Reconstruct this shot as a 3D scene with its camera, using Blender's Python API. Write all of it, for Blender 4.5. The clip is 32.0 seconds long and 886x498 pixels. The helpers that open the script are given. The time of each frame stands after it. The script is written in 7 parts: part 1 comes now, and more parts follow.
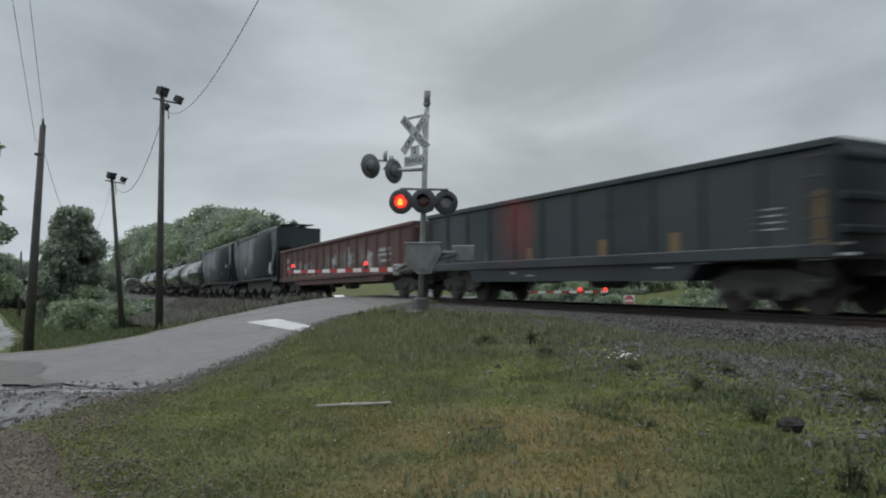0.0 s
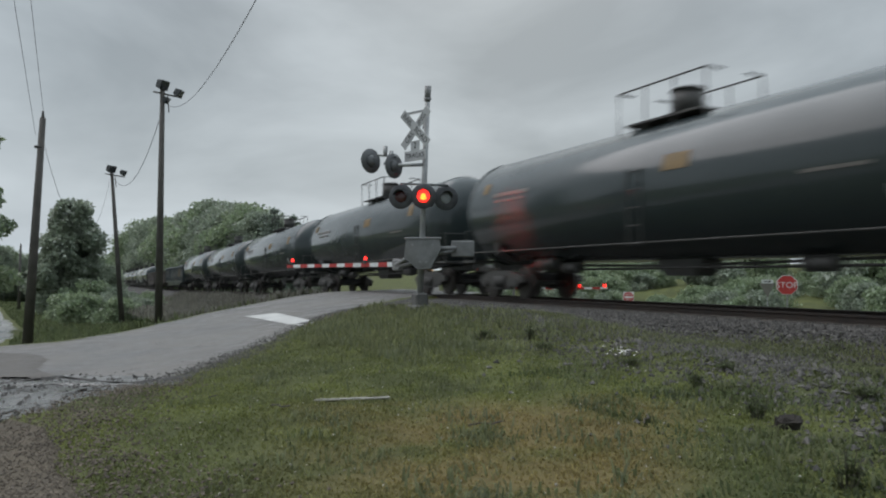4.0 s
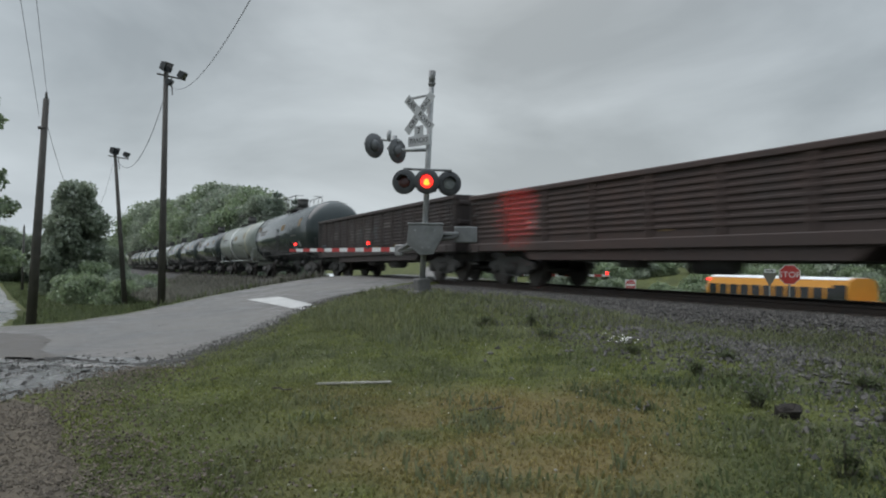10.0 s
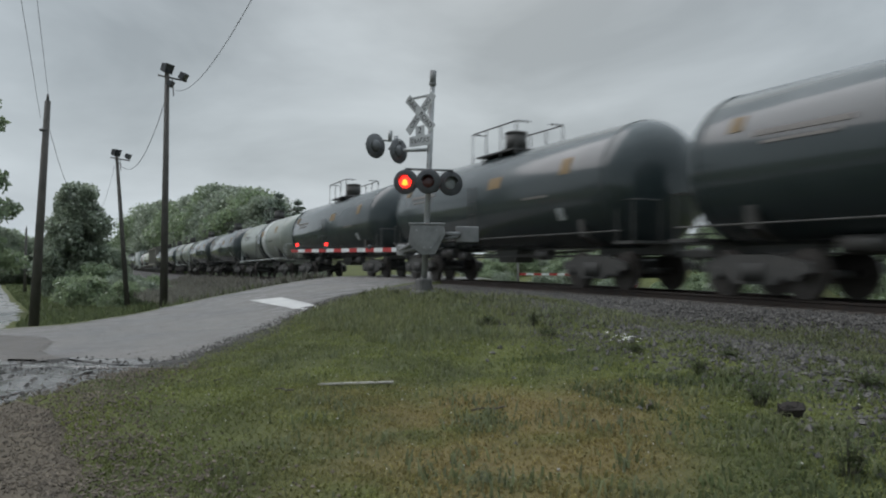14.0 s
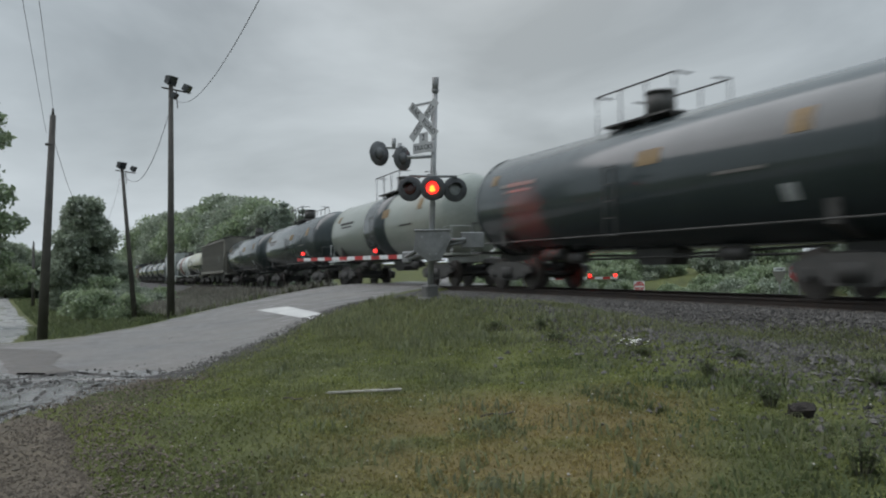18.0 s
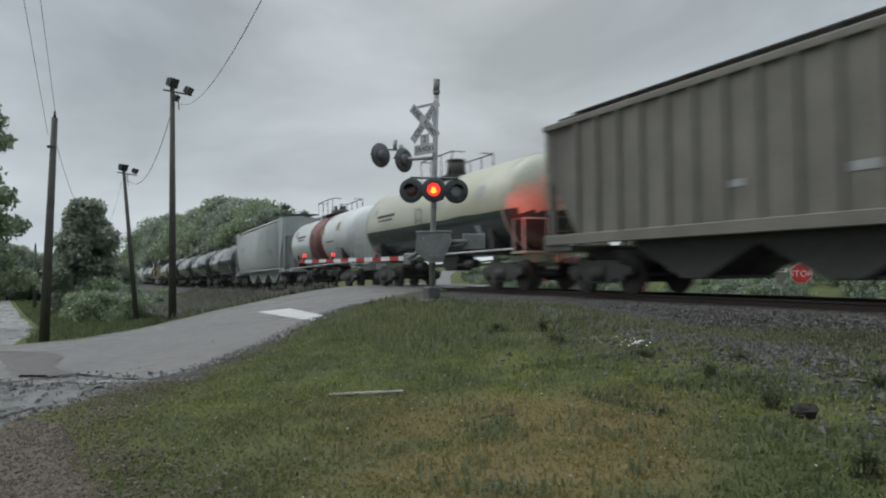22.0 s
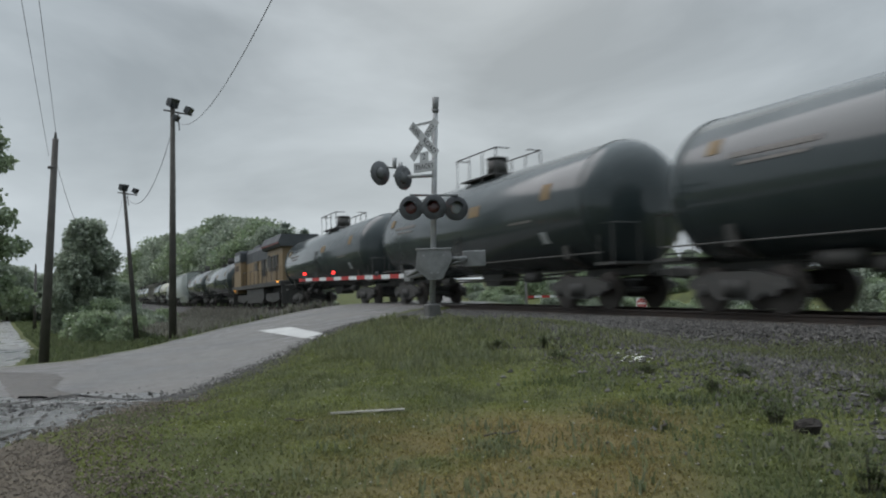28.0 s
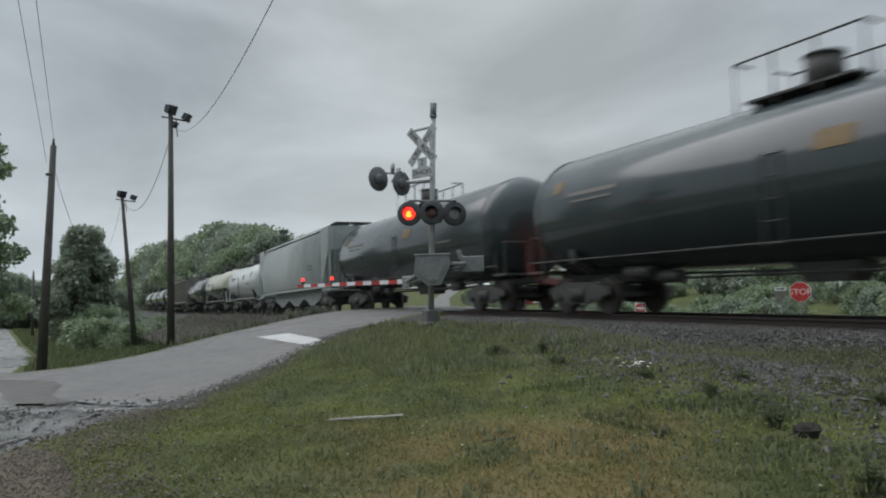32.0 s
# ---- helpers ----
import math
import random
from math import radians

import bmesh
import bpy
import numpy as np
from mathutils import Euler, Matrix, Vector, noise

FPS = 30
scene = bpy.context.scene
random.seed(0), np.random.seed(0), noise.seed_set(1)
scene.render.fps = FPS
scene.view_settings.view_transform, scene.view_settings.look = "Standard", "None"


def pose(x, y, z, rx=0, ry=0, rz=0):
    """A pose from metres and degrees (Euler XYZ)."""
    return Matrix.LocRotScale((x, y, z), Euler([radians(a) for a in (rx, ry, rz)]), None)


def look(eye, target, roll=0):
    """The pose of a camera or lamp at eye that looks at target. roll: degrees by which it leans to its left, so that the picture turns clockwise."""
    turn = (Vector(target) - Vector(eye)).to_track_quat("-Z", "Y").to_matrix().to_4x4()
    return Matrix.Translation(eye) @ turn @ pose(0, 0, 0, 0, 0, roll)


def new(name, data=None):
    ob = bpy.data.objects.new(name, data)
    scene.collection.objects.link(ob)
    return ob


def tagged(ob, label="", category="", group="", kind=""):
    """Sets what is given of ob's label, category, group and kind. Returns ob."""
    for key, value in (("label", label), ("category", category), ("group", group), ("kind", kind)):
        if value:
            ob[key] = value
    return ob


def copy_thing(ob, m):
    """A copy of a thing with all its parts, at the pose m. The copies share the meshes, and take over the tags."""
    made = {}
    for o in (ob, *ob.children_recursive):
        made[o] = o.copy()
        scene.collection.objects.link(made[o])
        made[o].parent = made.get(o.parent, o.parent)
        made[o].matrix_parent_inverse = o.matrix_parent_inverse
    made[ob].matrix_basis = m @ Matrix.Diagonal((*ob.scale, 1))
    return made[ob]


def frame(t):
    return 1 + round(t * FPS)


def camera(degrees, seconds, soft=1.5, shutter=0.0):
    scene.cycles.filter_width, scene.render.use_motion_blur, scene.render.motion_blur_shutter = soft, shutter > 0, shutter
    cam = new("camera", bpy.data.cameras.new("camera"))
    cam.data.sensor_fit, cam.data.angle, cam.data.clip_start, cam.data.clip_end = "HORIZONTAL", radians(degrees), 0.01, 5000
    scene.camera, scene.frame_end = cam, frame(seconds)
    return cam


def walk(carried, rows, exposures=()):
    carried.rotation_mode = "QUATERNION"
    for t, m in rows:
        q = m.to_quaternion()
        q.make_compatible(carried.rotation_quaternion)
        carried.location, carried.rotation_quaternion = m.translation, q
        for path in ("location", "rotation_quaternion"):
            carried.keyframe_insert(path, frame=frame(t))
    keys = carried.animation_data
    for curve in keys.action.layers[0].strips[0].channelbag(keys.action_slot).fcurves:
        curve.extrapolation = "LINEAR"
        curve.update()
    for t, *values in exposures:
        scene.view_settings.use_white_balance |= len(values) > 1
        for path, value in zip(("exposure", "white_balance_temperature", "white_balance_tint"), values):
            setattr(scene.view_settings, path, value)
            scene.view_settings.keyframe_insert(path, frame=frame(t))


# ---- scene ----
EYE = (0.0, -12.3, 0.65)
# seconds, heading, tilt up, lean: the camera is held in one spot and only sways
SWAY = [
    (0, 153.37, 2.56, -0.39), (1, 153.38, 2.52, -0.18), (2, 153.39, 2.55, -0.12), (3, 153.44, 2.39, -0.03),
    (3.5, 153.37, 2.31, -0.02), (5.5, 153.45, 1.84, -0.05), (6, 153.45, 1.81, 0.0), (7, 153.50, 1.70, 0.16),
    (8, 153.53, 1.48, 0.41), (9, 153.57, 1.22, 0.52), (10, 153.55, 1.04, 0.61), (11, 153.57, 1.04, 0.59),
    (12, 153.56, 0.96, 0.54), (13, 153.59, 0.95, 0.49), (14, 153.69, 1.03, 0.31), (14.5, 153.75, 1.03, 0.17),
    (16.5, 154.03, 1.36, -0.33), (17, 154.11, 1.42, -0.48), (18, 154.13, 1.53, -0.75), (19, 154.26, 1.46, -0.90),
    (20, 154.24, 1.39, -1.02), (21, 154.22, 1.49, -1.00), (22, 154.24, 1.66, -0.83), (23, 154.25, 2.06, -0.86),
    (24, 154.21, 2.43, -0.96), (25, 154.25, 2.69, -1.17), (25.5, 154.24, 2.80, -1.22), (27.5, 154.28, 2.95, -1.31),
    (28, 154.23, 3.03, -1.33), (29, 154.10, 3.10, -1.37), (30, 154.03, 3.28, -1.41), (31, 154.00, 3.41, -1.42),
    (32, 154.09, 3.47, -1.54)]


def aim(heading, tilt, lean):
    h, p = radians(heading), radians(tilt)
    way = Vector((math.cos(h) * math.cos(p), math.sin(h) * math.cos(p), math.sin(p)))
    return look(EYE, Vector(EYE) + way, lean)


cam = camera(63.5, 32.0, soft=2.0, shutter=0.5)
walk(cam, [(t, aim(h, p, r)) for t, h, p, r in SWAY], exposures=[(0, 0.33, 6380, 16), (32, 0.33, 6380, 16)])


# ---- world and light ----
def tree_of(mat):
    mat.use_nodes = True
    return mat.node_tree.nodes, mat.node_tree.links


def overcast():
    w = bpy.data.worlds.new("overcast_sky")
    scene.world = w
    n, l = tree_of(w)
    n.clear()
    out = n.new("ShaderNodeOutputWorld")
    sky = n.new("ShaderNodeTexSky")
    sky.sky_type, sky.sun_disc = "NISHITA", False
    sky.sun_elevation, sky.sun_rotation = radians(38), radians(-60)
    sky.air_density, sky.dust_density = 2.0, 4.0
    pale = n.new("ShaderNodeMix")
    pale.data_type, pale.blend_type = "RGBA", "MULTIPLY"
    pale.inputs["Factor"].default_value = 1.0
    l.new(sky.outputs["Color"], pale.inputs["A"])
    pale.inputs["B"].default_value = (0.003, 0.0035, 0.004, 1)
    # a closed layer of cloud, brighter towards the horizon, in slow billows
    co = n.new("ShaderNodeTexCoord")
    sep = n.new("ShaderNodeSeparateXYZ")
    l.new(co.outputs["Generated"], sep.inputs[0])
    flat = n.new("ShaderNodeMapping")
    flat.inputs["Scale"].default_value = (1.0, 1.0, 2.6)
    l.new(co.outputs["Generated"], flat.inputs["Vector"])
    big = n.new("ShaderNodeTexNoise")
    big.inputs["Scale"].default_value, big.inputs["Detail"].default_value = 2.3, 7
    big.inputs["Roughness"].default_value, big.inputs["Distortion"].default_value = 0.5, 0.4
    l.new(flat.outputs[0], big.inputs["Vector"])
    ramp = n.new("ShaderNodeValToRGB")
    ramp.color_ramp.elements[0].position, ramp.color_ramp.elements[0].color = 0.36, (0.246, 0.288, 0.301, 1)
    ramp.color_ramp.elements[1].position, ramp.color_ramp.elements[1].color = 0.66, (0.385, 0.442, 0.453, 1)
    l.new(big.outputs["Fac"], ramp.inputs["Fac"])
    low = n.new("ShaderNodeFloatCurve")
    # an overcast dome is brightest overhead, with a pale rim along the horizon
    pts = low.mapping.curves[0].points
    pts[0].location, pts[1].location = (0.0, 0.34), (1.0, 1.0)
    pts.new(0.11, 0.28)
    pts.new(0.2, 0.25)
    pts.new(0.4, 0.25)
    low.mapping.update()
    l.new(sep.outputs["Z"], low.inputs["Value"])
    four = n.new("ShaderNodeMath")
    four.operation = "MULTIPLY"
    four.inputs[1].default_value = 4.0
    l.new(low.outputs[0], four.inputs[0])
    mul = n.new("ShaderNodeMix")
    mul.data_type, mul.blend_type = "RGBA", "MULTIPLY"
    mul.inputs["Factor"].default_value = 1.0
    l.new(ramp.outputs["Color"], mul.inputs["A"])
    l.new(four.outputs[0], mul.inputs["B"])
    add = n.new("ShaderNodeMix")
    add.data_type, add.blend_type = "RGBA", "ADD"
    add.inputs["Factor"].default_value = 1.0
    l.new(mul.outputs["Result"], add.inputs["A"])
    l.new(pale.outputs["Result"], add.inputs["B"])
    bg = n.new("ShaderNodeBackground")
    bg.inputs["Strength"].default_value = 1.0
    l.new(add.outputs["Result"], bg.inputs["Color"])
    l.new(bg.outputs[0], out.inputs["Surface"])


overcast()
sun = new("sun", bpy.data.lights.new("sun", "SUN"))
sun.data.energy, sun.data.angle, sun.data.color = 1.2, radians(60), (1.0, 0.97, 0.93)
sun.matrix_world = look((0, 0, 60), (30, 30, 0))


# ---- materials ----
def material(name, base, rough=0.6, metal=0.0, other=None, scale=6.0, amount=0.5, bump=0.15, fine=60.0, spec=0.4, stain=None, stain_amount=0.4, wet=0.0, island=0.0):
    """A surface of base and other in patches, with fine grain, larger stains, relief and patches of gloss."""
    m = bpy.data.materials.new(name)
    n, l = tree_of(m)
    b = n["Principled BSDF"]
    co = n.new("ShaderNodeTexCoord")
    a = n.new("ShaderNodeTexNoise")
    a.inputs["Scale"].default_value, a.inputs["Detail"].default_value, a.inputs["Roughness"].default_value = scale, 6, 0.6
    l.new(co.outputs["Object"], a.inputs["Vector"])
    other = other or tuple(min(1, c * 1.35 + 0.01) for c in base)
    r = n.new("ShaderNodeValToRGB")
    r.color_ramp.elements[0].position, r.color_ramp.elements[0].color = 0.5 - 0.25 * (1.2 - amount), (*base, 1)
    r.color_ramp.elements[1].position, r.color_ramp.elements[1].color = 0.5 + 0.25 * (1.2 - amount), (*other, 1)
    l.new(a.outputs["Fac"], r.inputs["Fac"])
    col = r.outputs["Color"]
    g = n.new("ShaderNodeTexNoise")
    g.inputs["Scale"].default_value, g.inputs["Detail"].default_value = fine, 3
    l.new(co.outputs["Object"], g.inputs["Vector"])
    if stain:
        s = n.new("ShaderNodeTexNoise")
        s.inputs["Scale"].default_value, s.inputs["Detail"].default_value = scale * 0.22, 5
        l.new(co.outputs["Object"], s.inputs["Vector"])
        sr = n.new("ShaderNodeMapRange")
        sr.inputs["From Min"].default_value, sr.inputs["From Max"].default_value = 0.5, 0.68
        sr.inputs["To Max"].default_value = stain_amount
        l.new(s.outputs["Fac"], sr.inputs["Value"])
        mx = n.new("ShaderNodeMix")
        mx.data_type = "RGBA"
        l.new(sr.outputs[0], mx.inputs["Factor"])
        l.new(col, mx.inputs["A"])
        mx.inputs["B"].default_value = (*stain, 1)
        col = mx.outputs["Result"]
    v = n.new("ShaderNodeMapRange")
    v.inputs["To Min"].default_value, v.inputs["To Max"].default_value = 0.78, 1.2
    l.new(g.outputs["Fac"], v.inputs["Value"])
    mu = n.new("ShaderNodeMix")
    mu.data_type, mu.blend_type = "RGBA", "MULTIPLY"
    mu.inputs["Factor"].default_value = 1.0
    l.new(col, mu.inputs["A"])
    l.new(v.outputs[0], mu.inputs["B"])
    col = mu.outputs["Result"]
    if island:
        geo = n.new("ShaderNodeNewGeometry")
        iv = n.new("ShaderNodeMapRange")
        iv.inputs["To Min"].default_value, iv.inputs["To Max"].default_value = 1 - island, 1 + island
        l.new(geo.outputs["Random Per Island"], iv.inputs["Value"])
        im = n.new("ShaderNodeMix")
        im.data_type, im.blend_type = "RGBA", "MULTIPLY"
        im.inputs["Factor"].default_value = 1.0
        l.new(col, im.inputs["A"])
        l.new(iv.outputs[0], im.inputs["B"])
        col = im.outputs["Result"]
    l.new(col, b.inputs["Base Color"])
    rr = n.new("ShaderNodeMapRange")
    rr.inputs["From Min"].default_value, rr.inputs["From Max"].default_value = 0.35, 0.65
    rr.inputs["To Min"].default_value, rr.inputs["To Max"].default_value = max(0.05, rough - 0.12 - wet), min(1, rough + 0.1)
    l.new(a.outputs["Fac"], rr.inputs["Value"])
    l.new(rr.outputs[0], b.inputs["Roughness"])
    b.inputs["Metallic"].default_value, b.inputs["Specular IOR Level"].default_value = metal, spec
    if bump:
        bp = n.new("ShaderNodeBump")
        bp.inputs["Strength"].default_value, bp.inputs["Distance"].default_value = bump, 0.02
        l.new(g.outputs["Fac"], bp.inputs["Height"])
        l.new(bp.outputs[0], b.inputs["Normal"])
    return m


def glow(name, colour, strength):
    m = bpy.data.materials.new(name)
    n, l = tree_of(m)
    b = n["Principled BSDF"]
    b.inputs["Base Color"].default_value = (*colour, 1)
    b.inputs["Emission Color"].default_value = (*colour, 1)
    b.inputs["Emission Strength"].default_value = strength
    b.inputs["Roughness"].default_value = 0.3
    return m


def foliage(name, dark, light):
    return thin_leaf(material(name, dark, 0.45, other=light, scale=0.8, amount=0.6, bump=0, fine=3, spec=0.45, island=0.3, wet=0.1))


def thin_leaf(m):
    """Lets light through, as thin leaves do."""
    n, l = tree_of(m)
    b, out = n["Principled BSDF"], n["Material Output"]
    thin = n.new("ShaderNodeBsdfTranslucent")
    l.new(b.inputs["Base Color"].links[0].from_socket, thin.inputs["Color"])
    both = n.new("ShaderNodeAddShader")
    l.new(b.outputs[0], both.inputs[0])
    l.new(thin.outputs[0], both.inputs[1])
    l.new(both.outputs[0], out.inputs["Surface"])
    return m


def turf(name, green, deep, dry, spread):
    """Short grass: two greens in mottles, drier and tan where the verge is trodden near the lot."""
    m = bpy.data.materials.new(name)
    n, l = tree_of(m)
    b = n["Principled BSDF"]
    co = n.new("ShaderNodeTexCoord")

    def cloud(scale, detail=6, rough=0.6):
        t = n.new("ShaderNodeTexNoise")
        t.inputs["Scale"].default_value, t.inputs["Detail"].default_value, t.inputs["Roughness"].default_value = scale, detail, rough
        l.new(co.outputs["Object"], t.inputs["Vector"])
        return t.outputs["Fac"]

    def span(value, a, b2, lo=0.0, hi=1.0):
        r = n.new("ShaderNodeMapRange")
        r.interpolation_type = "SMOOTHSTEP"
        for key, v in (("From Min", a), ("From Max", b2), ("To Min", lo), ("To Max", hi)):
            r.inputs[key].default_value = v
        l.new(value, r.inputs["Value"])
        return r.outputs[0]

    def times(a, b2):
        k = n.new("ShaderNodeMath")
        k.operation = "MULTIPLY"
        l.new(a, k.inputs[0])
        l.new(b2, k.inputs[1])
        return k.outputs[0]

    def blend(f, a, b2, how="MIX"):
        k = n.new("ShaderNodeMix")
        k.data_type, k.blend_type = "RGBA", how
        for sock, v in ((k.inputs["Factor"], f), (k.inputs["A"], a), (k.inputs["B"], b2)):
            if isinstance(v, tuple):
                sock.default_value = (*v, 1)
            elif isinstance(v, float):
                sock.default_value = v
            else:
                l.new(v, sock)
        return k.outputs["Result"]
    col = blend(span(cloud(0.9), 0.36, 0.64), deep, green)

    def across(a, b2):
        k = n.new("ShaderNodeVectorMath")
        k.operation = "DOT_PRODUCT"
        k.inputs[1].default_value = (a, b2, 0)
        l.new(co.outputs["Object"], k.inputs[0])
        return k.outputs["Value"]
    # the trodden, drier part lies in a wedge in front of the lot
    zone = times(times(span(across(0.306, 1.0), -13.3, -11.2), span(across(-1.05, -1.0), 11.9, 13.1)), span(across(2.0, -1.4), -2.2, 1.6))
    col = blend(times(zone, span(cloud(1.3, 7), 0.26, 0.6)), col, dry)
    col = blend(span(cloud(0.5, 5), 0.56, 0.72, 0.0, 0.55), col, tuple(0.6 * c for c in deep))
    col = blend(1.0, col, span(cloud(38.0, 3), 0.2, 0.8, 0.72, 1.28), "MULTIPLY")
    if spread:
        geo = n.new("ShaderNodeNewGeometry")
        col = blend(1.0, col, span(geo.outputs["Random Per Island"], 0.0, 1.0, 1 - spread, 1 + spread), "MULTIPLY")
    l.new(col, b.inputs["Base Color"])
    b.inputs["Roughness"].default_value, b.inputs["Specular IOR Level"].default_value = 0.85, 0.15
    if not spread:
        bp = n.new("ShaderNodeBump")
        bp.inputs["Strength"].default_value, bp.inputs["Distance"].default_value = 0.7, 0.02
        l.new(cloud(30.0, 4), bp.inputs["Height"])
        l.new(bp.outputs[0], b.inputs["Normal"])
    return m


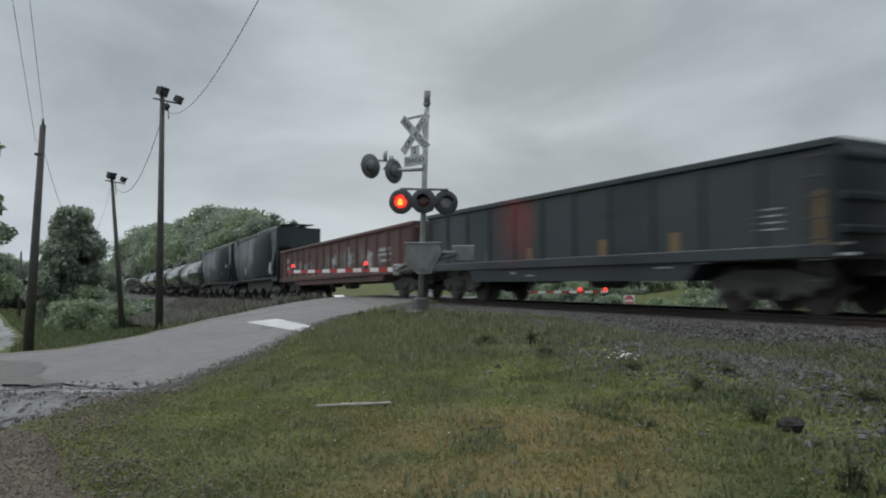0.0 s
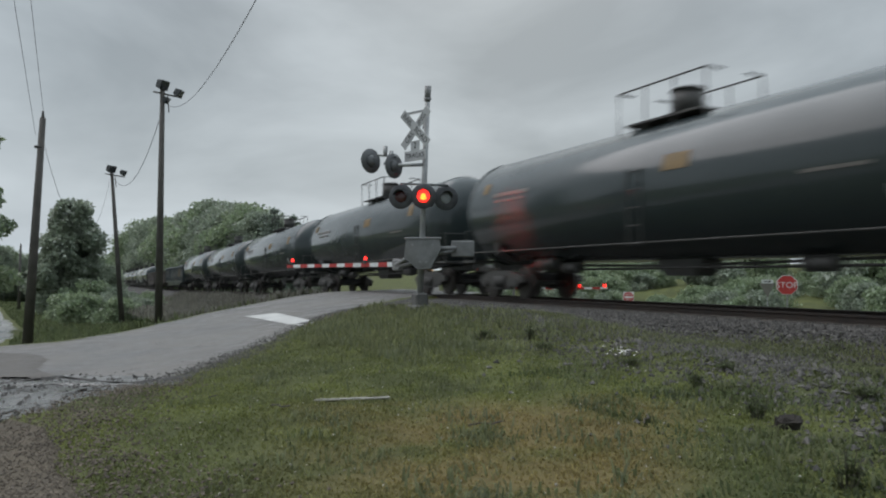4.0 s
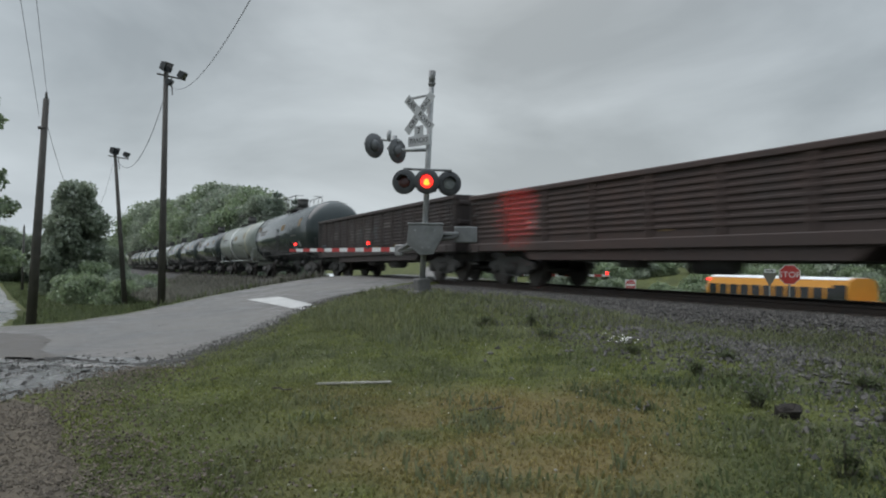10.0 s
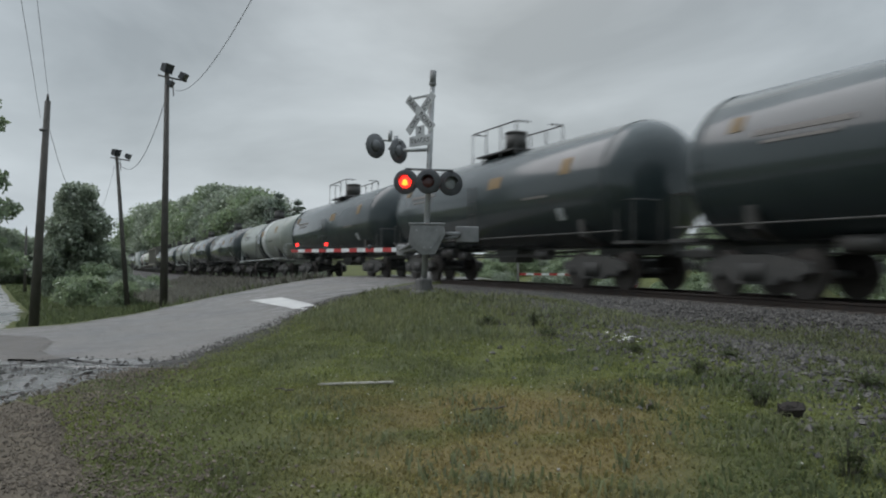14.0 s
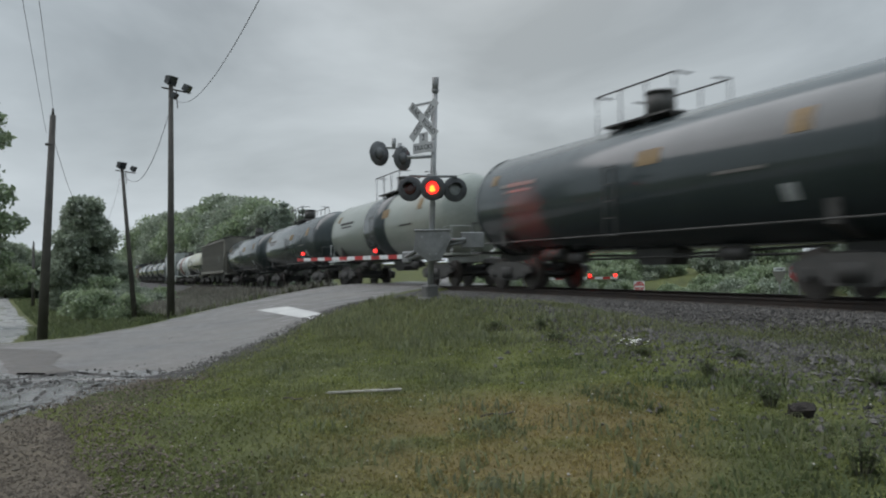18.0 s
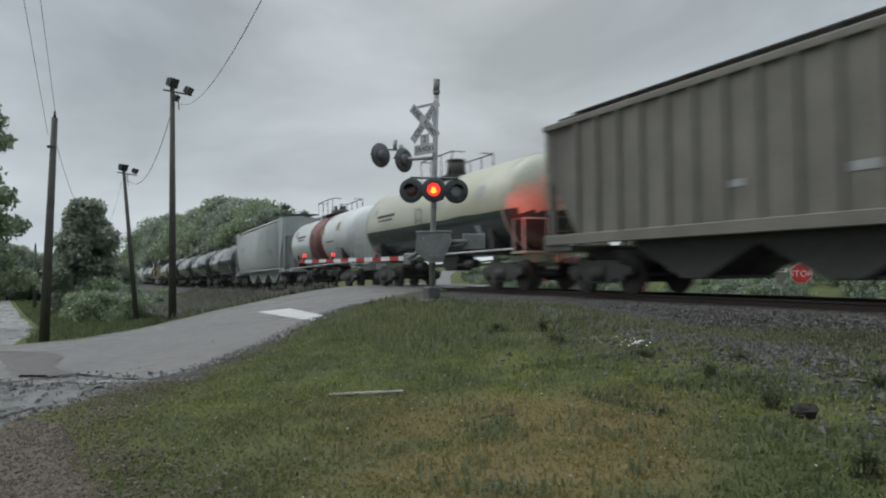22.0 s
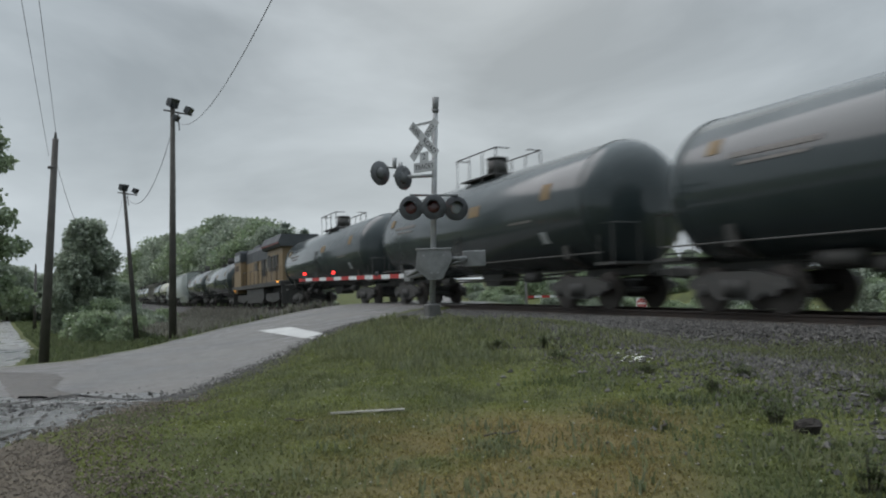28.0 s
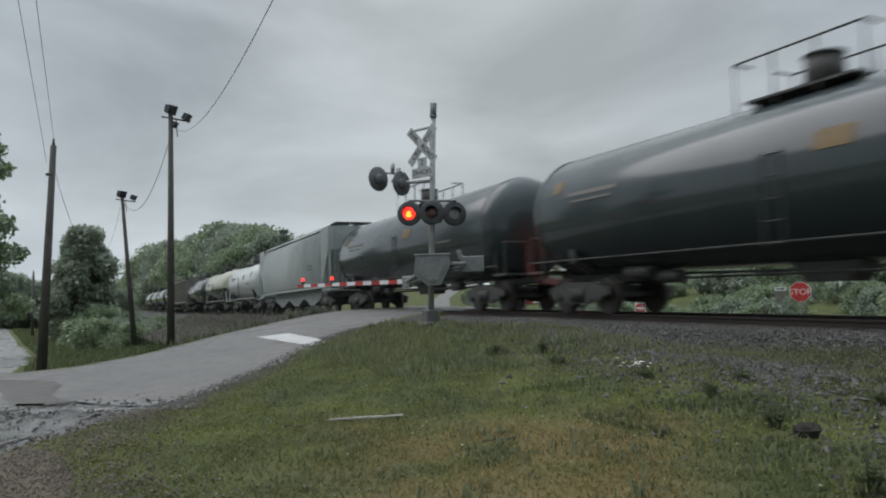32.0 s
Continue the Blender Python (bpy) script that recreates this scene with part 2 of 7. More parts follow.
M = dict(
    grass=turf("wet_grass_soil", (0.088, 0.099, 0.033), (0.06, 0.069, 0.028), (0.122, 0.098, 0.042), 0.0),
    blade=thin_leaf(turf("grass_blade", (0.087, 0.098, 0.032), (0.06, 0.07, 0.028), (0.12, 0.097, 0.04), 0.26)),
    weed=thin_leaf(material("weed_leaf", (0.056, 0.066, 0.034), 0.8, other=(0.082, 0.088, 0.042), scale=1.5, bump=0, fine=4, spec=0.25, island=0.3)),
    pebble=material("pale_pebble", (0.3, 0.285, 0.25), 0.7, other=(0.48, 0.46, 0.42), scale=4, bump=0.2, island=0.4),
    flower=material("white_petal", (0.75, 0.75, 0.7), 0.7, bump=0),
    asphalt=material("wet_asphalt", (0.092, 0.087, 0.081), 0.7, other=(0.142, 0.134, 0.124), scale=1.7, amount=0.5, bump=0.5, fine=70, spec=0.5, stain=(0.09, 0.089, 0.088), stain_amount=0.75, wet=0.25),
    mud=material("wet_gravel_mud", (0.085, 0.085, 0.082), 0.36, other=(0.15, 0.149, 0.144), scale=1.2, amount=0.5, bump=0.8, fine=30, spec=0.5, stain=(0.06, 0.058, 0.055), stain_amount=0.7, wet=0.35),
    tan=material("tan_gravel", (0.066, 0.055, 0.041), 0.85, other=(0.115, 0.097, 0.073), scale=5.0, bump=0.9, fine=35, spec=0.2),
    paint=material("white_road_paint", (0.36, 0.36, 0.35), 0.6, other=(0.5, 0.5, 0.48), scale=3, bump=0.3, fine=80, stain=(0.3, 0.3, 0.3)),
    stone=material("ballast_stone", (0.034, 0.032, 0.029), 0.6, other=(0.085, 0.08, 0.073), scale=14, bump=0.5, fine=45, spec=0.4, island=0.75),
    stone_tan=material("tan_stone", (0.085, 0.07, 0.054), 0.75, other=(0.15, 0.126, 0.1), scale=3, bump=0.5, fine=25, spec=0.25, island=0.5),
    puddle=material("rain_puddle", (0.075, 0.073, 0.068), 0.26, other=(0.13, 0.127, 0.12), scale=5, bump=0.3, fine=30, spec=0.5, wet=0.1),
    broken=material("broken_wet_asphalt", (0.05, 0.046, 0.041), 0.6, other=(0.1, 0.09, 0.08), scale=3.0, bump=0.9, fine=24, stain=(0.035, 0.032, 0.03), stain_amount=0.7),
    lane=material("wet_pale_lane_gravel", (0.14, 0.14, 0.135), 0.55, other=(0.22, 0.22, 0.21), scale=1.0, bump=0.6, fine=25, wet=0.3),
    castgrey=material("weathered_cast_base", (0.085, 0.085, 0.083), 0.7, other=(0.14, 0.138, 0.13), scale=5, bump=0.3, fine=30),
    bed=material("ballast_bed", (0.044, 0.043, 0.041), 0.9, other=(0.075, 0.072, 0.069), scale=5, bump=1.0, fine=22, spec=0.2),
    rail=material("rusty_rail", (0.026, 0.022, 0.02), 0.65, metal=0.3, other=(0.05, 0.038, 0.031), scale=5, fine=60),
    tie=material("weathered_tie", (0.06, 0.05, 0.042), 0.9, other=(0.11, 0.095, 0.08), scale=6, fine=40, bump=0.5),
    black=material("black_car_paint", (0.018, 0.029, 0.031), 0.6, other=(0.027, 0.039, 0.041), scale=0.9, bump=0.02, fine=14, spec=0.2, stain=(0.036, 0.043, 0.042), stain_amount=0.3),
    green=material("dark_green_car_paint", (0.013, 0.023, 0.026), 0.5, other=(0.02, 0.032, 0.035), scale=0.9, bump=0.06, fine=14, stain=(0.04, 0.042, 0.04), stain_amount=0.35),
    red=material("rusty_red_car_paint", (0.08, 0.041, 0.036), 0.6, other=(0.115, 0.064, 0.057), scale=1.4, bump=0.15, fine=25, stain=(0.055, 0.035, 0.03), stain_amount=0.6),
    brown=material("brown_car_paint", (0.04, 0.027, 0.024), 0.65, other=(0.07, 0.045, 0.038), scale=1.4, bump=0.15, fine=25, stain=(0.04, 0.032, 0.03), stain_amount=0.6),
    beige=material("pale_grey_green_tank_paint", (0.2, 0.228, 0.203), 0.5, other=(0.27, 0.296, 0.264), scale=1.0, bump=0.05, fine=14, stain=(0.25, 0.24, 0.2), stain_amount=0.5),
    cream=material("cream_tank_paint", (0.34, 0.345, 0.26), 0.5, other=(0.42, 0.42, 0.33), scale=1.0, bump=0.05, fine=14, stain=(0.36, 0.33, 0.2), stain_amount=0.5),
    white=material("off_white_car_paint", (0.46, 0.49, 0.48), 0.5, other=(0.56, 0.585, 0.575), scale=1.0, bump=0.05, fine=14, stain=(0.4, 0.41, 0.4), stain_amount=0.5),
    maroon=material("maroon_band_paint", (0.13, 0.045, 0.042), 0.5, other=(0.18, 0.07, 0.065), scale=1.5, bump=0.05, fine=14),
    greyhop=material("weathered_grey_hopper_paint", (0.135, 0.131, 0.112), 0.65, other=(0.2, 0.193, 0.166), scale=1.2, bump=0.15, fine=20, stain=(0.11, 0.1, 0.085), stain_amount=0.6),
    palehop=material("pale_grey_hopper_paint", (0.28, 0.31, 0.295), 0.55, other=(0.36, 0.39, 0.375), scale=1.0, bump=0.08, fine=14, stain=(0.28, 0.29, 0.28), stain_amount=0.5),
    yellow=material("loco_yellow_paint", (0.2, 0.142, 0.078), 0.55, other=(0.26, 0.19, 0.108), scale=1.0, bump=0.06, fine=16, stain=(0.12, 0.085, 0.055), stain_amount=0.7),
    grey=material("loco_grey_paint", (0.045, 0.051, 0.056), 0.6, other=(0.075, 0.082, 0.087), scale=1.2, bump=0.06, fine=16),
    loco_red=material("loco_red_stripe", (0.17, 0.045, 0.04), 0.55),
    steel=material("dark_truck_steel", (0.042, 0.043, 0.042), 0.55, other=(0.075, 0.072, 0.067), scale=4, bump=0.2, fine=30),
    wheel=material("rusty_wheel_steel", (0.045, 0.041, 0.038), 0.5, metal=0.3, other=(0.08, 0.07, 0.063), scale=6, fine=40),
    galv=material("galvanised_steel", (0.27, 0.28, 0.28), 0.5, metal=0.35, other=(0.4, 0.41, 0.41), scale=5, bump=0.08, fine=40, stain=(0.24, 0.22, 0.2), stain_amount=0.4),
    alu=material("weathered_grey_housing", (0.165, 0.17, 0.17), 0.6, metal=0.1, other=(0.24, 0.245, 0.245), scale=4, bump=0.1, fine=30, stain=(0.2, 0.19, 0.18)),
    lampblack=material("black_lamp_background", (0.05, 0.053, 0.057), 0.5, other=(0.075, 0.08, 0.084), scale=6, bump=0.05),
    signwhite=material("white_sign_sheeting", (0.62, 0.64, 0.64), 0.45, other=(0.72, 0.74, 0.74), scale=4, bump=0, stain=(0.45, 0.46, 0.45)),
    signred=material("red_sign_sheeting", (0.4, 0.04, 0.04), 0.45, other=(0.48, 0.06, 0.055), scale=4, bump=0),
    signold=material("dulled_white_sign_sheeting", (0.36, 0.375, 0.38), 0.5, other=(0.46, 0.475, 0.48), scale=4, bump=0, stain=(0.26, 0.27, 0.27)),
    lampback=material("weathered_lamp_back", (0.1, 0.105, 0.11), 0.55, other=(0.14, 0.146, 0.15), scale=6, bump=0.05),
    slatbrown=material("black_brown_car_paint", (0.034, 0.026, 0.025), 0.65, other=(0.06, 0.046, 0.042), scale=1.4, bump=0.15, fine=25, stain=(0.03, 0.026, 0.025), stain_amount=0.6),
    rank=thin_leaf(material("rank_dark_weed", (0.034, 0.044, 0.021), 0.85, other=(0.055, 0.067, 0.03), scale=1.5, bump=0, fine=4, spec=0.15, island=0.35)),
    stalk=thin_leaf(material("brown_weed_stalk", (0.056, 0.056, 0.047), 0.7, other=(0.09, 0.087, 0.072), scale=1.5, bump=0, fine=4, spec=0.1, island=0.4)),
    charred=material("rotten_black_tie", (0.018, 0.016, 0.014), 0.8, other=(0.035, 0.03, 0.026), scale=9, bump=0.8, fine=40, spec=0.2),
    ink=material("black_lettering", (0.02, 0.02, 0.02), 0.6, bump=0),
    lens=material("dark_red_lens", (0.06, 0.014, 0.014), 0.2, bump=0, spec=0.6),
    clear=material("grey_glass_lens", (0.22, 0.24, 0.25), 0.12, bump=0, spec=0.7),
    lit=glow("lit_red_lamp", (1.0, 0.022, 0.014), 2.4),
    core=glow("lit_lamp_core", (1.0, 0.16, 0.013), 4.0),
    beam=glow("bright_red_rear_lamp", (1.0, 0.04, 0.025), 4200.0),
    amber=glow("amber_marker", (1.0, 0.38, 0.03), 3.0),
    tail=glow("red_tail_lamp", (1.0, 0.03, 0.03), 3.0),
    wood=material("weathered_pole_wood", (0.052, 0.049, 0.044), 0.8, other=(0.092, 0.086, 0.078), scale=3, bump=0.4, fine=35, stain=(0.04, 0.036, 0.03)),
    plank=material("pale_weathered_board", (0.2, 0.195, 0.17), 0.8, other=(0.36, 0.35, 0.31), scale=6, bump=0.3, fine=50, stain=(0.25, 0.24, 0.2)),
    bark=material("tree_bark", (0.05, 0.042, 0.034), 0.9, other=(0.09, 0.078, 0.062), scale=5, bump=0.6, fine=25),
    leaf=foliage("broad_leaves", (0.1, 0.122, 0.092), (0.13, 0.152, 0.11)),
    leaf_pale=foliage("young_leaves", (0.085, 0.115, 0.068), (0.12, 0.15, 0.085)),
    needle=foliage("conifer_needles", (0.075, 0.098, 0.078), (0.1, 0.122, 0.095)),
    wire=material("black_cable", (0.04, 0.04, 0.042), 0.6, bump=0),
    orange=material("orange_yellow_decal", (0.15, 0.1, 0.045), 0.6, other=(0.21, 0.14, 0.06), bump=0, stain=(0.06, 0.05, 0.035)),
    mark=material("faded_white_stencil", (0.27, 0.29, 0.29), 0.6, other=(0.38, 0.4, 0.4), bump=0, stain=(0.16, 0.17, 0.17)),
    tealmark=material("faded_pale_teal_graffiti", (0.07, 0.095, 0.093), 0.6, other=(0.11, 0.138, 0.135), bump=0),
    greymark=material("faded_grey_graffiti", (0.12, 0.113, 0.105), 0.6, other=(0.18, 0.168, 0.155), bump=0),
    bus=material("school_bus_yellow", (0.56, 0.24, 0.02), 0.4, other=(0.62, 0.28, 0.03), scale=1.5, bump=0.02),
    carwhite=material("white_car_paint", (0.72, 0.74, 0.75), 0.25, other=(0.78, 0.8, 0.8), scale=1.5, bump=0, spec=0.6),
    glass=material("dark_window_glass", (0.02, 0.024, 0.027), 0.08, bump=0, spec=0.8),
    tyre=material("black_rubber", (0.02, 0.02, 0.02), 0.8, bump=0.1),
)


# a film of rain on the painted cars
for key, film in (("black", 1.0), ("green", 0.25), ("beige", 0.5), ("cream", 0.5), ("white", 0.5), ("palehop", 0.4)):
    wet = M[key].node_tree.nodes["Principled BSDF"]
    wet.inputs["Coat Weight"].default_value, wet.inputs["Coat Roughness"].default_value = film, 0.13 if key in ("black", "green") else 0.15
    wet.inputs["Coat IOR"].default_value = 1.45


# ---- mesh helpers ----
def box(bm, x, y, z, sx, sy, sz, m=None, chamfer=0.0):
    """A box of that middle and size, its upright and long edges cut by chamfer."""
    hx, hy, hz, c = sx / 2, sy / 2, sz / 2, min(chamfer, sx / 2.2, sy / 2.2, sz / 2.2)
    if c <= 0:
        pts = [(i, j, k) for k in (-hz, hz) for i, j in ((-hx, -hy), (hx, -hy), (hx, hy), (-hx, hy))]
        v = [Vector(p) for p in pts]
        faces = [(3, 2, 1, 0), (4, 5, 6, 7), (0, 1, 5, 4), (1, 2, 6, 5), (2, 3, 7, 6), (3, 0, 4, 7)]
    else:
        v, rings = [], []
        for k, s in ((-hz, c), (-hz + c, 0), (hz - c, 0), (hz, c)):
            a, b = hx - s, hy - s
            ring = [(-a + c, -b), (a - c, -b), (a, -b + c), (a, b - c), (a - c, b), (-a + c, b), (-a, b - c), (-a, -b + c)]
            rings.append(len(v))
            v += [Vector((i, j, k)) for i, j in ring]
        faces = [tuple(reversed(range(8))), tuple(range(24, 32))]
        for r in range(3):
            faces += [(8 * r + i, 8 * r + (i + 1) % 8, 8 * r + 8 + (i + 1) % 8, 8 * r + 8 + i) for i in range(8)]
    at = Vector((x, y, z))
    made = [bm.verts.new((m @ p if m else p) + at) for p in v]
    for f in faces:
        bm.faces.new([made[i] for i in f])
    return bm


def rod(bm, a, b, r, r2=None, seg=8, caps=True):
    a, b = Vector(a), Vector(b)
    r2 = r if r2 is None else r2
    q = (b - a).to_track_quat("Z", "Y")
    rings = []
    for p, rad in ((a, r), (b, r2)):
        rings.append([bm.verts.new(p + q @ Vector((rad * math.cos(t), rad * math.sin(t), 0))) for t in (2 * math.pi * i / seg for i in range(seg))])
    for i in range(seg):
        f = bm.faces.new((rings[0][i], rings[0][(i + 1) % seg], rings[1][(i + 1) % seg], rings[1][i]))
        f.smooth = seg > 6
    if caps:
        bm.faces.new(list(reversed(rings[0])))
        bm.faces.new(rings[1])
    return bm


def pipe(bm, pts, r, seg=6):
    """A bent round bar through the points, in one piece."""
    pts = [Vector(p) for p in pts]
    rings = []
    for i, p in enumerate(pts):
        d = (pts[min(i + 1, len(pts) - 1)] - pts[max(i - 1, 0)]).normalized()
        side = d.cross(Vector((0.13, 0.31, 0.94)) if abs(d.z) < 0.8 else Vector((0.94, 0.31, 0.13))).normalized()
        up = side.cross(d)
        rings.append([bm.verts.new(p + side * (r * math.cos(t)) + up * (r * math.sin(t))) for t in (2 * math.pi * k / seg for k in range(seg))])
    for a, b in zip(rings, rings[1:]):
        for k in range(seg):
            bm.faces.new((a[k], a[(k + 1) % seg], b[(k + 1) % seg], b[k]))
    bm.faces.new(list(reversed(rings[0])))
    bm.faces.new(rings[-1])
    return bm


def lathe(bm, profile, seg=32, m=None):
    """Profile (x, radius) turned round the x axis; ends closed where the radius is not 0."""
    rings = []
    for x, r in profile:
        rings.append([bm.verts.new((m @ p if m else p)) for p in (Vector((x, r * math.cos(t), r * math.sin(t))) for t in (2 * math.pi * i / seg for i in range(seg)))])
    for ra, rb in zip(rings, rings[1:]):
        for i in range(seg):
            f = bm.faces.new((ra[i], rb[i], rb[(i + 1) % seg], ra[(i + 1) % seg]))
            f.smooth = True
    bm.faces.new(rings[0])
    bm.faces.new(list(reversed(rings[-1])))
    return bm


def prism(bm, outline, axis, a, b):
    """An outline of two coordinates pushed along axis ('x', 'y' or 'z') from a to b."""
    def put(p, q, s):
        return {"x": (s, p, q), "y": (p, s, q), "z": (p, q, s)}[axis]
    one = [bm.verts.new(put(p, q, a)) for p, q in outline]
    two = [bm.verts.new(put(p, q, b)) for p, q in outline]
    bm.faces.new(list(reversed(one)))
    bm.faces.new(two)
    k = len(outline)
    for i in range(k):
        bm.faces.new((one[i], one[(i + 1) % k], two[(i + 1) % k], two[i]))
    return bm


def BM():
    return bmesh.new()


def mesh_of(name, bm, mats):
    bmesh.ops.recalc_face_normals(bm, faces=bm.faces)
    me = bpy.data.meshes.new(name)
    bm.to_mesh(me)
    bm.free()
    for m in mats if isinstance(mats, (list, tuple)) else (mats,):
        me.materials.append(m)
    return me


def part(name, bm, mat, parent=None, label=""):
    ob = new(name, mesh_of(name, bm, mat))
    ob.parent = parent
    if label:
        ob["label"] = label
    return ob


def letters(text, size, depth=0.004):
    cu = bpy.data.curves.new("text", "FONT")
    cu.body, cu.size, cu.align_x, cu.align_y, cu.extrude = text, size, "CENTER", "CENTER", depth
    cu.resolution_u = 3
    ob = bpy.data.objects.new("text", cu)
    scene.collection.objects.link(ob)
    dg = bpy.context.evaluated_depsgraph_get()
    me = bpy.data.meshes.new_from_object(ob.evaluated_get(dg))
    bpy.data.objects.remove(ob)
    bm = BM()
    bm.from_mesh(me)
    return bm


def from_lists(name, verts, faces, mats, index=None):
    me = bpy.data.meshes.new(name)
    me.from_pydata(verts, [], faces)
    for m in mats if isinstance(mats, (list, tuple)) else (mats,):
        me.materials.append(m)
    if index is not None:
        me.polygons.foreach_set("material_index", index)
    me.update()
    return me


def smooth(t):
    t = np.clip(t, 0, 1)
    return t * t * (3 - 2 * t)


# ---- the lie of the land ----
# the road's edges, from the far side of the track to the near side: left x, left y, right x, right y
ROAD = [(-58.0, 30.0, -50.0, 30.0), (-47.0, 17.0, -38.5, 17.0), (-40.0, 8.0, -31.0, 8.0), (-35.5, 2.6, -26.3, 2.6), (-33.0, 0.0, -24.2, 0.0),
        (-30.9, -2.6, -22.0, -2.6), (-28.7, -5.4, -19.3, -5.4), (-26.3, -8.75, -17.4, -7.3), (-22.75, -11.4, -13.8, -9.5),
        (-20.8, -13.0, -11.8, -11.1), (-19.9, -14.5, -13.2, -12.5), (-20.3, -19.0, -14.2, -16.0), (-22.0, -30.0, -16.0, -30.0), (-30.0, -70.0, -24.0, -70.0)]


FAR_ROAD = -3.07


def fall(x):
    """The rails' height along the track: level over the crossing, then falling away to the west."""
    return np.interp(x, [-450, -300, -185, -125, -85, -55, -33, -23], [-3.4, -2.6, -1.85, -1.4, -0.98, -0.6, -0.14, 0.0])


def road_z(y):
    near = -0.02 - 0.95 * smooth((-y - 2) / 11)
    far = -0.02 - 3.03 * smooth((y - 2.4) / 16)
    return np.where(y > 0, far, near)


def road_gap(x, y):
    """Metres from the road's nearer edge: 0 on the road; and which side, -1 left (west) or 1 right."""
    rows = sorted(ROAD, key=lambda r: r[1])
    left = np.interp(y, [r[1] for r in rows], [r[0] for r in rows])
    rr = sorted(ROAD, key=lambda r: r[3])
    right = np.interp(y, [r[3] for r in rr], [r[2] for r in rr])
    k = 0.76
    return np.where(x < left, (left - x) * k, np.where(x > right, (x - right) * k, 0.0)), np.where(x < (left + right) / 2, -1, 1)


def seen_at(px, depth):
    """A spot depth metres off along the middle heading, at a slant px."""
    h = radians(153.45)
    f, r = Vector((math.cos(h), math.sin(h))), Vector((math.sin(h), -math.cos(h)))
    p = f * depth + r * (depth * (px - 784) / 1267)
    return p.x, -12.3 + p.y


# the gravel lane's edges by slant and distance from the lot: left, right, metres off
LANE = [(-190, 8, 26), (-150, 22, 30), (-110, 38, 34), (-70, 42, 39), (-52, 31, 46), (-40, 14, 58), (-26, -1, 82), (-20, -7, 112), (-13, -5, 150)]


def on_lane_gravel(x, y):
    """True where the gravel lane lies: the slant and distance of each spot against the lane's edge."""
    h = radians(153.45)
    d = x * math.cos(h) + (y + 12.3) * math.sin(h)
    px = 784 + 1267 * (x * math.sin(h) - (y + 12.3) * math.cos(h)) / np.maximum(d, 1)
    return px < np.interp(d, [r[2] for r in LANE], [r[1] for r in LANE]) + 5


def land_z(x, y):
    x, y = np.asarray(x, float), np.asarray(y, float)
    d = -y
    right = np.interp(d, [0, 4.2, 8, 12.3, 30, 200], [-0.52, -0.46, -0.58, -0.72, -0.95, -1.5])
    right = right + 0.34 * smooth((-5.5 - x) / 9) * (1 - smooth((d - 4.0) / 6.5)) * smooth(d / 2.0)
    left = np.interp(d, [0, 3, 5, 9, 20, 300], [-0.6, -0.75, -1.1, -1.75, -2.1, -3.0])
    far = np.interp(y, [0, 2.5, 6, 11, 15, 20, 31, 40, 54, 75, 120, 400], [-0.52, -0.6, -1.3, -2.1, -2.75, -3.2, -3.2, -2.3, -0.4, 1.6, 3.2, 6.0])
    gap, side = road_gap(x, y)
    z = np.where(y > 0, far, np.where(side < 0, left, right))
    z = np.where((y <= 0) & (y > -1.5) & (side < 0), -0.6, z)
    w = smooth(1 - gap / 3.2)
    z = z * (1 - w) + (road_z(y) - 0.045) * w
    z = z + fall(x) * np.interp(y, [-30, -12, 0, 9, 30], [0, 1, 1, 1, 0]) * np.clip(gap / 3, 0, 1)
    inside = (np.abs(y) < 2.6) & (gap > 0.3)
    z = np.where(inside, np.minimum(z, -0.5 + fall(x)), z)
    ripple = 0.03 * np.sin(x * 1.7 + 0.6 * y) * np.sin(y * 1.3 - 0.4 * x) + 0.02 * np.sin(x * 3.9 + 1.1) * np.sin(y * 4.3)
    return z + ripple * np.clip(gap / 2, 0, 1) * np.clip((np.abs(y) - 2) / 2, 0, 1)


def lz(x, y):
    return float(land_z(np.array([x]), np.array([y]))[0])


def steps(fine, lo, hi, near_lo, near_hi):
    a = list(np.arange(near_lo, near_hi + 1e-6, fine))
    for end, sign in ((hi, 1), (lo, -1)):
        p, s = a[-1] if sign > 0 else a[0], fine
        while (p < end) if sign > 0 else (p > end):
            s *= 1.22
            p += sign * s
            a.append(p) if sign > 0 else a.insert(0, p)
    return np.array(a)


def ground():
    xs, ys = steps(0.35, -1600, 1600, -34, 4), steps(0.35, -1600, 1600, -16, 16)
    gx, gy = np.meshgrid(xs, ys)
    gz = land_z(gx, gy)
    verts = np.stack([gx, gy, gz], -1).reshape(-1, 3)
    w = len(xs)
    i = np.arange((len(ys) - 1) * w).reshape(-1, w)[:, :-1].ravel()
    faces = np.stack([i, i + 1, i + 1 + w, i + w], -1)
    me = from_lists("ground", verts.tolist(), faces.tolist(), M["grass"])
    me.polygons.foreach_set("use_smooth", [True] * len(me.polygons))
    tagged(new("ground", me), "damp green and tan grass on rough soil", "ground", kind="structure")


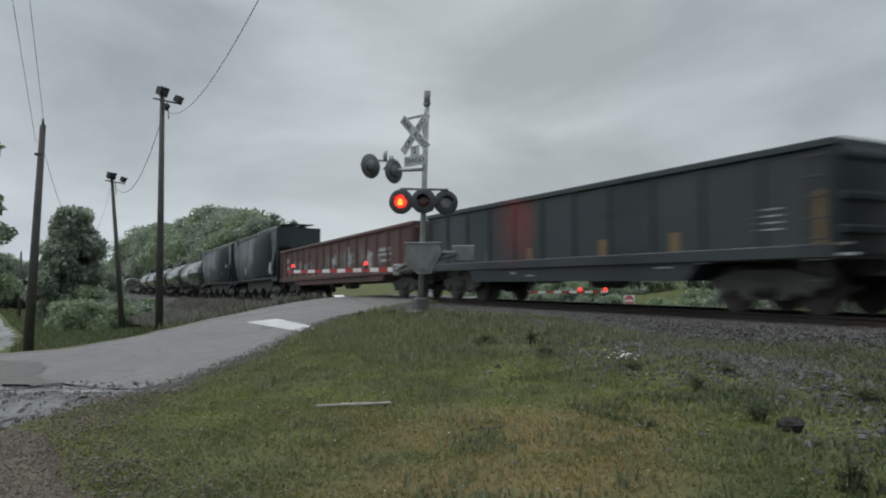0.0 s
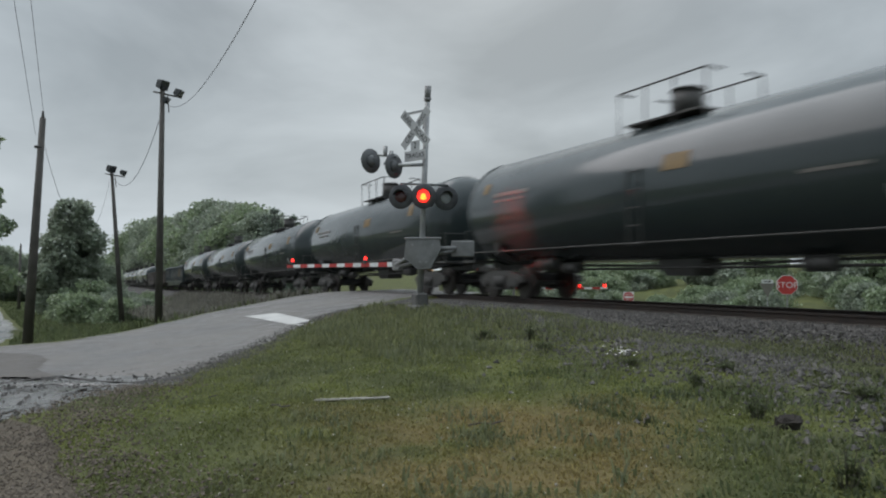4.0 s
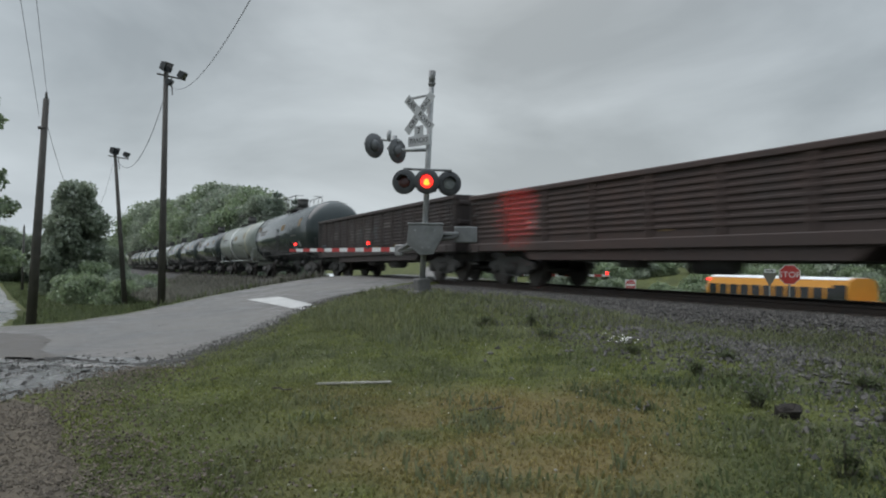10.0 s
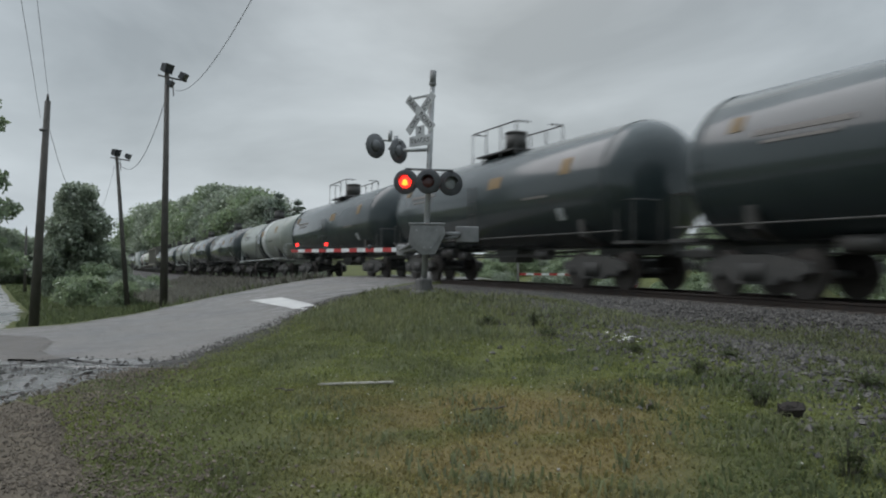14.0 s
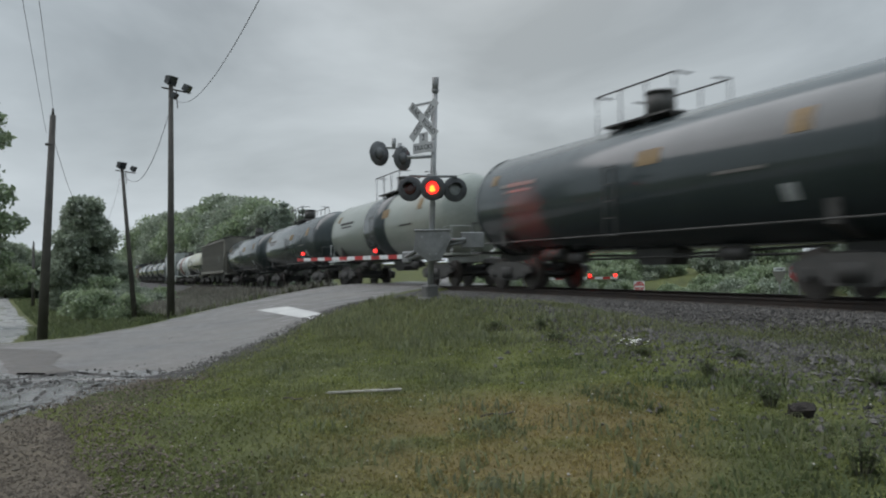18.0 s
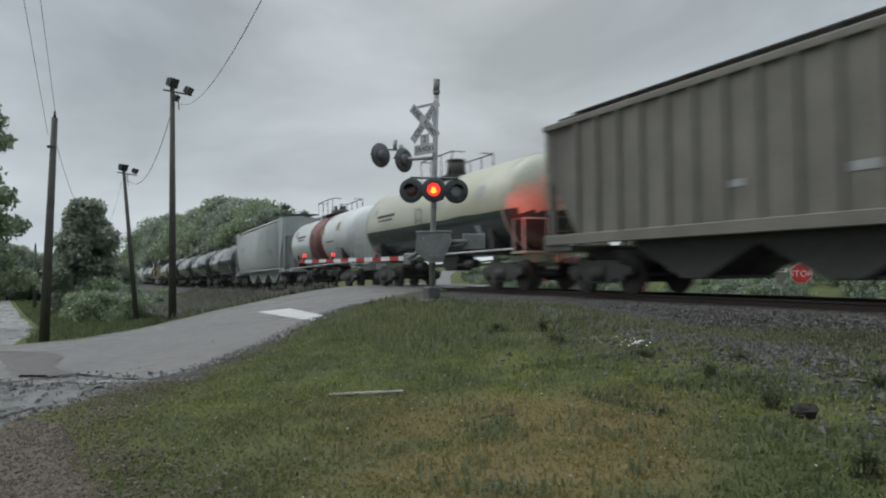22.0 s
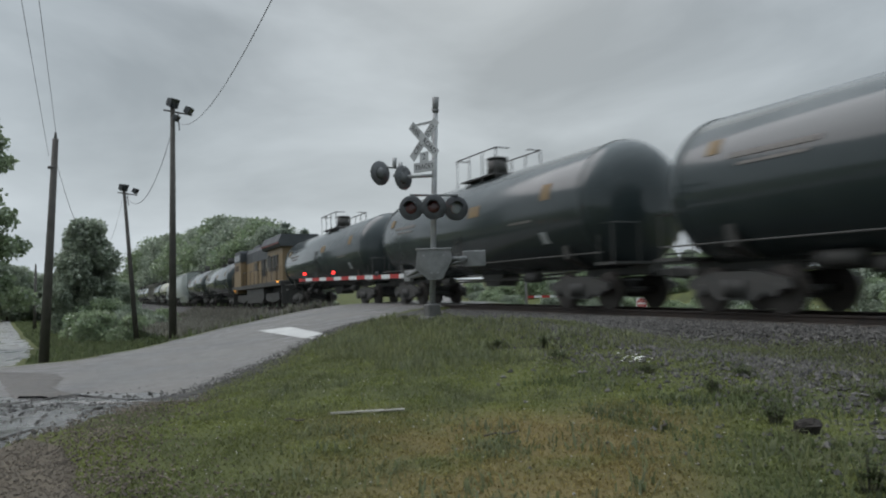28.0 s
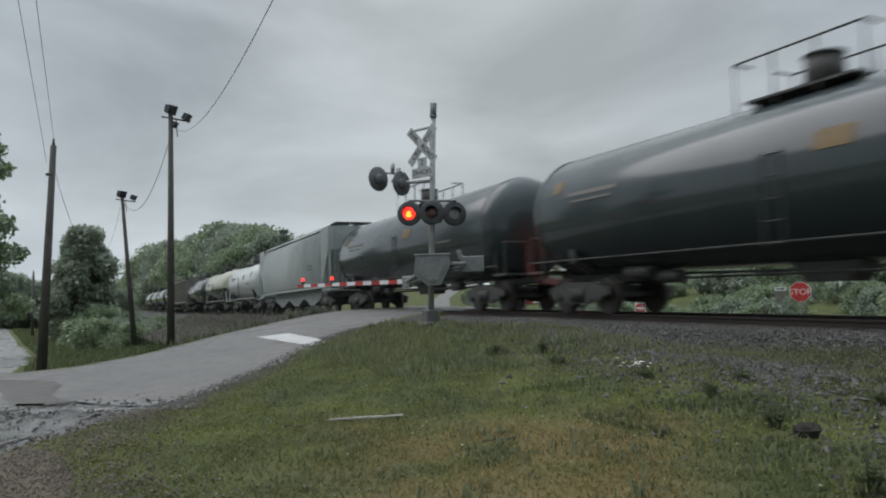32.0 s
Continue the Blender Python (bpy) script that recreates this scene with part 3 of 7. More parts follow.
def strip(name, rows, mat, zf, n=14, fine=0.5, rough=1.0):
    """A sheet between pairs of edge points, laid at height zf(x, y)."""
    pts = []
    for a, b in zip(rows, rows[1:]):
        k = max(1, int(math.hypot(b[0] - a[0], b[1] - a[1]) / fine))
        k = min(k, 24)
        pts += [tuple(p + (q - p) * i / k for p, q in zip(a, b)) for i in range(k)]
    pts.append(rows[-1])
    verts, faces = [], []
    for lx, ly, rx, ry in pts:
        for i in range(n + 1):
            t = i / n
            x, y = lx + (rx - lx) * t, ly + (ry - ly) * t
            if i in (0, n):
                s = rough * (0.12 * math.sin(x * 5.1 + y * 3.3) + 0.08 * math.sin(x * 13 - y * 9))
                x += s * 0.7
                y += s * 0.5
            verts.append((x, y, zf(x, y) - (0.06 if i in (0, n) else 0)))
    for r in range(len(pts) - 1):
        for i in range(n):
            a = r * (n + 1) + i
            faces.append((a, a + 1, a + n + 2, a + n + 1))
    me = from_lists(name, verts, faces, mat)
    me.polygons.foreach_set("use_smooth", [True] * len(me.polygons))
    return new(name, me)


def roads():
    tagged(strip("road", ROAD, M["asphalt"], lambda x, y: float(road_z(np.array(y)))), "worn wet grey asphalt road over the crossing", "road", kind="structure")
    # stop line
    line = [(-21.84, -7.1, -17.3, -7.2), (-22.6, -7.97, -17.05, -7.75)]
    me = strip("stop_line", line, M["paint"], lambda x, y: float(road_z(np.array(y))) + 0.008, n=10)
    tagged(me, "worn white stop line painted on asphalt", "road marking", kind="structure")
    edge = [(l + 0.8 + 0.12 * (i % 2), b, l + 1.06 + 0.1 * (i % 3), b) for i, (l, b, r, c) in enumerate(ROAD[5:11])]
    tagged(strip("edge_seam", edge, M["bed"], lambda x, y: float(road_z(np.array(y))) + 0.006, n=2), "dark open seam along the asphalt's edge", "road seam", kind="structure")
    crack = [(-12.2, -13.75, -12.1, -13.6), (-12.55, -13.4, -12.4, -13.3), (-13.1, -12.95, -12.9, -12.9), (-13.25, -12.6, -13.0, -12.62), (-12.5, -12.3, -12.4, -12.12), (-11.95, -12.1, -11.85, -11.95), (-11.6, -11.75, -11.35, -11.6), (-11.75, -11.2, -11.45, -11.1), (-11.8, -10.85, -11.6, -10.75)]
    tagged(strip("edge_crack", crack, M["bed"], lambda x, y: max(lz(x, y) + 0.06, float(road_z(np.array(y))) + 0.022), n=2), "dark broken crack where the asphalt ends", "road seam", kind="structure")
    mud = [(-13.9, -12.1, -11.2, -10.9), (-15.2, -13.3, -10.1, -11.4), (-16.4, -14.3, -9.0, -12.2), (-17.0, -15.5, -7.6, -12.95), (-17.5, -18.0, -5.6, -14.6)]
    tagged(strip("gravel_apron", mud, M["mud"], lambda x, y: max(lz(x, y) + 0.028, float(road_z(np.array(y))) - 0.02), n=26, fine=0.25), "wet muddy gravel apron beside the road", "gravel", kind="structure")
    tan = [(-7.7, -12.9, -7.2, -12.55), (-6.0, -14.0, -5.2, -12.3), (-5.4, -16.0, -3.6, -12.2), (-4.0, -19.0, -0.5, -13.5)]
    tagged(strip("tan_gravel", tan, M["tan"], lambda x, y: lz(x, y) + 0.042, n=14, fine=0.12, rough=1.2), "loose tan gravel at the verge", "gravel", kind="structure")
    def lot(x, y):
        return max(lz(x, y) + 0.03, float(road_z(np.array(y))) - 0.018)
    patch = [(-18.4, -14.5, -16.7, -12.9), (-16.9, -14.2, -15.7, -12.75), (-15.4, -13.9, -14.5, -12.95), (-14.2, -13.75, -13.6, -12.7), (-13.5, -13.5, -13.2, -13.0)]
    tagged(strip("broken_asphalt", patch, M["broken"], lambda x, y: float(road_z(np.array(y))) + 0.02, n=8, fine=0.15, rough=1.6), "dark broken patch of asphalt at the lot's mouth", "road patch", kind="structure")
    for rows in ([(-13.0, -13.85, -12.1, -13.4), (-12.75, -13.2, -12.0, -12.85), (-12.5, -12.7, -11.7, -12.35), (-11.9, -12.1, -11.3, -11.75), (-11.4, -11.7, -11.1, -11.55)],
                 [(-9.3, -13.6, -7.7, -13.05), (-9.4, -13.2, -8.3, -12.85), (-9.7, -12.8, -9.0, -12.5), (-10.2, -12.5, -9.7, -12.2)],
                 [(-11.3, -12.25, -10.75, -12.0), (-11.0, -11.8, -10.6, -11.6), (-10.8, -11.4, -10.5, -11.25)]):
        tagged(strip("puddle", rows, M["puddle"], lambda x, y: lot(x, y) + 0.016 + 0.012 * math.sin(x * 7.3 + y * 2.1) * math.sin(y * 8.1 - x), n=10, fine=0.1, rough=1.6), "shallow rain puddle on wet gravel", "puddle", "puddles", "structure")
    far = [(-330.0, 172.0, -330.0, 165.0), (-190.0, 88.0, -187.0, 81.0), (-130.0, 52.0, -126.0, 45.5), (-95.0, 35.0, -93.0, 28.5), (-72.0, 29.2, -71.0, 22.6), (-50.0, 28.3, -50.0, 21.8), (60.0, 28.3, 60.0, 21.8), (260.0, 28.3, 260.0, 21.8)]
    tagged(strip("far_road", far, M["asphalt"], lambda x, y: max(FAR_ROAD, lz(x, y) + 0.1 if y > 33 else FAR_ROAD), n=4), "wet asphalt road running beside the railway", "road", kind="structure")
    # gravel lane that leaves the road's far side
    lane = []
    for left, right, d in LANE:
        lane.append((*seen_at(left, d), *seen_at(right, d)))
    tagged(strip("gravel_lane", lane, M["lane"], lambda x, y: lz(x, y) + 0.03, n=6), "pale wet gravel lane", "gravel", kind="structure")


def track():
    prof = [(-4.8, -1.1), (-2.3, -0.2), (-1.9, -0.17), (1.9, -0.17), (2.3, -0.2), (7.4, -2.4)]
    verts, faces = [], []
    xs = list(np.arange(-34, 12, 0.5))
    xs = [-420, -300, -250, -185, -150, -125, -105, -85, -75, -65, -55, -48, -40] + xs + [20, 40, 90]
    for x in xs:
        for y, z in prof:
            verts.append((x, y, z + float(fall(x))))
    k = len(prof)
    for i in range(len(xs) - 1):
        for j in range(k - 1):
            a = i * k + j
            faces.append((a, a + k, a + k + 1, a + 1))
    bed = tagged(new("ballast_bed", from_lists("ballast_bed", verts, faces, M["bed"])), "grey crushed stone ballast under the track", "ballast", kind="structure")
    for s in (-1, 1):
        bm = BM()
        pts = [(-0.07, -0.17), (0.07, -0.17), (0.07, -0.155), (0.012, -0.135), (0.012, -0.05), (0.036, -0.035), (0.036, -0.003), (0.028, 0), (-0.028, 0), (-0.036, -0.003), (-0.036, -0.035), (-0.012, -0.05), (-0.012, -0.135), (-0.07, -0.155)]
        rings = [[bm.verts.new((x, y + s * 0.7535, z + float(fall(x)))) for y, z in pts] for x in xs[:13] + [-33, -23, 90]]
        for a, b in zip(rings, rings[1:]):
            for i in range(len(pts)):
                bm.faces.new((a[i], a[(i + 1) % len(pts)], b[(i + 1) % len(pts)], b[i]))
        tagged(part("rail", bm, M["rail"]), "rusty steel running rail on ballast", "rail", "rails", "structure")
    bm = BM()
    box(bm, 0, 0, -0.225, 0.23, 2.6, 0.14, chamfer=0.015)
    me = mesh_of("tie", bm, M["tie"])
    for i in range(90):
        t = new("tie", me)
        t.parent = bed
        t.matrix_basis = pose(4 - 0.5 * i, 0.02 * math.sin(i * 2.3), 0.012 + float(fall(4 - 0.5 * i)), 0, 0, 0.6 * math.sin(i * 1.7))


def stones(name, n, place, mats, size, label, category, seed):
    """A scatter of broken stones as one sheet of loose pieces."""
    rng = np.random.default_rng(seed)
    base = np.array([(1, 0, 0), (-1, 0.1, 0), (0, 1, 0.1), (0.1, -1, 0), (0, 0.1, 0.8), (0, 0, -0.8)], float)
    tri = np.array([(0, 2, 4), (2, 1, 4), (1, 3, 4), (3, 0, 4), (2, 0, 5), (1, 2, 5), (3, 1, 5), (0, 3, 5)])
    p = place(rng, n)
    n = len(p)
    s = size[0] + (size[1] - size[0]) * rng.random(n) ** 2.2
    a = rng.random(n) * 6.283
    v = base[None] * (1 + 0.45 * (rng.random((n, 6, 3)) - 0.5)) * (s[:, None, None] * (0.7 + 0.6 * rng.random((n, 1, 3))))
    c, q = np.cos(a)[:, None], np.sin(a)[:, None]
    v = np.stack([v[..., 0] * c - v[..., 1] * q, v[..., 0] * q + v[..., 1] * c, v[..., 2]], -1) + p[:, None, :]
    f = tri[None] + 6 * np.arange(n)[:, None, None]
    ob = new(name, from_lists(name, v.reshape(-1, 3).tolist(), f.reshape(-1, 3).tolist(), mats))
    return tagged(ob, label, category, kind="stuff")


def scatter_stones():
    def shoulder(rng, n):
        x, y = rng.uniform(-24, 2, n), rng.uniform(-4.7, -0.9, n)
        gap, _ = road_gap(x, y)
        k = (gap > 0.4) & (rng.random(n) < np.clip(1.25 - (x + 24) * 0.0, 0, 1))
        x, y = x[k], y[k]
        z = np.maximum(np.interp(y, [-4.6, -2.3, -1.9], [-0.66, -0.2, -0.17]), land_z(x, y)) + 0.012
        return np.stack([x, y, z], -1)
    stones("ballast_stones", 64000, shoulder, M["stone"], (0.013, 0.036), "grey broken ballast stones on the shoulder", "stones", 3)

    def spill(rng, n):
        x = rng.uniform(-19, 1.5, n)
        y = -4.0 - np.abs(rng.normal(0, 1.15, n)) * (0.6 + 0.9 * smooth((x + 13) / 12))
        k = road_gap(x, y)[0] > 0.3
        x, y = x[k], y[k]
        return np.stack([x, y, land_z(x, y) + 0.01], -1)
    stones("spilled_stones", 9000, spill, M["stone"], (0.014, 0.05), "dark ballast stones spilled among the grass", "stones", 4)

    def slid(rng, n):
        x, y = rng.uniform(-12, 0.5, n), rng.uniform(-8.2, -4.0, n)
        k = rng.random(n) < bare(x, y) ** 1.3
        x, y = x[k], y[k]
        return np.stack([x, y, land_z(x, y) + 0.008], -1)
    stones("slid_stones", 16000, slid, M["stone"], (0.009, 0.028), "dark ballast stones slid down into the weeds", "stones", 9)

    def verge(rng, n):
        e = [(-19.2, -5.6), (-17.3, -7.3), (-13.7, -9.5), (-11.6, -11.0), (-10.6, -11.7)]
        i = rng.integers(0, len(e) - 1, n)
        t = rng.random(n)
        a, b = np.array(e)[i], np.array(e)[i + 1]
        p = a + (b - a) * t[:, None] + rng.normal(0, 0.26, (n, 2))
        return np.stack([p[:, 0], p[:, 1], np.maximum(land_z(p[:, 0], p[:, 1]), road_z(p[:, 1]) - 0.02) + 0.014], -1)
    stones("verge_stones", 7000, verge, M["stone"], (0.006, 0.02), "wet grey stones along the road's edge", "stones", 5)

    def lot(rng, n):
        x, y = rng.uniform(-11.5, -2.0, n), rng.uniform(-14.5, -10.8, n)
        edge = np.interp(x, [-11.2, -8.6, -7.6, -5.2, -4.2, 0], [-11.0, -11.7, -12.1, -11.9, -11.7, -11.9])
        apron = np.interp(y, [-15.5, -13, -12.2, -11.4, -10.9], [-5.2, -7.2, -8.9, -10.1, -11.1])
        k = (y < edge + rng.normal(0, 0.32, n)) & (x > apron + rng.normal(-0.15, 0.55, n))
        x, y, edge = x[k], y[k], edge[k]
        return np.stack([x, y, land_z(x, y) + 0.047], -1)
    stones("tan_stones", 52000, lot, M["stone_tan"], (0.004, 0.017), "tan and grey pebbles on the lot", "stones", 6)

    def apron(rng, n):
        x, y = rng.uniform(-13.5, -7.5, n), rng.uniform(-14.5, -11.2, n)
        k = x < np.interp(y, [-15.5, -13, -12.2, -11.4, -10.9], [-5.2, -7.2, -8.9, -10.1, -11.1])
        x, y = x[k], y[k]
        return np.stack([x, y, np.maximum(land_z(x, y) + 0.03, road_z(y) - 0.02) + 0.006], -1)
    stones("apron_stones", 900, apron, M["stone"], (0.008, 0.04), "dark wet stones on the gravel apron", "stones", 7)

    def grit(rng, n):
        x, y = rng.uniform(-20, -12, n), rng.uniform(-13, -8, n)
        k = road_gap(x, y)[0] == 0
        x, y = x[k], y[k]
        return np.stack([x, y, road_z(y) + 0.01], -1)
    stones("road_grit", 34, grit, M["stone"], (0.008, 0.022), "dark stones strewn on the asphalt", "stones", 10)

    def strew(rng, n):
        x, y = rng.uniform(-13, 0, n), rng.uniform(-12.0, -5.0, n)
        return np.stack([x, y, land_z(x, y) + 0.012], -1)
    stones("loose_pebbles", 1500, strew, M["pebble"], (0.004, 0.012), "pale pebbles lying in the grass", "stones", 8)


def blades(name, n, place, height, mat, label, seed, width=0.007):
    rng = np.random.default_rng(seed)
    p = place(rng, n)
    n = len(p)
    h = height[0] + (height[1] - height[0]) * rng.random(n) ** 1.6
    a, lean = rng.random(n) * 6.283, rng.uniform(0.3, 1.15, n)
    w = width * (0.6 + 0.8 * rng.random(n))
    c, s = np.cos(a), np.sin(a)
    side = np.stack([-s, c, 0 * a], -1) * w[:, None]
    out = np.stack([c, s, 0 * a], -1)
    mid = p + out * (h * lean * 0.3)[:, None] + np.array([0, 0, 1]) * (h * 0.6)[:, None]
    tip = p + out * (h * lean)[:, None] + np.array([0, 0, 1]) * (h * (1 - 0.35 * lean))[:, None]
    v = np.stack([p - side, p + side, mid + side * 0.7, mid - side * 0.7, tip], 1)
    f = (5 * np.arange(n)[:, None] + np.array([[0, 1, 2, 0, 2, 3, 3, 2, 4]])).ravel()
    me = bpy.data.meshes.new(name)
    me.vertices.add(5 * n)
    me.vertices.foreach_set("co", v.reshape(-1).astype(np.float32))
    me.loops.add(9 * n)
    me.loops.foreach_set("vertex_index", f.astype(np.int32))
    me.polygons.add(3 * n)
    me.polygons.foreach_set("loop_start", (3 * np.arange(3 * n)).astype(np.int32))
    me.materials.append(mat)
    me.update(calc_edges=True)
    ob = new(name, me)
    return tagged(ob, label, "grass", kind="stuff")


def bare(x, y):
    """How stony the verge is, 0 to 1: one spot on the mound's flank, and the strip where ballast has slid down."""
    a = np.exp(-((x + 9.4) / 1.3) ** 2 - ((y + 6.0) / 0.55) ** 2)
    t = np.clip((x + 7.2) / 4.2, 0, 1)
    b = np.exp(-((y - (-4.4 - 2.5 * t)) / (0.35 + 0.5 * t)) ** 2) * smooth((x + 7.6) / 1.0)
    c = 0.7 * np.exp(-((x + 7.6) / 0.9) ** 2 - ((y + 6.1) / 0.35) ** 2)
    return np.clip(a + b + c, 0, 1)


def on_grass(x, y):
    gap, side = road_gap(x, y)
    lot = y < np.interp(x, [-11.2, -8.6, -7.6, -5.2, -4.2, 0], [-11.0, -11.9, -12.4, -12.2, -12.0, -12.1]) + 0.35 * np.sin(x * 2.9 + 1) * np.sin(y * 4.1) - 1.1 * np.mod(np.sin(x * 127.1 + y * 311.7) * 43758.5, 1.0) ** 2
    thin = np.mod(np.sin(x * 91.7 + y * 233.1) * 24634.6, 1.0) > 0.6 * bare(x, y)
    return (gap > 0.35) & thin & ~lot & (y < -4.2 - 0.3 * smooth((-10 - x) / 4) + 0.45 * np.sin(x * 1.3) * np.sin(x * 0.47 + 1))


def grasses():
    def near(rng, n):
        r = 2.2 + 16 * rng.random(n) ** 0.8
        a = np.radians(rng.uniform(112, 192, n))
        x, y = r * np.cos(a), -12.3 + r * np.sin(a)
        patch = np.sin(x * 1.1 + 2 * np.sin(y * 0.9)) * np.sin(y * 1.4 + np.sin(x * 0.7))
        k = on_grass(x, y) & (rng.random(n) < 0.8 + 0.3 * patch)
        x, y = x[k], y[k]
        return np.stack([x, y, land_z(x, y) - 0.005], -1)
    blades("grass", 330000, near, (0.015, 0.05), M["blade"], "short damp green and tan grass blades", 11)

    def shoulder(rng, n):
        spots = np.array([(-8.6, -3.9, 0.9, 0.4), (-7.4, -3.5, 0.8, 0.35), (-6.4, -3.2, 0.6, 0.25), (-5.2, -3.9, 0.45, 0.35), (-10.6, -3.9, 0.9, 0.25), (-3.4, -3.6, 0.8, 0.4), (-12.6, -3.6, 0.6, 0.2)])
        i = rng.integers(0, len(spots), n)
        x, y = spots[i, 0] + rng.normal(0, 1, n) * spots[i, 2], spots[i, 1] + rng.normal(0, 1, n) * spots[i, 3]
        k = (y < -2.3) & (road_gap(x, y)[0] > 0.4)
        x, y = x[k], y[k]
        return np.stack([x, y, np.maximum(np.interp(y, [-4.6, -2.3, -1.9], [-0.66, -0.2, -0.17]), land_z(x, y)) - 0.005], -1)
    blades("shoulder_grass", 15000, shoulder, (0.03, 0.11), M["weed"], "thin green weeds growing up through the ballast", 17, 0.008)

    def tufts(rng, n):
        m = 420
        cx, cy = rng.uniform(-18, 1, m), rng.uniform(-11.6, -3.9, m)
        i = rng.integers(0, m, n)
        x, y = cx[i] + rng.normal(0, 0.13, n), cy[i] + rng.normal(0, 0.13, n)
        k = on_grass(x, y)
        x, y = x[k], y[k]
        return np.stack([x, y, land_z(x, y) - 0.005], -1)
    blades("grass_tufts", 16000, tufts, (0.04, 0.15), M["weed"], "taller tufts of green grass and weeds", 12, 0.009)

    def mound(rng, n):
        x, y = rng.uniform(-19.5, -9, n), rng.uniform(-8.5, -3.6, n)
        k = on_grass(x, y)
        x, y = x[k], y[k]
        return np.stack([x, y, land_z(x, y) - 0.005], -1)
    blades("mound_grass", 13000, mound, (0.05, 0.26), M["weed"], "rough weeds on the mound beside the signal", 13, 0.011)

    def beyond(rng, n):
        x, y = -24 - 86 * rng.random(n) ** 1.5, rng.uniform(-26, -3, n)
        gap, side = road_gap(x, y)
        k = (gap > 0.5) & (side < 0) & ~on_lane_gravel(x, y)
        x, y = x[k], y[k]
        return np.stack([x, y, land_z(x, y) - 0.01], -1)
    blades("verge_grass", 64000, beyond, (0.12, 0.45), M["rank"], "long rank grass below the road bank", 14, 0.025)


    def bank(rng, n):
        m = 260
        cx, cy = rng.uniform(-85, -27, m), rng.uniform(-9.5, -2.4, m)
        i = rng.integers(0, m, n)
        x, y = cx[i] + rng.normal(0, 0.55, n), np.minimum(cy[i] + rng.normal(0, 0.4, n), -2.3)
        k = road_gap(x, y)[0] > 0.5
        x, y = x[k], y[k]
        return np.stack([x, y, np.maximum(land_z(x, y), np.interp(y, [-4.8, -2.3], [-1.1, -0.2]) + fall(x)) - 0.02], -1)
    blades("bank_weeds", 30000, bank, (0.15, 0.65), M["stalk"], "brown and grey weeds on the ballast bank", 15, 0.022)

    def wild(rng, n):
        x = rng.uniform(-7.5, 1.5, n)
        y = -4.2 - (4.0 + 1.6 * smooth((x + 4.6) / 2.6)) * rng.random(n) ** 1.2
        patch = np.sin(x * 1.9 + 2 * np.sin(y * 1.3)) * np.sin(y * 1.7 + np.sin(x * 1.1))
        k = rng.random(n) < 0.08 + 0.5 * patch + 0.5 * smooth((x + 5.5) / 4)
        x, y = x[k], y[k]
        return np.stack([x, y, land_z(x, y) - 0.005], -1)
    blades("dark_weeds", 60000, wild, (0.02, 0.11), M["rank"], "dark green weeds among spilled stones", 16, 0.01)


ground()
roads()
track()


# ---- rolling stock ----
def wheel_mesh(r):
    bm = BM()
    for y0, y1, q in ((-0.07, -0.045, r - 0.09), (-0.045, 0.06, r), (0.06, 0.085, r + 0.028)):
        rod(bm, (0, y0, 0), (0, y1, 0), q, seg=24)
    rod(bm, (0, -0.11, 0), (0, -0.06, 0), 0.11, seg=12)
    return mesh_of("wheel", bm, M["wheel"])


WHEEL = wheel_mesh(0.457)
LOCO_WHEEL = wheel_mesh(0.53)


def side_frame_mesh():
    bm = BM()
    outline = [(-1.25, 0.5), (-1.22, 0.66), (-0.95, 0.72), (-0.5, 0.82), (0.5, 0.82), (0.95, 0.72), (1.22, 0.66), (1.25, 0.5), (1.05, 0.45), (0.72, 0.44), (0.45, 0.26), (-0.45, 0.26), (-0.72, 0.44), (-1.05, 0.45)]
    prism(bm, outline, "y", -0.07, 0.07)
    for x in (-0.89, 0.89):
        rod(bm, (x, -0.13, 0.457), (x, 0.02, 0.457), 0.13, seg=12)
    for x in (-0.2, -0.07, 0.07, 0.2):
        rod(bm, (x, -0.1, 0.32), (x, -0.1, 0.66), 0.06, seg=8)
    return mesh_of("side_frame", bm, M["steel"])


SIDE_FRAME = side_frame_mesh()


def truck(parent, x):
    bm = BM()
    box(bm, 0, 0, 0.62, 0.4, 1.95, 0.26, chamfer=0.04)
    rod(bm, (0, 0, 0.7), (0, 0, 0.86), 0.2, seg=12)
    for a in (-0.89, 0.89):
        rod(bm, (a, -0.95, 0.457), (a, 0.95, 0.457), 0.085, seg=10)
    t = part("truck", bm, M["steel"], parent)
    t.matrix_basis = pose(x, 0, 0)
    for s in (-1, 1):
        f = new("side_frame", SIDE_FRAME)
        f.parent, f.matrix_basis = t, pose(0, s * 1.0, 0, 0, 0, 0 if s < 0 else 180)
        for a in (-0.89, 0.89):
            w = new("wheel", WHEEL)
            w.parent, w.matrix_basis = t, pose(a, s * 0.76, 0.457, 0, 0, 0 if s < 0 else 180)
    return t


def coupler(parent, x, s):
    bm = BM()
    box(bm, x + s * 0.2, 0, 0.86, 0.75, 0.16, 0.18, chamfer=0.03)
    box(bm, x + s * 0.62, 0.03, 0.86, 0.26, 0.3, 0.28, chamfer=0.05)
    rod(bm, (x, 0.35, 0.75), (x + s * 0.55, 0.2, 0.5), 0.03, seg=6)
    part("coupler", bm, M["steel"], parent)


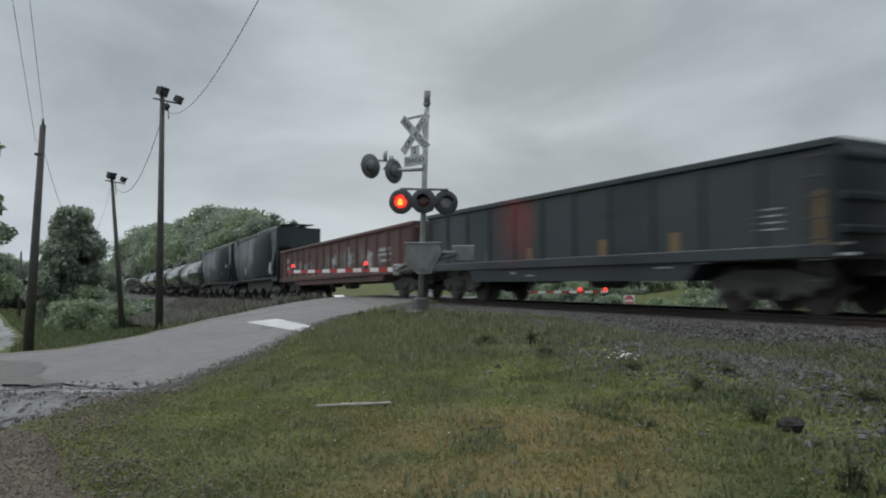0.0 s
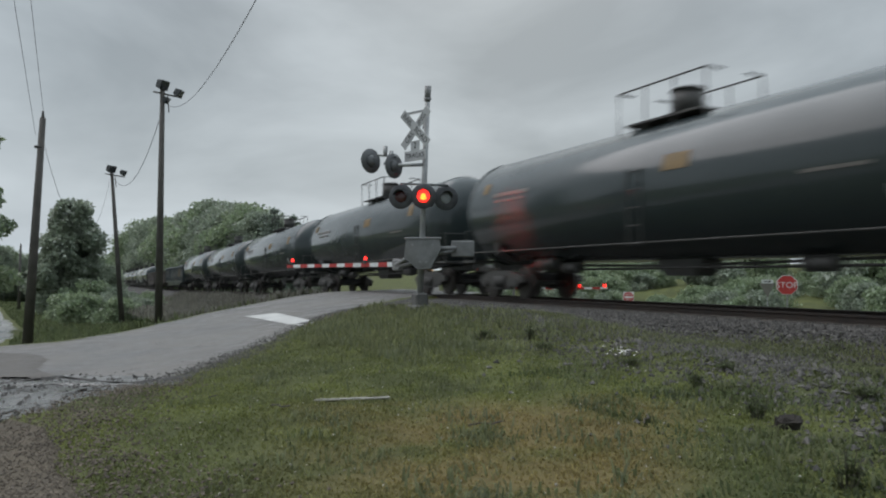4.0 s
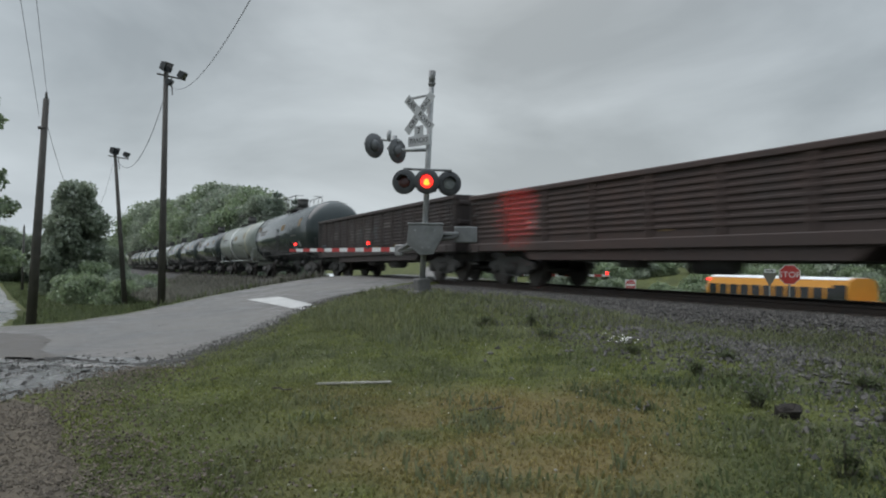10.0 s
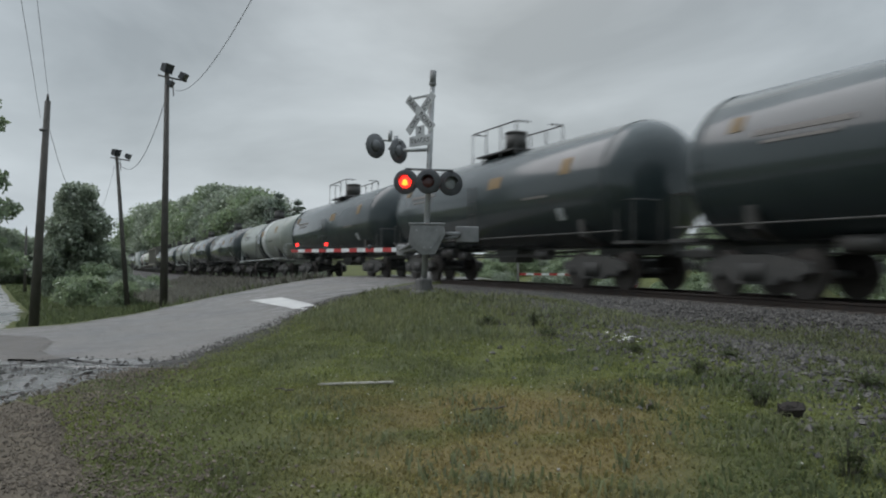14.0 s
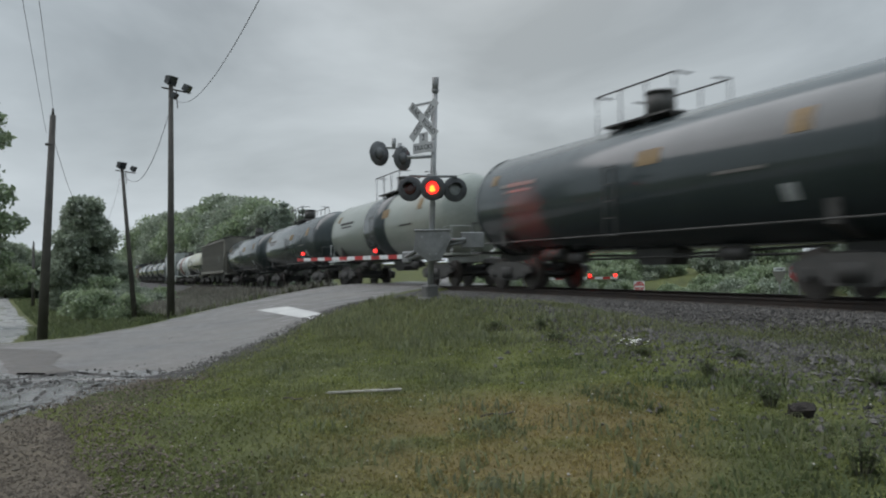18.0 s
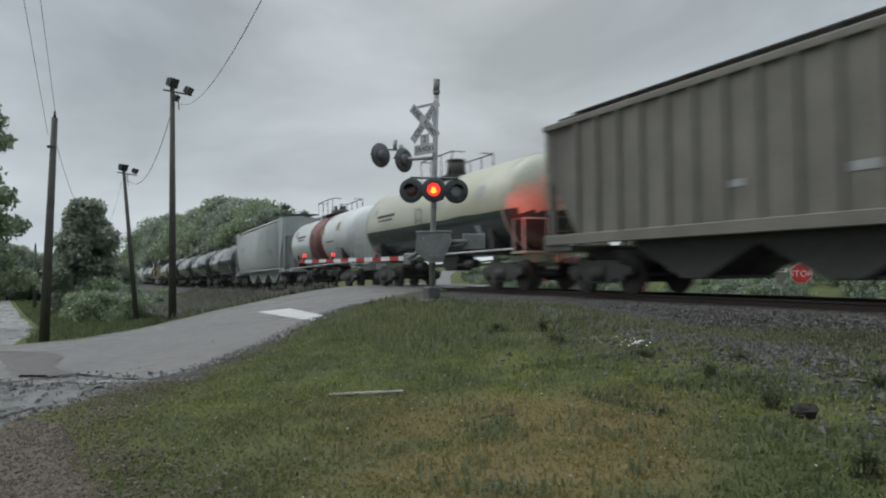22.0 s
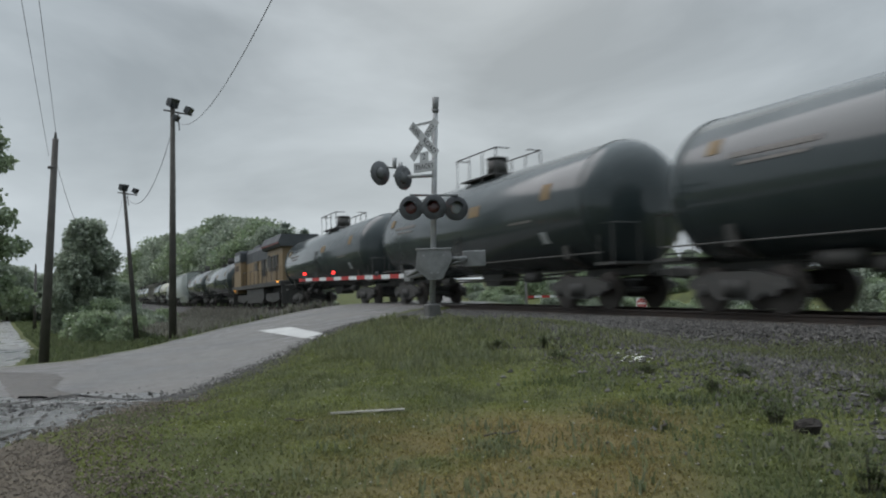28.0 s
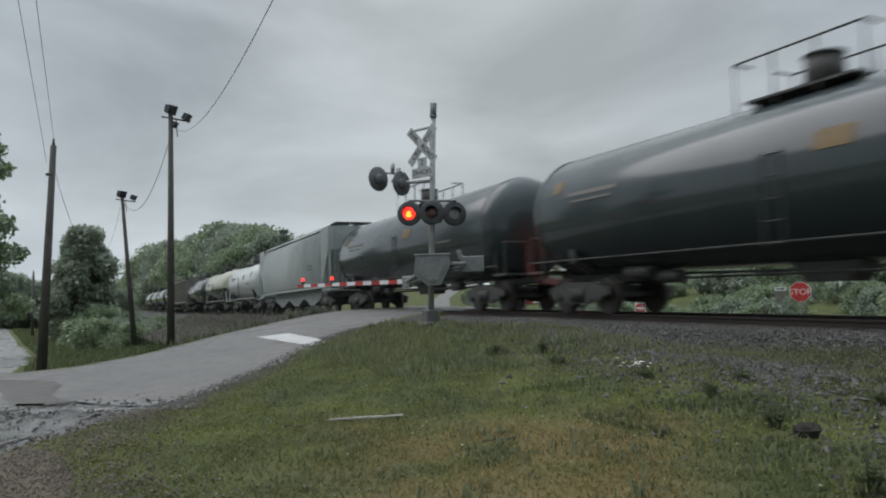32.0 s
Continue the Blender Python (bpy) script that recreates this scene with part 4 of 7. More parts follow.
def ladder(parent, x, y, z0, z1, w=0.4, along="x", mat=None, name="ladder"):
    bm = BM()
    d = (w / 2, 0) if along == "x" else (0, w / 2)
    for s in (-1, 1):
        rod(bm, (x + s * d[0], y + s * d[1], z0), (x + s * d[0], y + s * d[1], z1), 0.018, seg=5)
    k = max(2, int((z1 - z0) / 0.36))
    for i in range(k + 1):
        z = z0 + 0.06 + (z1 - z0 - 0.12) * i / k
        rod(bm, (x - d[0], y - d[1], z), (x + d[0], y + d[1], z), 0.014, seg=5)
    return part(name, bm, mat or M["steel"], parent)


def plates(parent, items, mat, name, label=""):
    """Flat marks on a car's side: x, y, z, width, height."""
    for x, y, z, w, h in items:
        bm = BM()
        box(bm, x, y, z, w, 0.012, h)
        part(name, bm, mat, parent, label)


def on_shell(x, z, R, zc, w, h, lift=0.012):
    """A patch bent round the near side of a tank."""
    bm = BM()
    a0, a1 = math.asin(max(-1, min(1, (z - h / 2 - zc) / R))), math.asin(max(-1, min(1, (z + h / 2 - zc) / R)))
    k = 4
    for r in ((R + lift), (R - 0.02)):
        for i in range(k + 1):
            a = a0 + (a1 - a0) * i / k
            for s in (-1, 1):
                bm.verts.new((x + s * w / 2, -r * math.cos(a), zc + r * math.sin(a)))
    bm.verts.ensure_lookup_table()
    v = bm.verts
    for i in range(k):
        bm.faces.new((v[2 * i], v[2 * i + 1], v[2 * i + 3], v[2 * i + 2]))
    o = 2 * (k + 1)
    rim = [0] + [2 * i for i in range(1, k + 1)] + [2 * i + 1 for i in range(k, -1, -1)]
    for a, b in zip(rim, rim[1:] + rim[:1]):
        bm.faces.new((v[a], v[b], v[b + o], v[a + o]))
    return bm


def tank_car(length, label, shell="black", bands=(), R=1.56, zc=2.68, plain_rail=False, marks="orange", housing="box", split=None, inset=1.75):
    """A tank car of that length over its couplers; bands: (x, width, material)."""
    car = new("tank_car")
    tagged(car, label, "tank car", "railcars of the train")
    h = length / 2 - 0.75
    sh = h - 0.02
    cap = [(0.78 * (1 - math.cos(math.pi / 2 * i / 8)), R * math.sin(math.pi / 2 * i / 8)) for i in range(1, 9)]
    prof = [(-sh + d, max(r, 0.12)) for d, r in cap] + [(sh - d, max(r, 0.12)) for d, r in reversed(cap)]
    bm = lathe(BM(), prof, 40, Matrix.Translation((0, 0, zc)))
    if split:
        for f in bm.faces:
            if f.calc_center_median().z < zc - 0.28:
                f.material_index = 1
    shell_ob = part("shell", bm, [M[shell], M[split or shell]], car)
    for s in (-1, 1):
        part("end_ring", lathe(BM(), [(s * (sh - 0.82) - 0.04, R + 0.012), (s * (sh - 0.82) + 0.04, R + 0.012)], 40, Matrix.Translation((0, 0, zc))), M[shell], car)
    for x, w, m in bands:
        part("band", lathe(BM(), [(x - w / 2, R + 0.008), (x + w / 2, R + 0.008)], 40, Matrix.Translation((0, 0, zc))), M[m], car, "painted band round the shell")
    top = zc + R
    # platform, housing, railings
    bm = BM()
    for y in (-0.62, 0.62):
        box(bm, 0, y, top - 0.03, 2.3, 0.42, 0.05)
        for x in (-1.1, 0, 1.1):
            rod(bm, (x, y, top - 0.3), (x, y, top - 0.03), 0.03, seg=5)
    for x in (-1.0, 1.0):
        box(bm, x, 0, top - 0.03, 0.3, 0.9, 0.05)
    part("platform", bm, M["steel"], car)
    bm = BM()
    if housing == "box":
        rod(bm, (0, 0, top - 0.06), (0, 0, top + 0.12), 0.42, seg=24)
        rod(bm, (0, 0, top + 0.12), (0, 0, top + 0.66), 0.36, 0.34, seg=24)
        rod(bm, (0, 0, top + 0.66), (0, 0, top + 0.71), 0.38, 0.35, seg=24)
        for a in range(8):
            box(bm, 0.39 * math.cos(a * 0.785), 0.39 * math.sin(a * 0.785), top + 0.14, 0.06, 0.06, 0.07)
    else:
        rod(bm, (0, 0, top - 0.05), (0, 0, top + 0.28), 0.5, seg=20)
        for a in (0, 1.3, 2.6, 4.1):
            rod(bm, (0.25 * math.cos(a), 0.25 * math.sin(a), top + 0.25), (0.25 * math.cos(a), 0.25 * math.sin(a), top + 0.52), 0.09, seg=8)
    part("valve_housing", bm, M["steel"], car)
    for y in (-0.85, 0.85):
        bm = BM()
        z1 = top + 0.78
        pipe(bm, [(-1.35, y, top - 0.2), (-1.35, y, z1), (1.35, y, z1), (1.35, y, top - 0.2)], 0.024)
        part("handrail", bm, M["steel"], car)
        for x in (-0.45, 0.45):
            part("rail_post", rod(BM(), (x, y, top - 0.2), (x, y, z1), 0.02, seg=6), M["steel"], car)
    for x in (-1.35, 1.35):
        for s in (-1, 1):
            part("end_rail", pipe(BM(), [(x, s * 0.85, top + 0.78), (x, s * 0.35, top + 0.78)], 0.022), M["steel"], car)
    # running rail along the side
    for y in (-1.5, 1.5):
        bm = BM()
        z = 1.22 if plain_rail else 1.38
        if plain_rail:
            pipe(bm, [(-h + 0.2, y, z), (h - 0.2, y, z)], 0.03)
            part("side_rail", bm, M["white"], car, "white pipe rail along the side")
        else:
            pipe(bm, [(-h + 0.2, y * 0.98, z), (h - 0.2, y * 0.98, z)], 0.018)
            part("side_rail", bm, M["steel"], car)
    for x in (-h + 1.9, h - 1.9):
        bm = BM()
        outline = [(-1.35, 2.0), (-1.28, 1.3), (-0.7, 1.08), (0.7, 1.08), (1.28, 1.3), (1.35, 2.0), (1.0, 1.55), (0.5, 1.22), (-0.5, 1.22), (-1.0, 1.55)]
        prism(bm, outline, "x", x - 0.12, x + 0.12)
        part("saddle", bm, M["steel"], car)
    for s in (-1, 1):
        bm = BM()
        box(bm, s * (h - 1.2), 0, 0.98, 2.6, 0.5, 0.3, chamfer=0.03)
        box(bm, s * (h - 0.25), 0, 1.12, 0.75, 2.7, 0.07)
        part("end_sill", bm, M["steel" if not plain_rail else shell], car)
        for y in (-1.3, 1.3):
            bm = pipe(BM(), [(s * (h - 0.55), y, 1.15), (s * (h - 0.55), y, 2.1), (s * h, y, 2.1), (s * h, y, 1.15)], 0.022)
            part("end_railing", bm, M["steel" if not plain_rail else "white"], car)
        bm = pipe(BM(), [(s * h, -1.3, 2.1), (s * h, -0.5, 2.1), (s * h, -0.5, 1.15)], 0.022)
        part("end_railing", bm, M["steel" if not plain_rail else "white"], car)
        truck(car, s * (h - inset))
        coupler(car, s * (h + 0.02), s)
    ladder(car, 0.0, -1.62, 1.3, 3.0)
    bm = BM()
    rod(bm, (0, 0, 0.78), (0, 0, zc - R + 0.1), 0.16, seg=12)
    box(bm, 0, 0, 0.98, 0.7, 0.5, 0.12)
    part("bottom_outlet", bm, M["steel"], car)
    for y in (-0.5, 0.5):
        part("brake_rod", rod(BM(), (-h + 1.6, y, 0.84), (h - 1.6, y, 0.84), 0.025, seg=6), M["steel"], car)
    bm = BM()
    rod(bm, (-h + 3.3, -0.7, 1.0), (-h + 4.2, -0.7, 1.0), 0.16, seg=10)
    part("air_tank", bm, M["steel"], car)
    belly = zc - R
    part("belly_pipe", pipe(BM(), [(-h + 2.6, -0.3, 0.98), (-1.0, -0.3, 0.9), (1.0, -0.3, 0.9), (h - 2.6, -0.3, 0.98)], 0.03), M["steel"], car)
    bm = prism(BM(), [(-0.8, belly + 0.14), (-0.45, 0.66), (0.45, 0.66), (0.8, belly + 0.14)], "y", -0.34, 0.34)
    part("outlet_skid", bm, M["steel"], car)
    for x in (-h + 4.6, h - 4.6):
        part("brake_cylinder", rod(BM(), (x - 0.35, -0.55, 0.88), (x + 0.35, -0.55, 0.88), 0.15, seg=12), M["steel"], car)
    if marks:
        mk = {"orange": "orange", "white": "mark"}.get(marks, marks)
        dark = shell in ("black", "green")
        for x, z, w, hh in ((h - 2.3, 3.1, 0.42, 0.42), (-h + 1.7, 3.25, 0.3, 0.3), (1.2, 3.0, 0.7, 0.34)):
            part("decal", on_shell(x, z, R, zc, w, hh), M[mk], car, "faded warning decal")
        bm = on_shell(-h + 3.1, 3.0, R, zc, 1.9, 0.1)
        part("stencil", bm, M["greymark" if dark else "ink"], car)
        part("stencil", on_shell(-h + 3.1, 2.82, R, zc, 1.5, 0.06), M["greymark" if dark else "ink"], car)
        part("stencil", on_shell(h - 3.6, 2.4, R, zc, 1.2, 0.06), M["greymark" if dark else "ink"], car)
        part("stencil", on_shell(h - 2.6, 1.9, R, zc, 0.3, 0.3), M["mark"], car)
    return car


def gondola(length, top, label, paint, ribs=14, gaps=False, marks=(), slats=0, bottom=1.05, tub=0.0, deep=0.11):
    """An open-topped car with ribbed sides."""
    car = tagged(new("gondola_car"), label, "gondola car", "railcars of the train")
    h = length / 2 - 0.55
    W = 1.42
    for s in (-1, 1):
        bm = BM()
        z1 = top - (0.24 if gaps else 0.0)
        box(bm, 0, s * W, (bottom + z1) / 2, 2 * h, 0.05, z1 - bottom)
        part("side_sheet", bm, M[paint], car)
        bm = BM()
        box(bm, 0, s * (W + 0.03), top - 0.07, 2 * h + 0.06, 0.17, 0.14, chamfer=0.02)
        part("top_chord", bm, M[paint], car)
        bm = BM()
        box(bm, 0, s * (W + 0.03), bottom + 0.05, 2 * h, 0.16, 0.24, chamfer=0.02)
        part("side_sill", bm, M[paint], car)
        bm = BM()
        prism(bm, [(-0.09, -0.005), (-0.055, deep), (0.055, deep), (0.09, -0.005)], "z", bottom + 0.1, top - 0.1)
        me = mesh_of("rib", bm, M[paint])
        for i in range(ribs):
            r = new("rib", me)
            r.parent = car
            r.matrix_basis = pose(-h + 0.12 + (2 * h - 0.24) * i / (ribs - 1), s * (W + 0.025), 0, 0, 0, 0 if s > 0 else 180)
        for i in range(slats):
            bm = BM()
            box(bm, 0, s * (W + 0.042), bottom + 0.3 + (top - bottom - 0.5) * (i + 0.5) / slats, 2 * h, 0.035, 0.07, chamfer=0.012)
            part("slat", bm, M[paint], car)
    if tub:
        bm = BM()
        prism(bm, [(-h + 2.9, bottom), (-h + 3.3, tub), (h - 3.3, tub), (h - 2.9, bottom)], "y", -W - 0.028, W + 0.028)
        part("tub", bm, M[paint], car, "low belly between the wheels")
    for s in (-1, 1):
        bm = BM()
        box(bm, s * h, 0, (bottom + top) / 2, 0.06, 2 * W, top - bottom)
        for z in (bottom + 0.4, (bottom + top) / 2, top - 0.25):
            box(bm, s * (h + 0.05), 0, z, 0.1, 2 * W, 0.14, chamfer=0.02)
        part("end_wall", bm, M[paint], car)
        truck(car, s * (h - 1.75))
        coupler(car, s * (h + 0.0), s)
        ladder(car, s * (h - 0.35), -W - 0.13, 0.55, top - 0.2)
    bm = BM()
    box(bm, 0, 0, bottom - 0.03, 2 * h, 2 * W, 0.1)
    part("floor_plate", bm, M["steel"], car)
    bm = BM()
    box(bm, 0, 0, 0.85, 2 * h - 0.4, 0.45, 0.32)
    part("centre_sill", bm, M["steel"], car)
    bearer = mesh_of("cross_bearer", box(BM(), 0, 0, 0.92, 0.16, 2.6, 0.14), M["steel"])
    for x in np.linspace(-h * 0.5, h * 0.5, 5):
        b = new("cross_bearer", bearer)
        b.parent = car
        b.matrix_basis = pose(x, 0, 0)
    part("air_tank", rod(BM(), (0.7, -0.8, 0.66), (1.8, -0.8, 0.66), 0.21, seg=14), M["steel"], car)
    part("brake_valve", box(BM(), -1.2, -0.8, 0.72, 0.7, 0.5, 0.3, chamfer=0.04), M["steel"], car)
    for x, z, w, hh, m in marks:
        bm = BM()
        box(bm, x, -W - 0.031, z, w, 0.008, hh)
        part("marking", bm, M[m], car)
    return car


def hopper(length, top, label, paint, ribs=16, hatches=True, marks=(), curved=False, roof=None, bays=3, notch=1.1):
    """A covered hopper: tall body, slope sheets at the ends, discharge bays below, roof walk and hatches."""
    car = tagged(new("covered_hopper"), label, "hopper car", "railcars of the train")
    h = length / 2 - 0.55
    W = 1.5
    zb = 1.35
    eaves = top - 0.32
    if curved:
        bulge = [(W * (0.9 + 0.1 * math.sin(math.pi * k / 16) ** 0.6), zb + (eaves - zb) * k / 16) for k in range(17)] + [(W * 0.82, eaves + 0.14), (W * 0.68, eaves + 0.25)]
    else:
        bulge = [(W, zb), (W, eaves)]
    section = bulge + [(0.6, top), (-0.6, top)] + [(-y, z) for y, z in reversed(bulge)]
    bm = BM()
    prism(bm, section, "x", -h + 1.5, h - 1.5)
    if curved:
        for f in bm.faces:
            f.smooth = len(f.verts) == 4
    part("body", bm, M[paint], car)
    # sloped ends under a full-height end panel
    for s in (-1, 1):
        bm = BM()
        outline = [(s * (h - 1.5), zb), (s * (h - 1.5), eaves + 0.1), (s * (h - 0.15), eaves + 0.1), (s * (h - 0.15), eaves - 1.1)]
        prism(bm, outline, "y", -W * 0.96, W * 0.96)
        part("end_slope", bm, M[paint], car)
        bm = BM()
        for y in (-W * 0.9, -0.45, 0.45, W * 0.9):
            box(bm, s * (h - 0.2), y, (1.15 + eaves) / 2, 0.12, 0.1, eaves - 1.15)
        box(bm, s * (h - 0.6), 0, 1.15, 1.2, 2 * W, 0.16, chamfer=0.03)
        part("end_frame", bm, M[paint], car)
        ladder(car, s * (h - 0.05), -0.9, 1.2, eaves + 0.1, along="y", mat=M[paint])
        ladder(car, s * (h - 0.45), -W - 0.05, 0.6, eaves, mat=M[paint])
        bm = BM()
        box(bm, s * (h - 0.5), 0, top + 0.0, 0.9, 2.0, 0.04)
        part("end_platform", bm, M["steel"], car)
        truck(car, s * (h - 1.75))
        coupler(car, s * h, s)
    for s in (-1, 1):
        bm = BM()
        if curved:
            box(bm, 0, s * (W * 0.9 + 0.02), zb - 0.02, 2 * h - 0.3, 0.1, 0.12, chamfer=0.02)
        else:
            box(bm, 0, s * (W + 0.02), zb + 0.02, 2 * h - 0.3, 0.14, 0.26, chamfer=0.02)
        part("side_sill", bm, M[paint], car)
        bm = BM()
        if curved:
            box(bm, 0, s * (W * 0.9 + 0.02), eaves, 2 * h - 0.3, 0.05, 0.09, chamfer=0.02)
        else:
            box(bm, 0, s * (W + 0.03), eaves, 2 * h - 0.3, 0.12, 0.16, chamfer=0.02)
        part("top_chord", bm, M[roof or paint], car)
        if curved:
            arc = [(0.5 * math.cos(math.pi * k / 8), 0.13 * math.sin(math.pi * k / 8)) for k in range(9)]
            cap = mesh_of("roof_cap", prism(BM(), arc, "y", -0.2, 0.2), M[roof or paint])
            for k in range(int((2 * h - 2.4) / 1.05) if paint == "green" else 0):
                c = new("roof_cap", cap)
                c.parent = car
                c.matrix_basis = pose(-h + 1.6 + 1.05 * k, s * 1.08, eaves + 0.16, -s * 27)
        if ribs:
            bm = BM()
            prism(bm, [(-0.06, -0.005), (-0.04, 0.09), (0.04, 0.09), (0.06, -0.005)], "z", zb + 0.1, eaves)
            me = mesh_of("rib", bm, M[paint])
            for i in range(ribs):
                r = new("rib", me)
                r.parent = car
                r.matrix_basis = pose(-h + 1.6 + (2 * h - 3.2) * i / (ribs - 1), s * W, 0, 0, 0, 0 if s > 0 else 180)
    # bays
    span = 2 * h - 6.2
    for i in range(bays):
        x = -span / 2 + span * (i + 0.5) / bays
        w = span / bays * 0.49
        bm = BM()
        low = [(-w * 0.2, 0.4), (w * 0.2, 0.4), (w * 1.02, notch), (w * 1.02, zb + 0.1), (-w * 1.02, zb + 0.1), (-w * 1.02, notch)]
        prism(bm, [(x + a, b) for a, b in low], "y", -0.98, 0.98)
        part("discharge_bay", bm, M["steel" if paint in ("black", "green", "greyhop") else paint], car)
        bm = BM()
        box(bm, x, 0, 0.42, w * 0.5, 1.5, 0.1)
        part("outlet_gate", bm, M["steel"], car)
    bm = BM()
    box(bm, 0, 0, 0.95, 2 * h - 0.4, 0.45, 0.3)
    part("centre_sill", bm, M["steel"], car)
    if hatches:
        bm = BM()
        box(bm, 0, 0, top + 0.07, 2 * h - 3.4, 0.55, 0.12, chamfer=0.03)
        part("trough_hatch", bm, M[roof or paint], car)
        for s in (-1, 1):
            bm = BM()
            box(bm, 0, s * (0.62 if curved else 0.78), top + (0.05 if curved else 0.1), 2 * h - 1.2, 0.3, 0.03)
            for x in np.linspace(-h + 1, h - 1, 9):
                box(bm, x, s * (0.62 if curved else 0.78), top + (0.0 if curved else 0.04), 0.05, 0.32, 0.12)
            part("roof_walk", bm, M["steel"], car)
    for x, z, w, hh, m in marks:
        bm = BM()
        box(bm, x, -W - (0.045 if curved else 0.012), z, w, 0.008, hh)
        part("marking", bm, M[m], car)
    return car


def locomotive(length):
    """A six-axle diesel; its nose is at the -x end."""
    car = tagged(new("locomotive"), "dirty yellow and grey six-axle diesel locomotive coupled mid-train", "locomotive", "railcars of the train")
    h = length / 2 - 0.55
    deck = 1.75
    bm = BM()
    box(bm, 0, 0, deck - 0.12, 2 * h, 2.9, 0.3, chamfer=0.03)
    box(bm, 0, 0, 1.25, 2 * h - 5, 1.2, 0.6)
    part("frame", bm, M["steel"], car)
    for s in (-1, 1):
        bm = BM()
        box(bm, 0, s * 1.46, deck - 0.1, 2 * h - 0.2, 0.03, 0.2)
        part("sill_stripe", bm, M["steel"], car, "black side sill")
        part("sill_edge", box(BM(), 0, s * 1.47, deck - 0.24, 2 * h - 0.6, 0.03, 0.04), M["greymark"], car, "pale worn edge of the side sill")
    # long hood in lengths, with roof sections
    hood = [(-h + 4.6, -h + 9.5, 1.0, 4.4), (-h + 9.5, h - 5.4, 0.92, 4.45), (h - 5.4, h - 0.7, 1.15, 4.5)]
    for a, b, w, z1 in hood:
        bm = BM()
        prism(bm, [(-w, deck), (w, deck), (w, z1 - 0.18), (w - 0.2, z1), (-w + 0.2, z1), (-w, z1 - 0.18)], "x", a, b)
        part("hood", bm, M["yellow"], car)
    bm = BM()
    prism(bm, [(-1.35, 4.1), (1.35, 4.1), (1.5, 4.4), (1.25, 4.92), (-1.25, 4.92), (-1.5, 4.4)], "x", h - 6.0, h - 0.35)
    part("radiator_wing", bm, M["grey"], car, "grey flared radiator roof")
    for s in (-1, 1):
        bm = BM()
        box(bm, h - 3.2, s * 1.49, 4.32, 5.6, 0.03, 0.07)
        part("stripe", bm, M["loco_red"], car, "thin red stripe")
    bm = BM()
    prism(bm, [(-1.04, 3.6), (1.04, 3.6), (1.03, 4.4), (0.85, 4.72), (-0.85, 4.72), (-1.03, 4.4)], "x", -h + 4.6, h - 6.0)
    part("roof", bm, M["grey"], car, "grey roof deck")
    for x, w in ((-h + 7.2, 2.6), (-h + 11.0, 1.8), (-h + 13.5, 1.4)):
        bm = BM()
        box(bm, x, 0, 4.85, w, 1.3, 0.28, chamfer=0.06)
        part("roof_box", bm, M["grey"], car)
    # louvres and doors
    for x, z, w, hh in ((h - 4.4, 3.1, 1.0, 1.0), (h - 3.2, 3.1, 0.7, 1.0), (h - 2.3, 3.1, 0.7, 1.0), (h - 5.0, 3.3, 0.5, 0.8), (h - 7.5, 3.0, 1.1, 1.2), (-h + 8.6, 3.2, 1.2, 0.6)):
        bm = BM()
        for k in range(6):
            box(bm, x, -(1.18 if x > h - 5.4 else 1.03), z - hh / 2 + hh * (k + 0.5) / 6, w, 0.05, hh / 9)
        box(bm, x, -(1.155 if x > h - 5.4 else 1.01), z, w + 0.1, 0.012, hh + 0.1)
        part("louvre", bm, M["steel"], car)
    for i in range(9):
        x = -h + 6.0 + i * 1.25
        bm = BM()
        box(bm, x, -(1.015 if x < -h + 9.5 else 0.935), 2.75, 1.12, 0.03, 1.8, chamfer=0.01)
        part("hood_door", bm, M["yellow"], car)
    bm = BM()
    for i in range(5):
        box(bm, -h + 11.6, -0.965, 2.75 + i * 0.2, 2.0, 0.01, 0.09)
    part("marking", bm, M["mark"], car)
    # cab and nose
    bm = BM()
    prism(bm, [(-h + 1.7, deck), (-h + 4.6, deck), (-h + 4.6, 4.6), (-h + 2.1, 4.6), (-h + 1.75, 3.95)], "y", -1.5, 1.5)
    part("cab", bm, M["yellow"], car)
    bm = BM()
    prism(bm, [(-h + 1.62, 3.8), (-h + 4.7, 3.8), (-h + 4.7, 4.55), (-h + 4.6, 4.74), (-h + 2.2, 4.72), (-h + 1.95, 4.5)], "y", -1.53, 1.53)
    part("cab_roof", bm, M["grey"], car, "grey cab roof and window band")
    for x, w in ((-h + 2.6, 0.75), (-h + 3.75, 0.75)):
        bm = BM()
        box(bm, x, -1.535, 4.16, w, 0.02, 0.5)
        part("cab_window", bm, M["glass"], car)
    for y in (-0.75, 0.75):
        bm = BM()
        box(bm, -h + 1.7, y, 4.28, 0.04, 0.9, 0.42)
        part("windscreen", bm, M["glass"], car)
    bm = BM()
    prism(bm, [(-h + 0.15, 1.2), (-h + 1.8, 1.2), (-h + 1.8, 4.0), (-h + 1.45, 3.8), (-h + 0.3, 3.0)], "y", -1.3, 1.3)
    part("nose", bm, M["yellow"], car)
    # bars in place of the road number
    for i in range(4):
        bm = BM()
        box(bm, -h + 2.3 + i * 0.42, -1.506, 3.3, 0.26, 0.012, 0.45)
        part("number_bar", bm, M["brown"], car)
    bm = BM()
    prism(bm, [(-3.3, 1.4), (3.3, 1.4), (3.3, 0.7), (2.9, 0.34), (-2.9, 0.34), (-3.3, 0.7)], "y", -1.3, 1.3)
    part("fuel_tank", bm, M["steel"], car, "dark belly fuel tank")
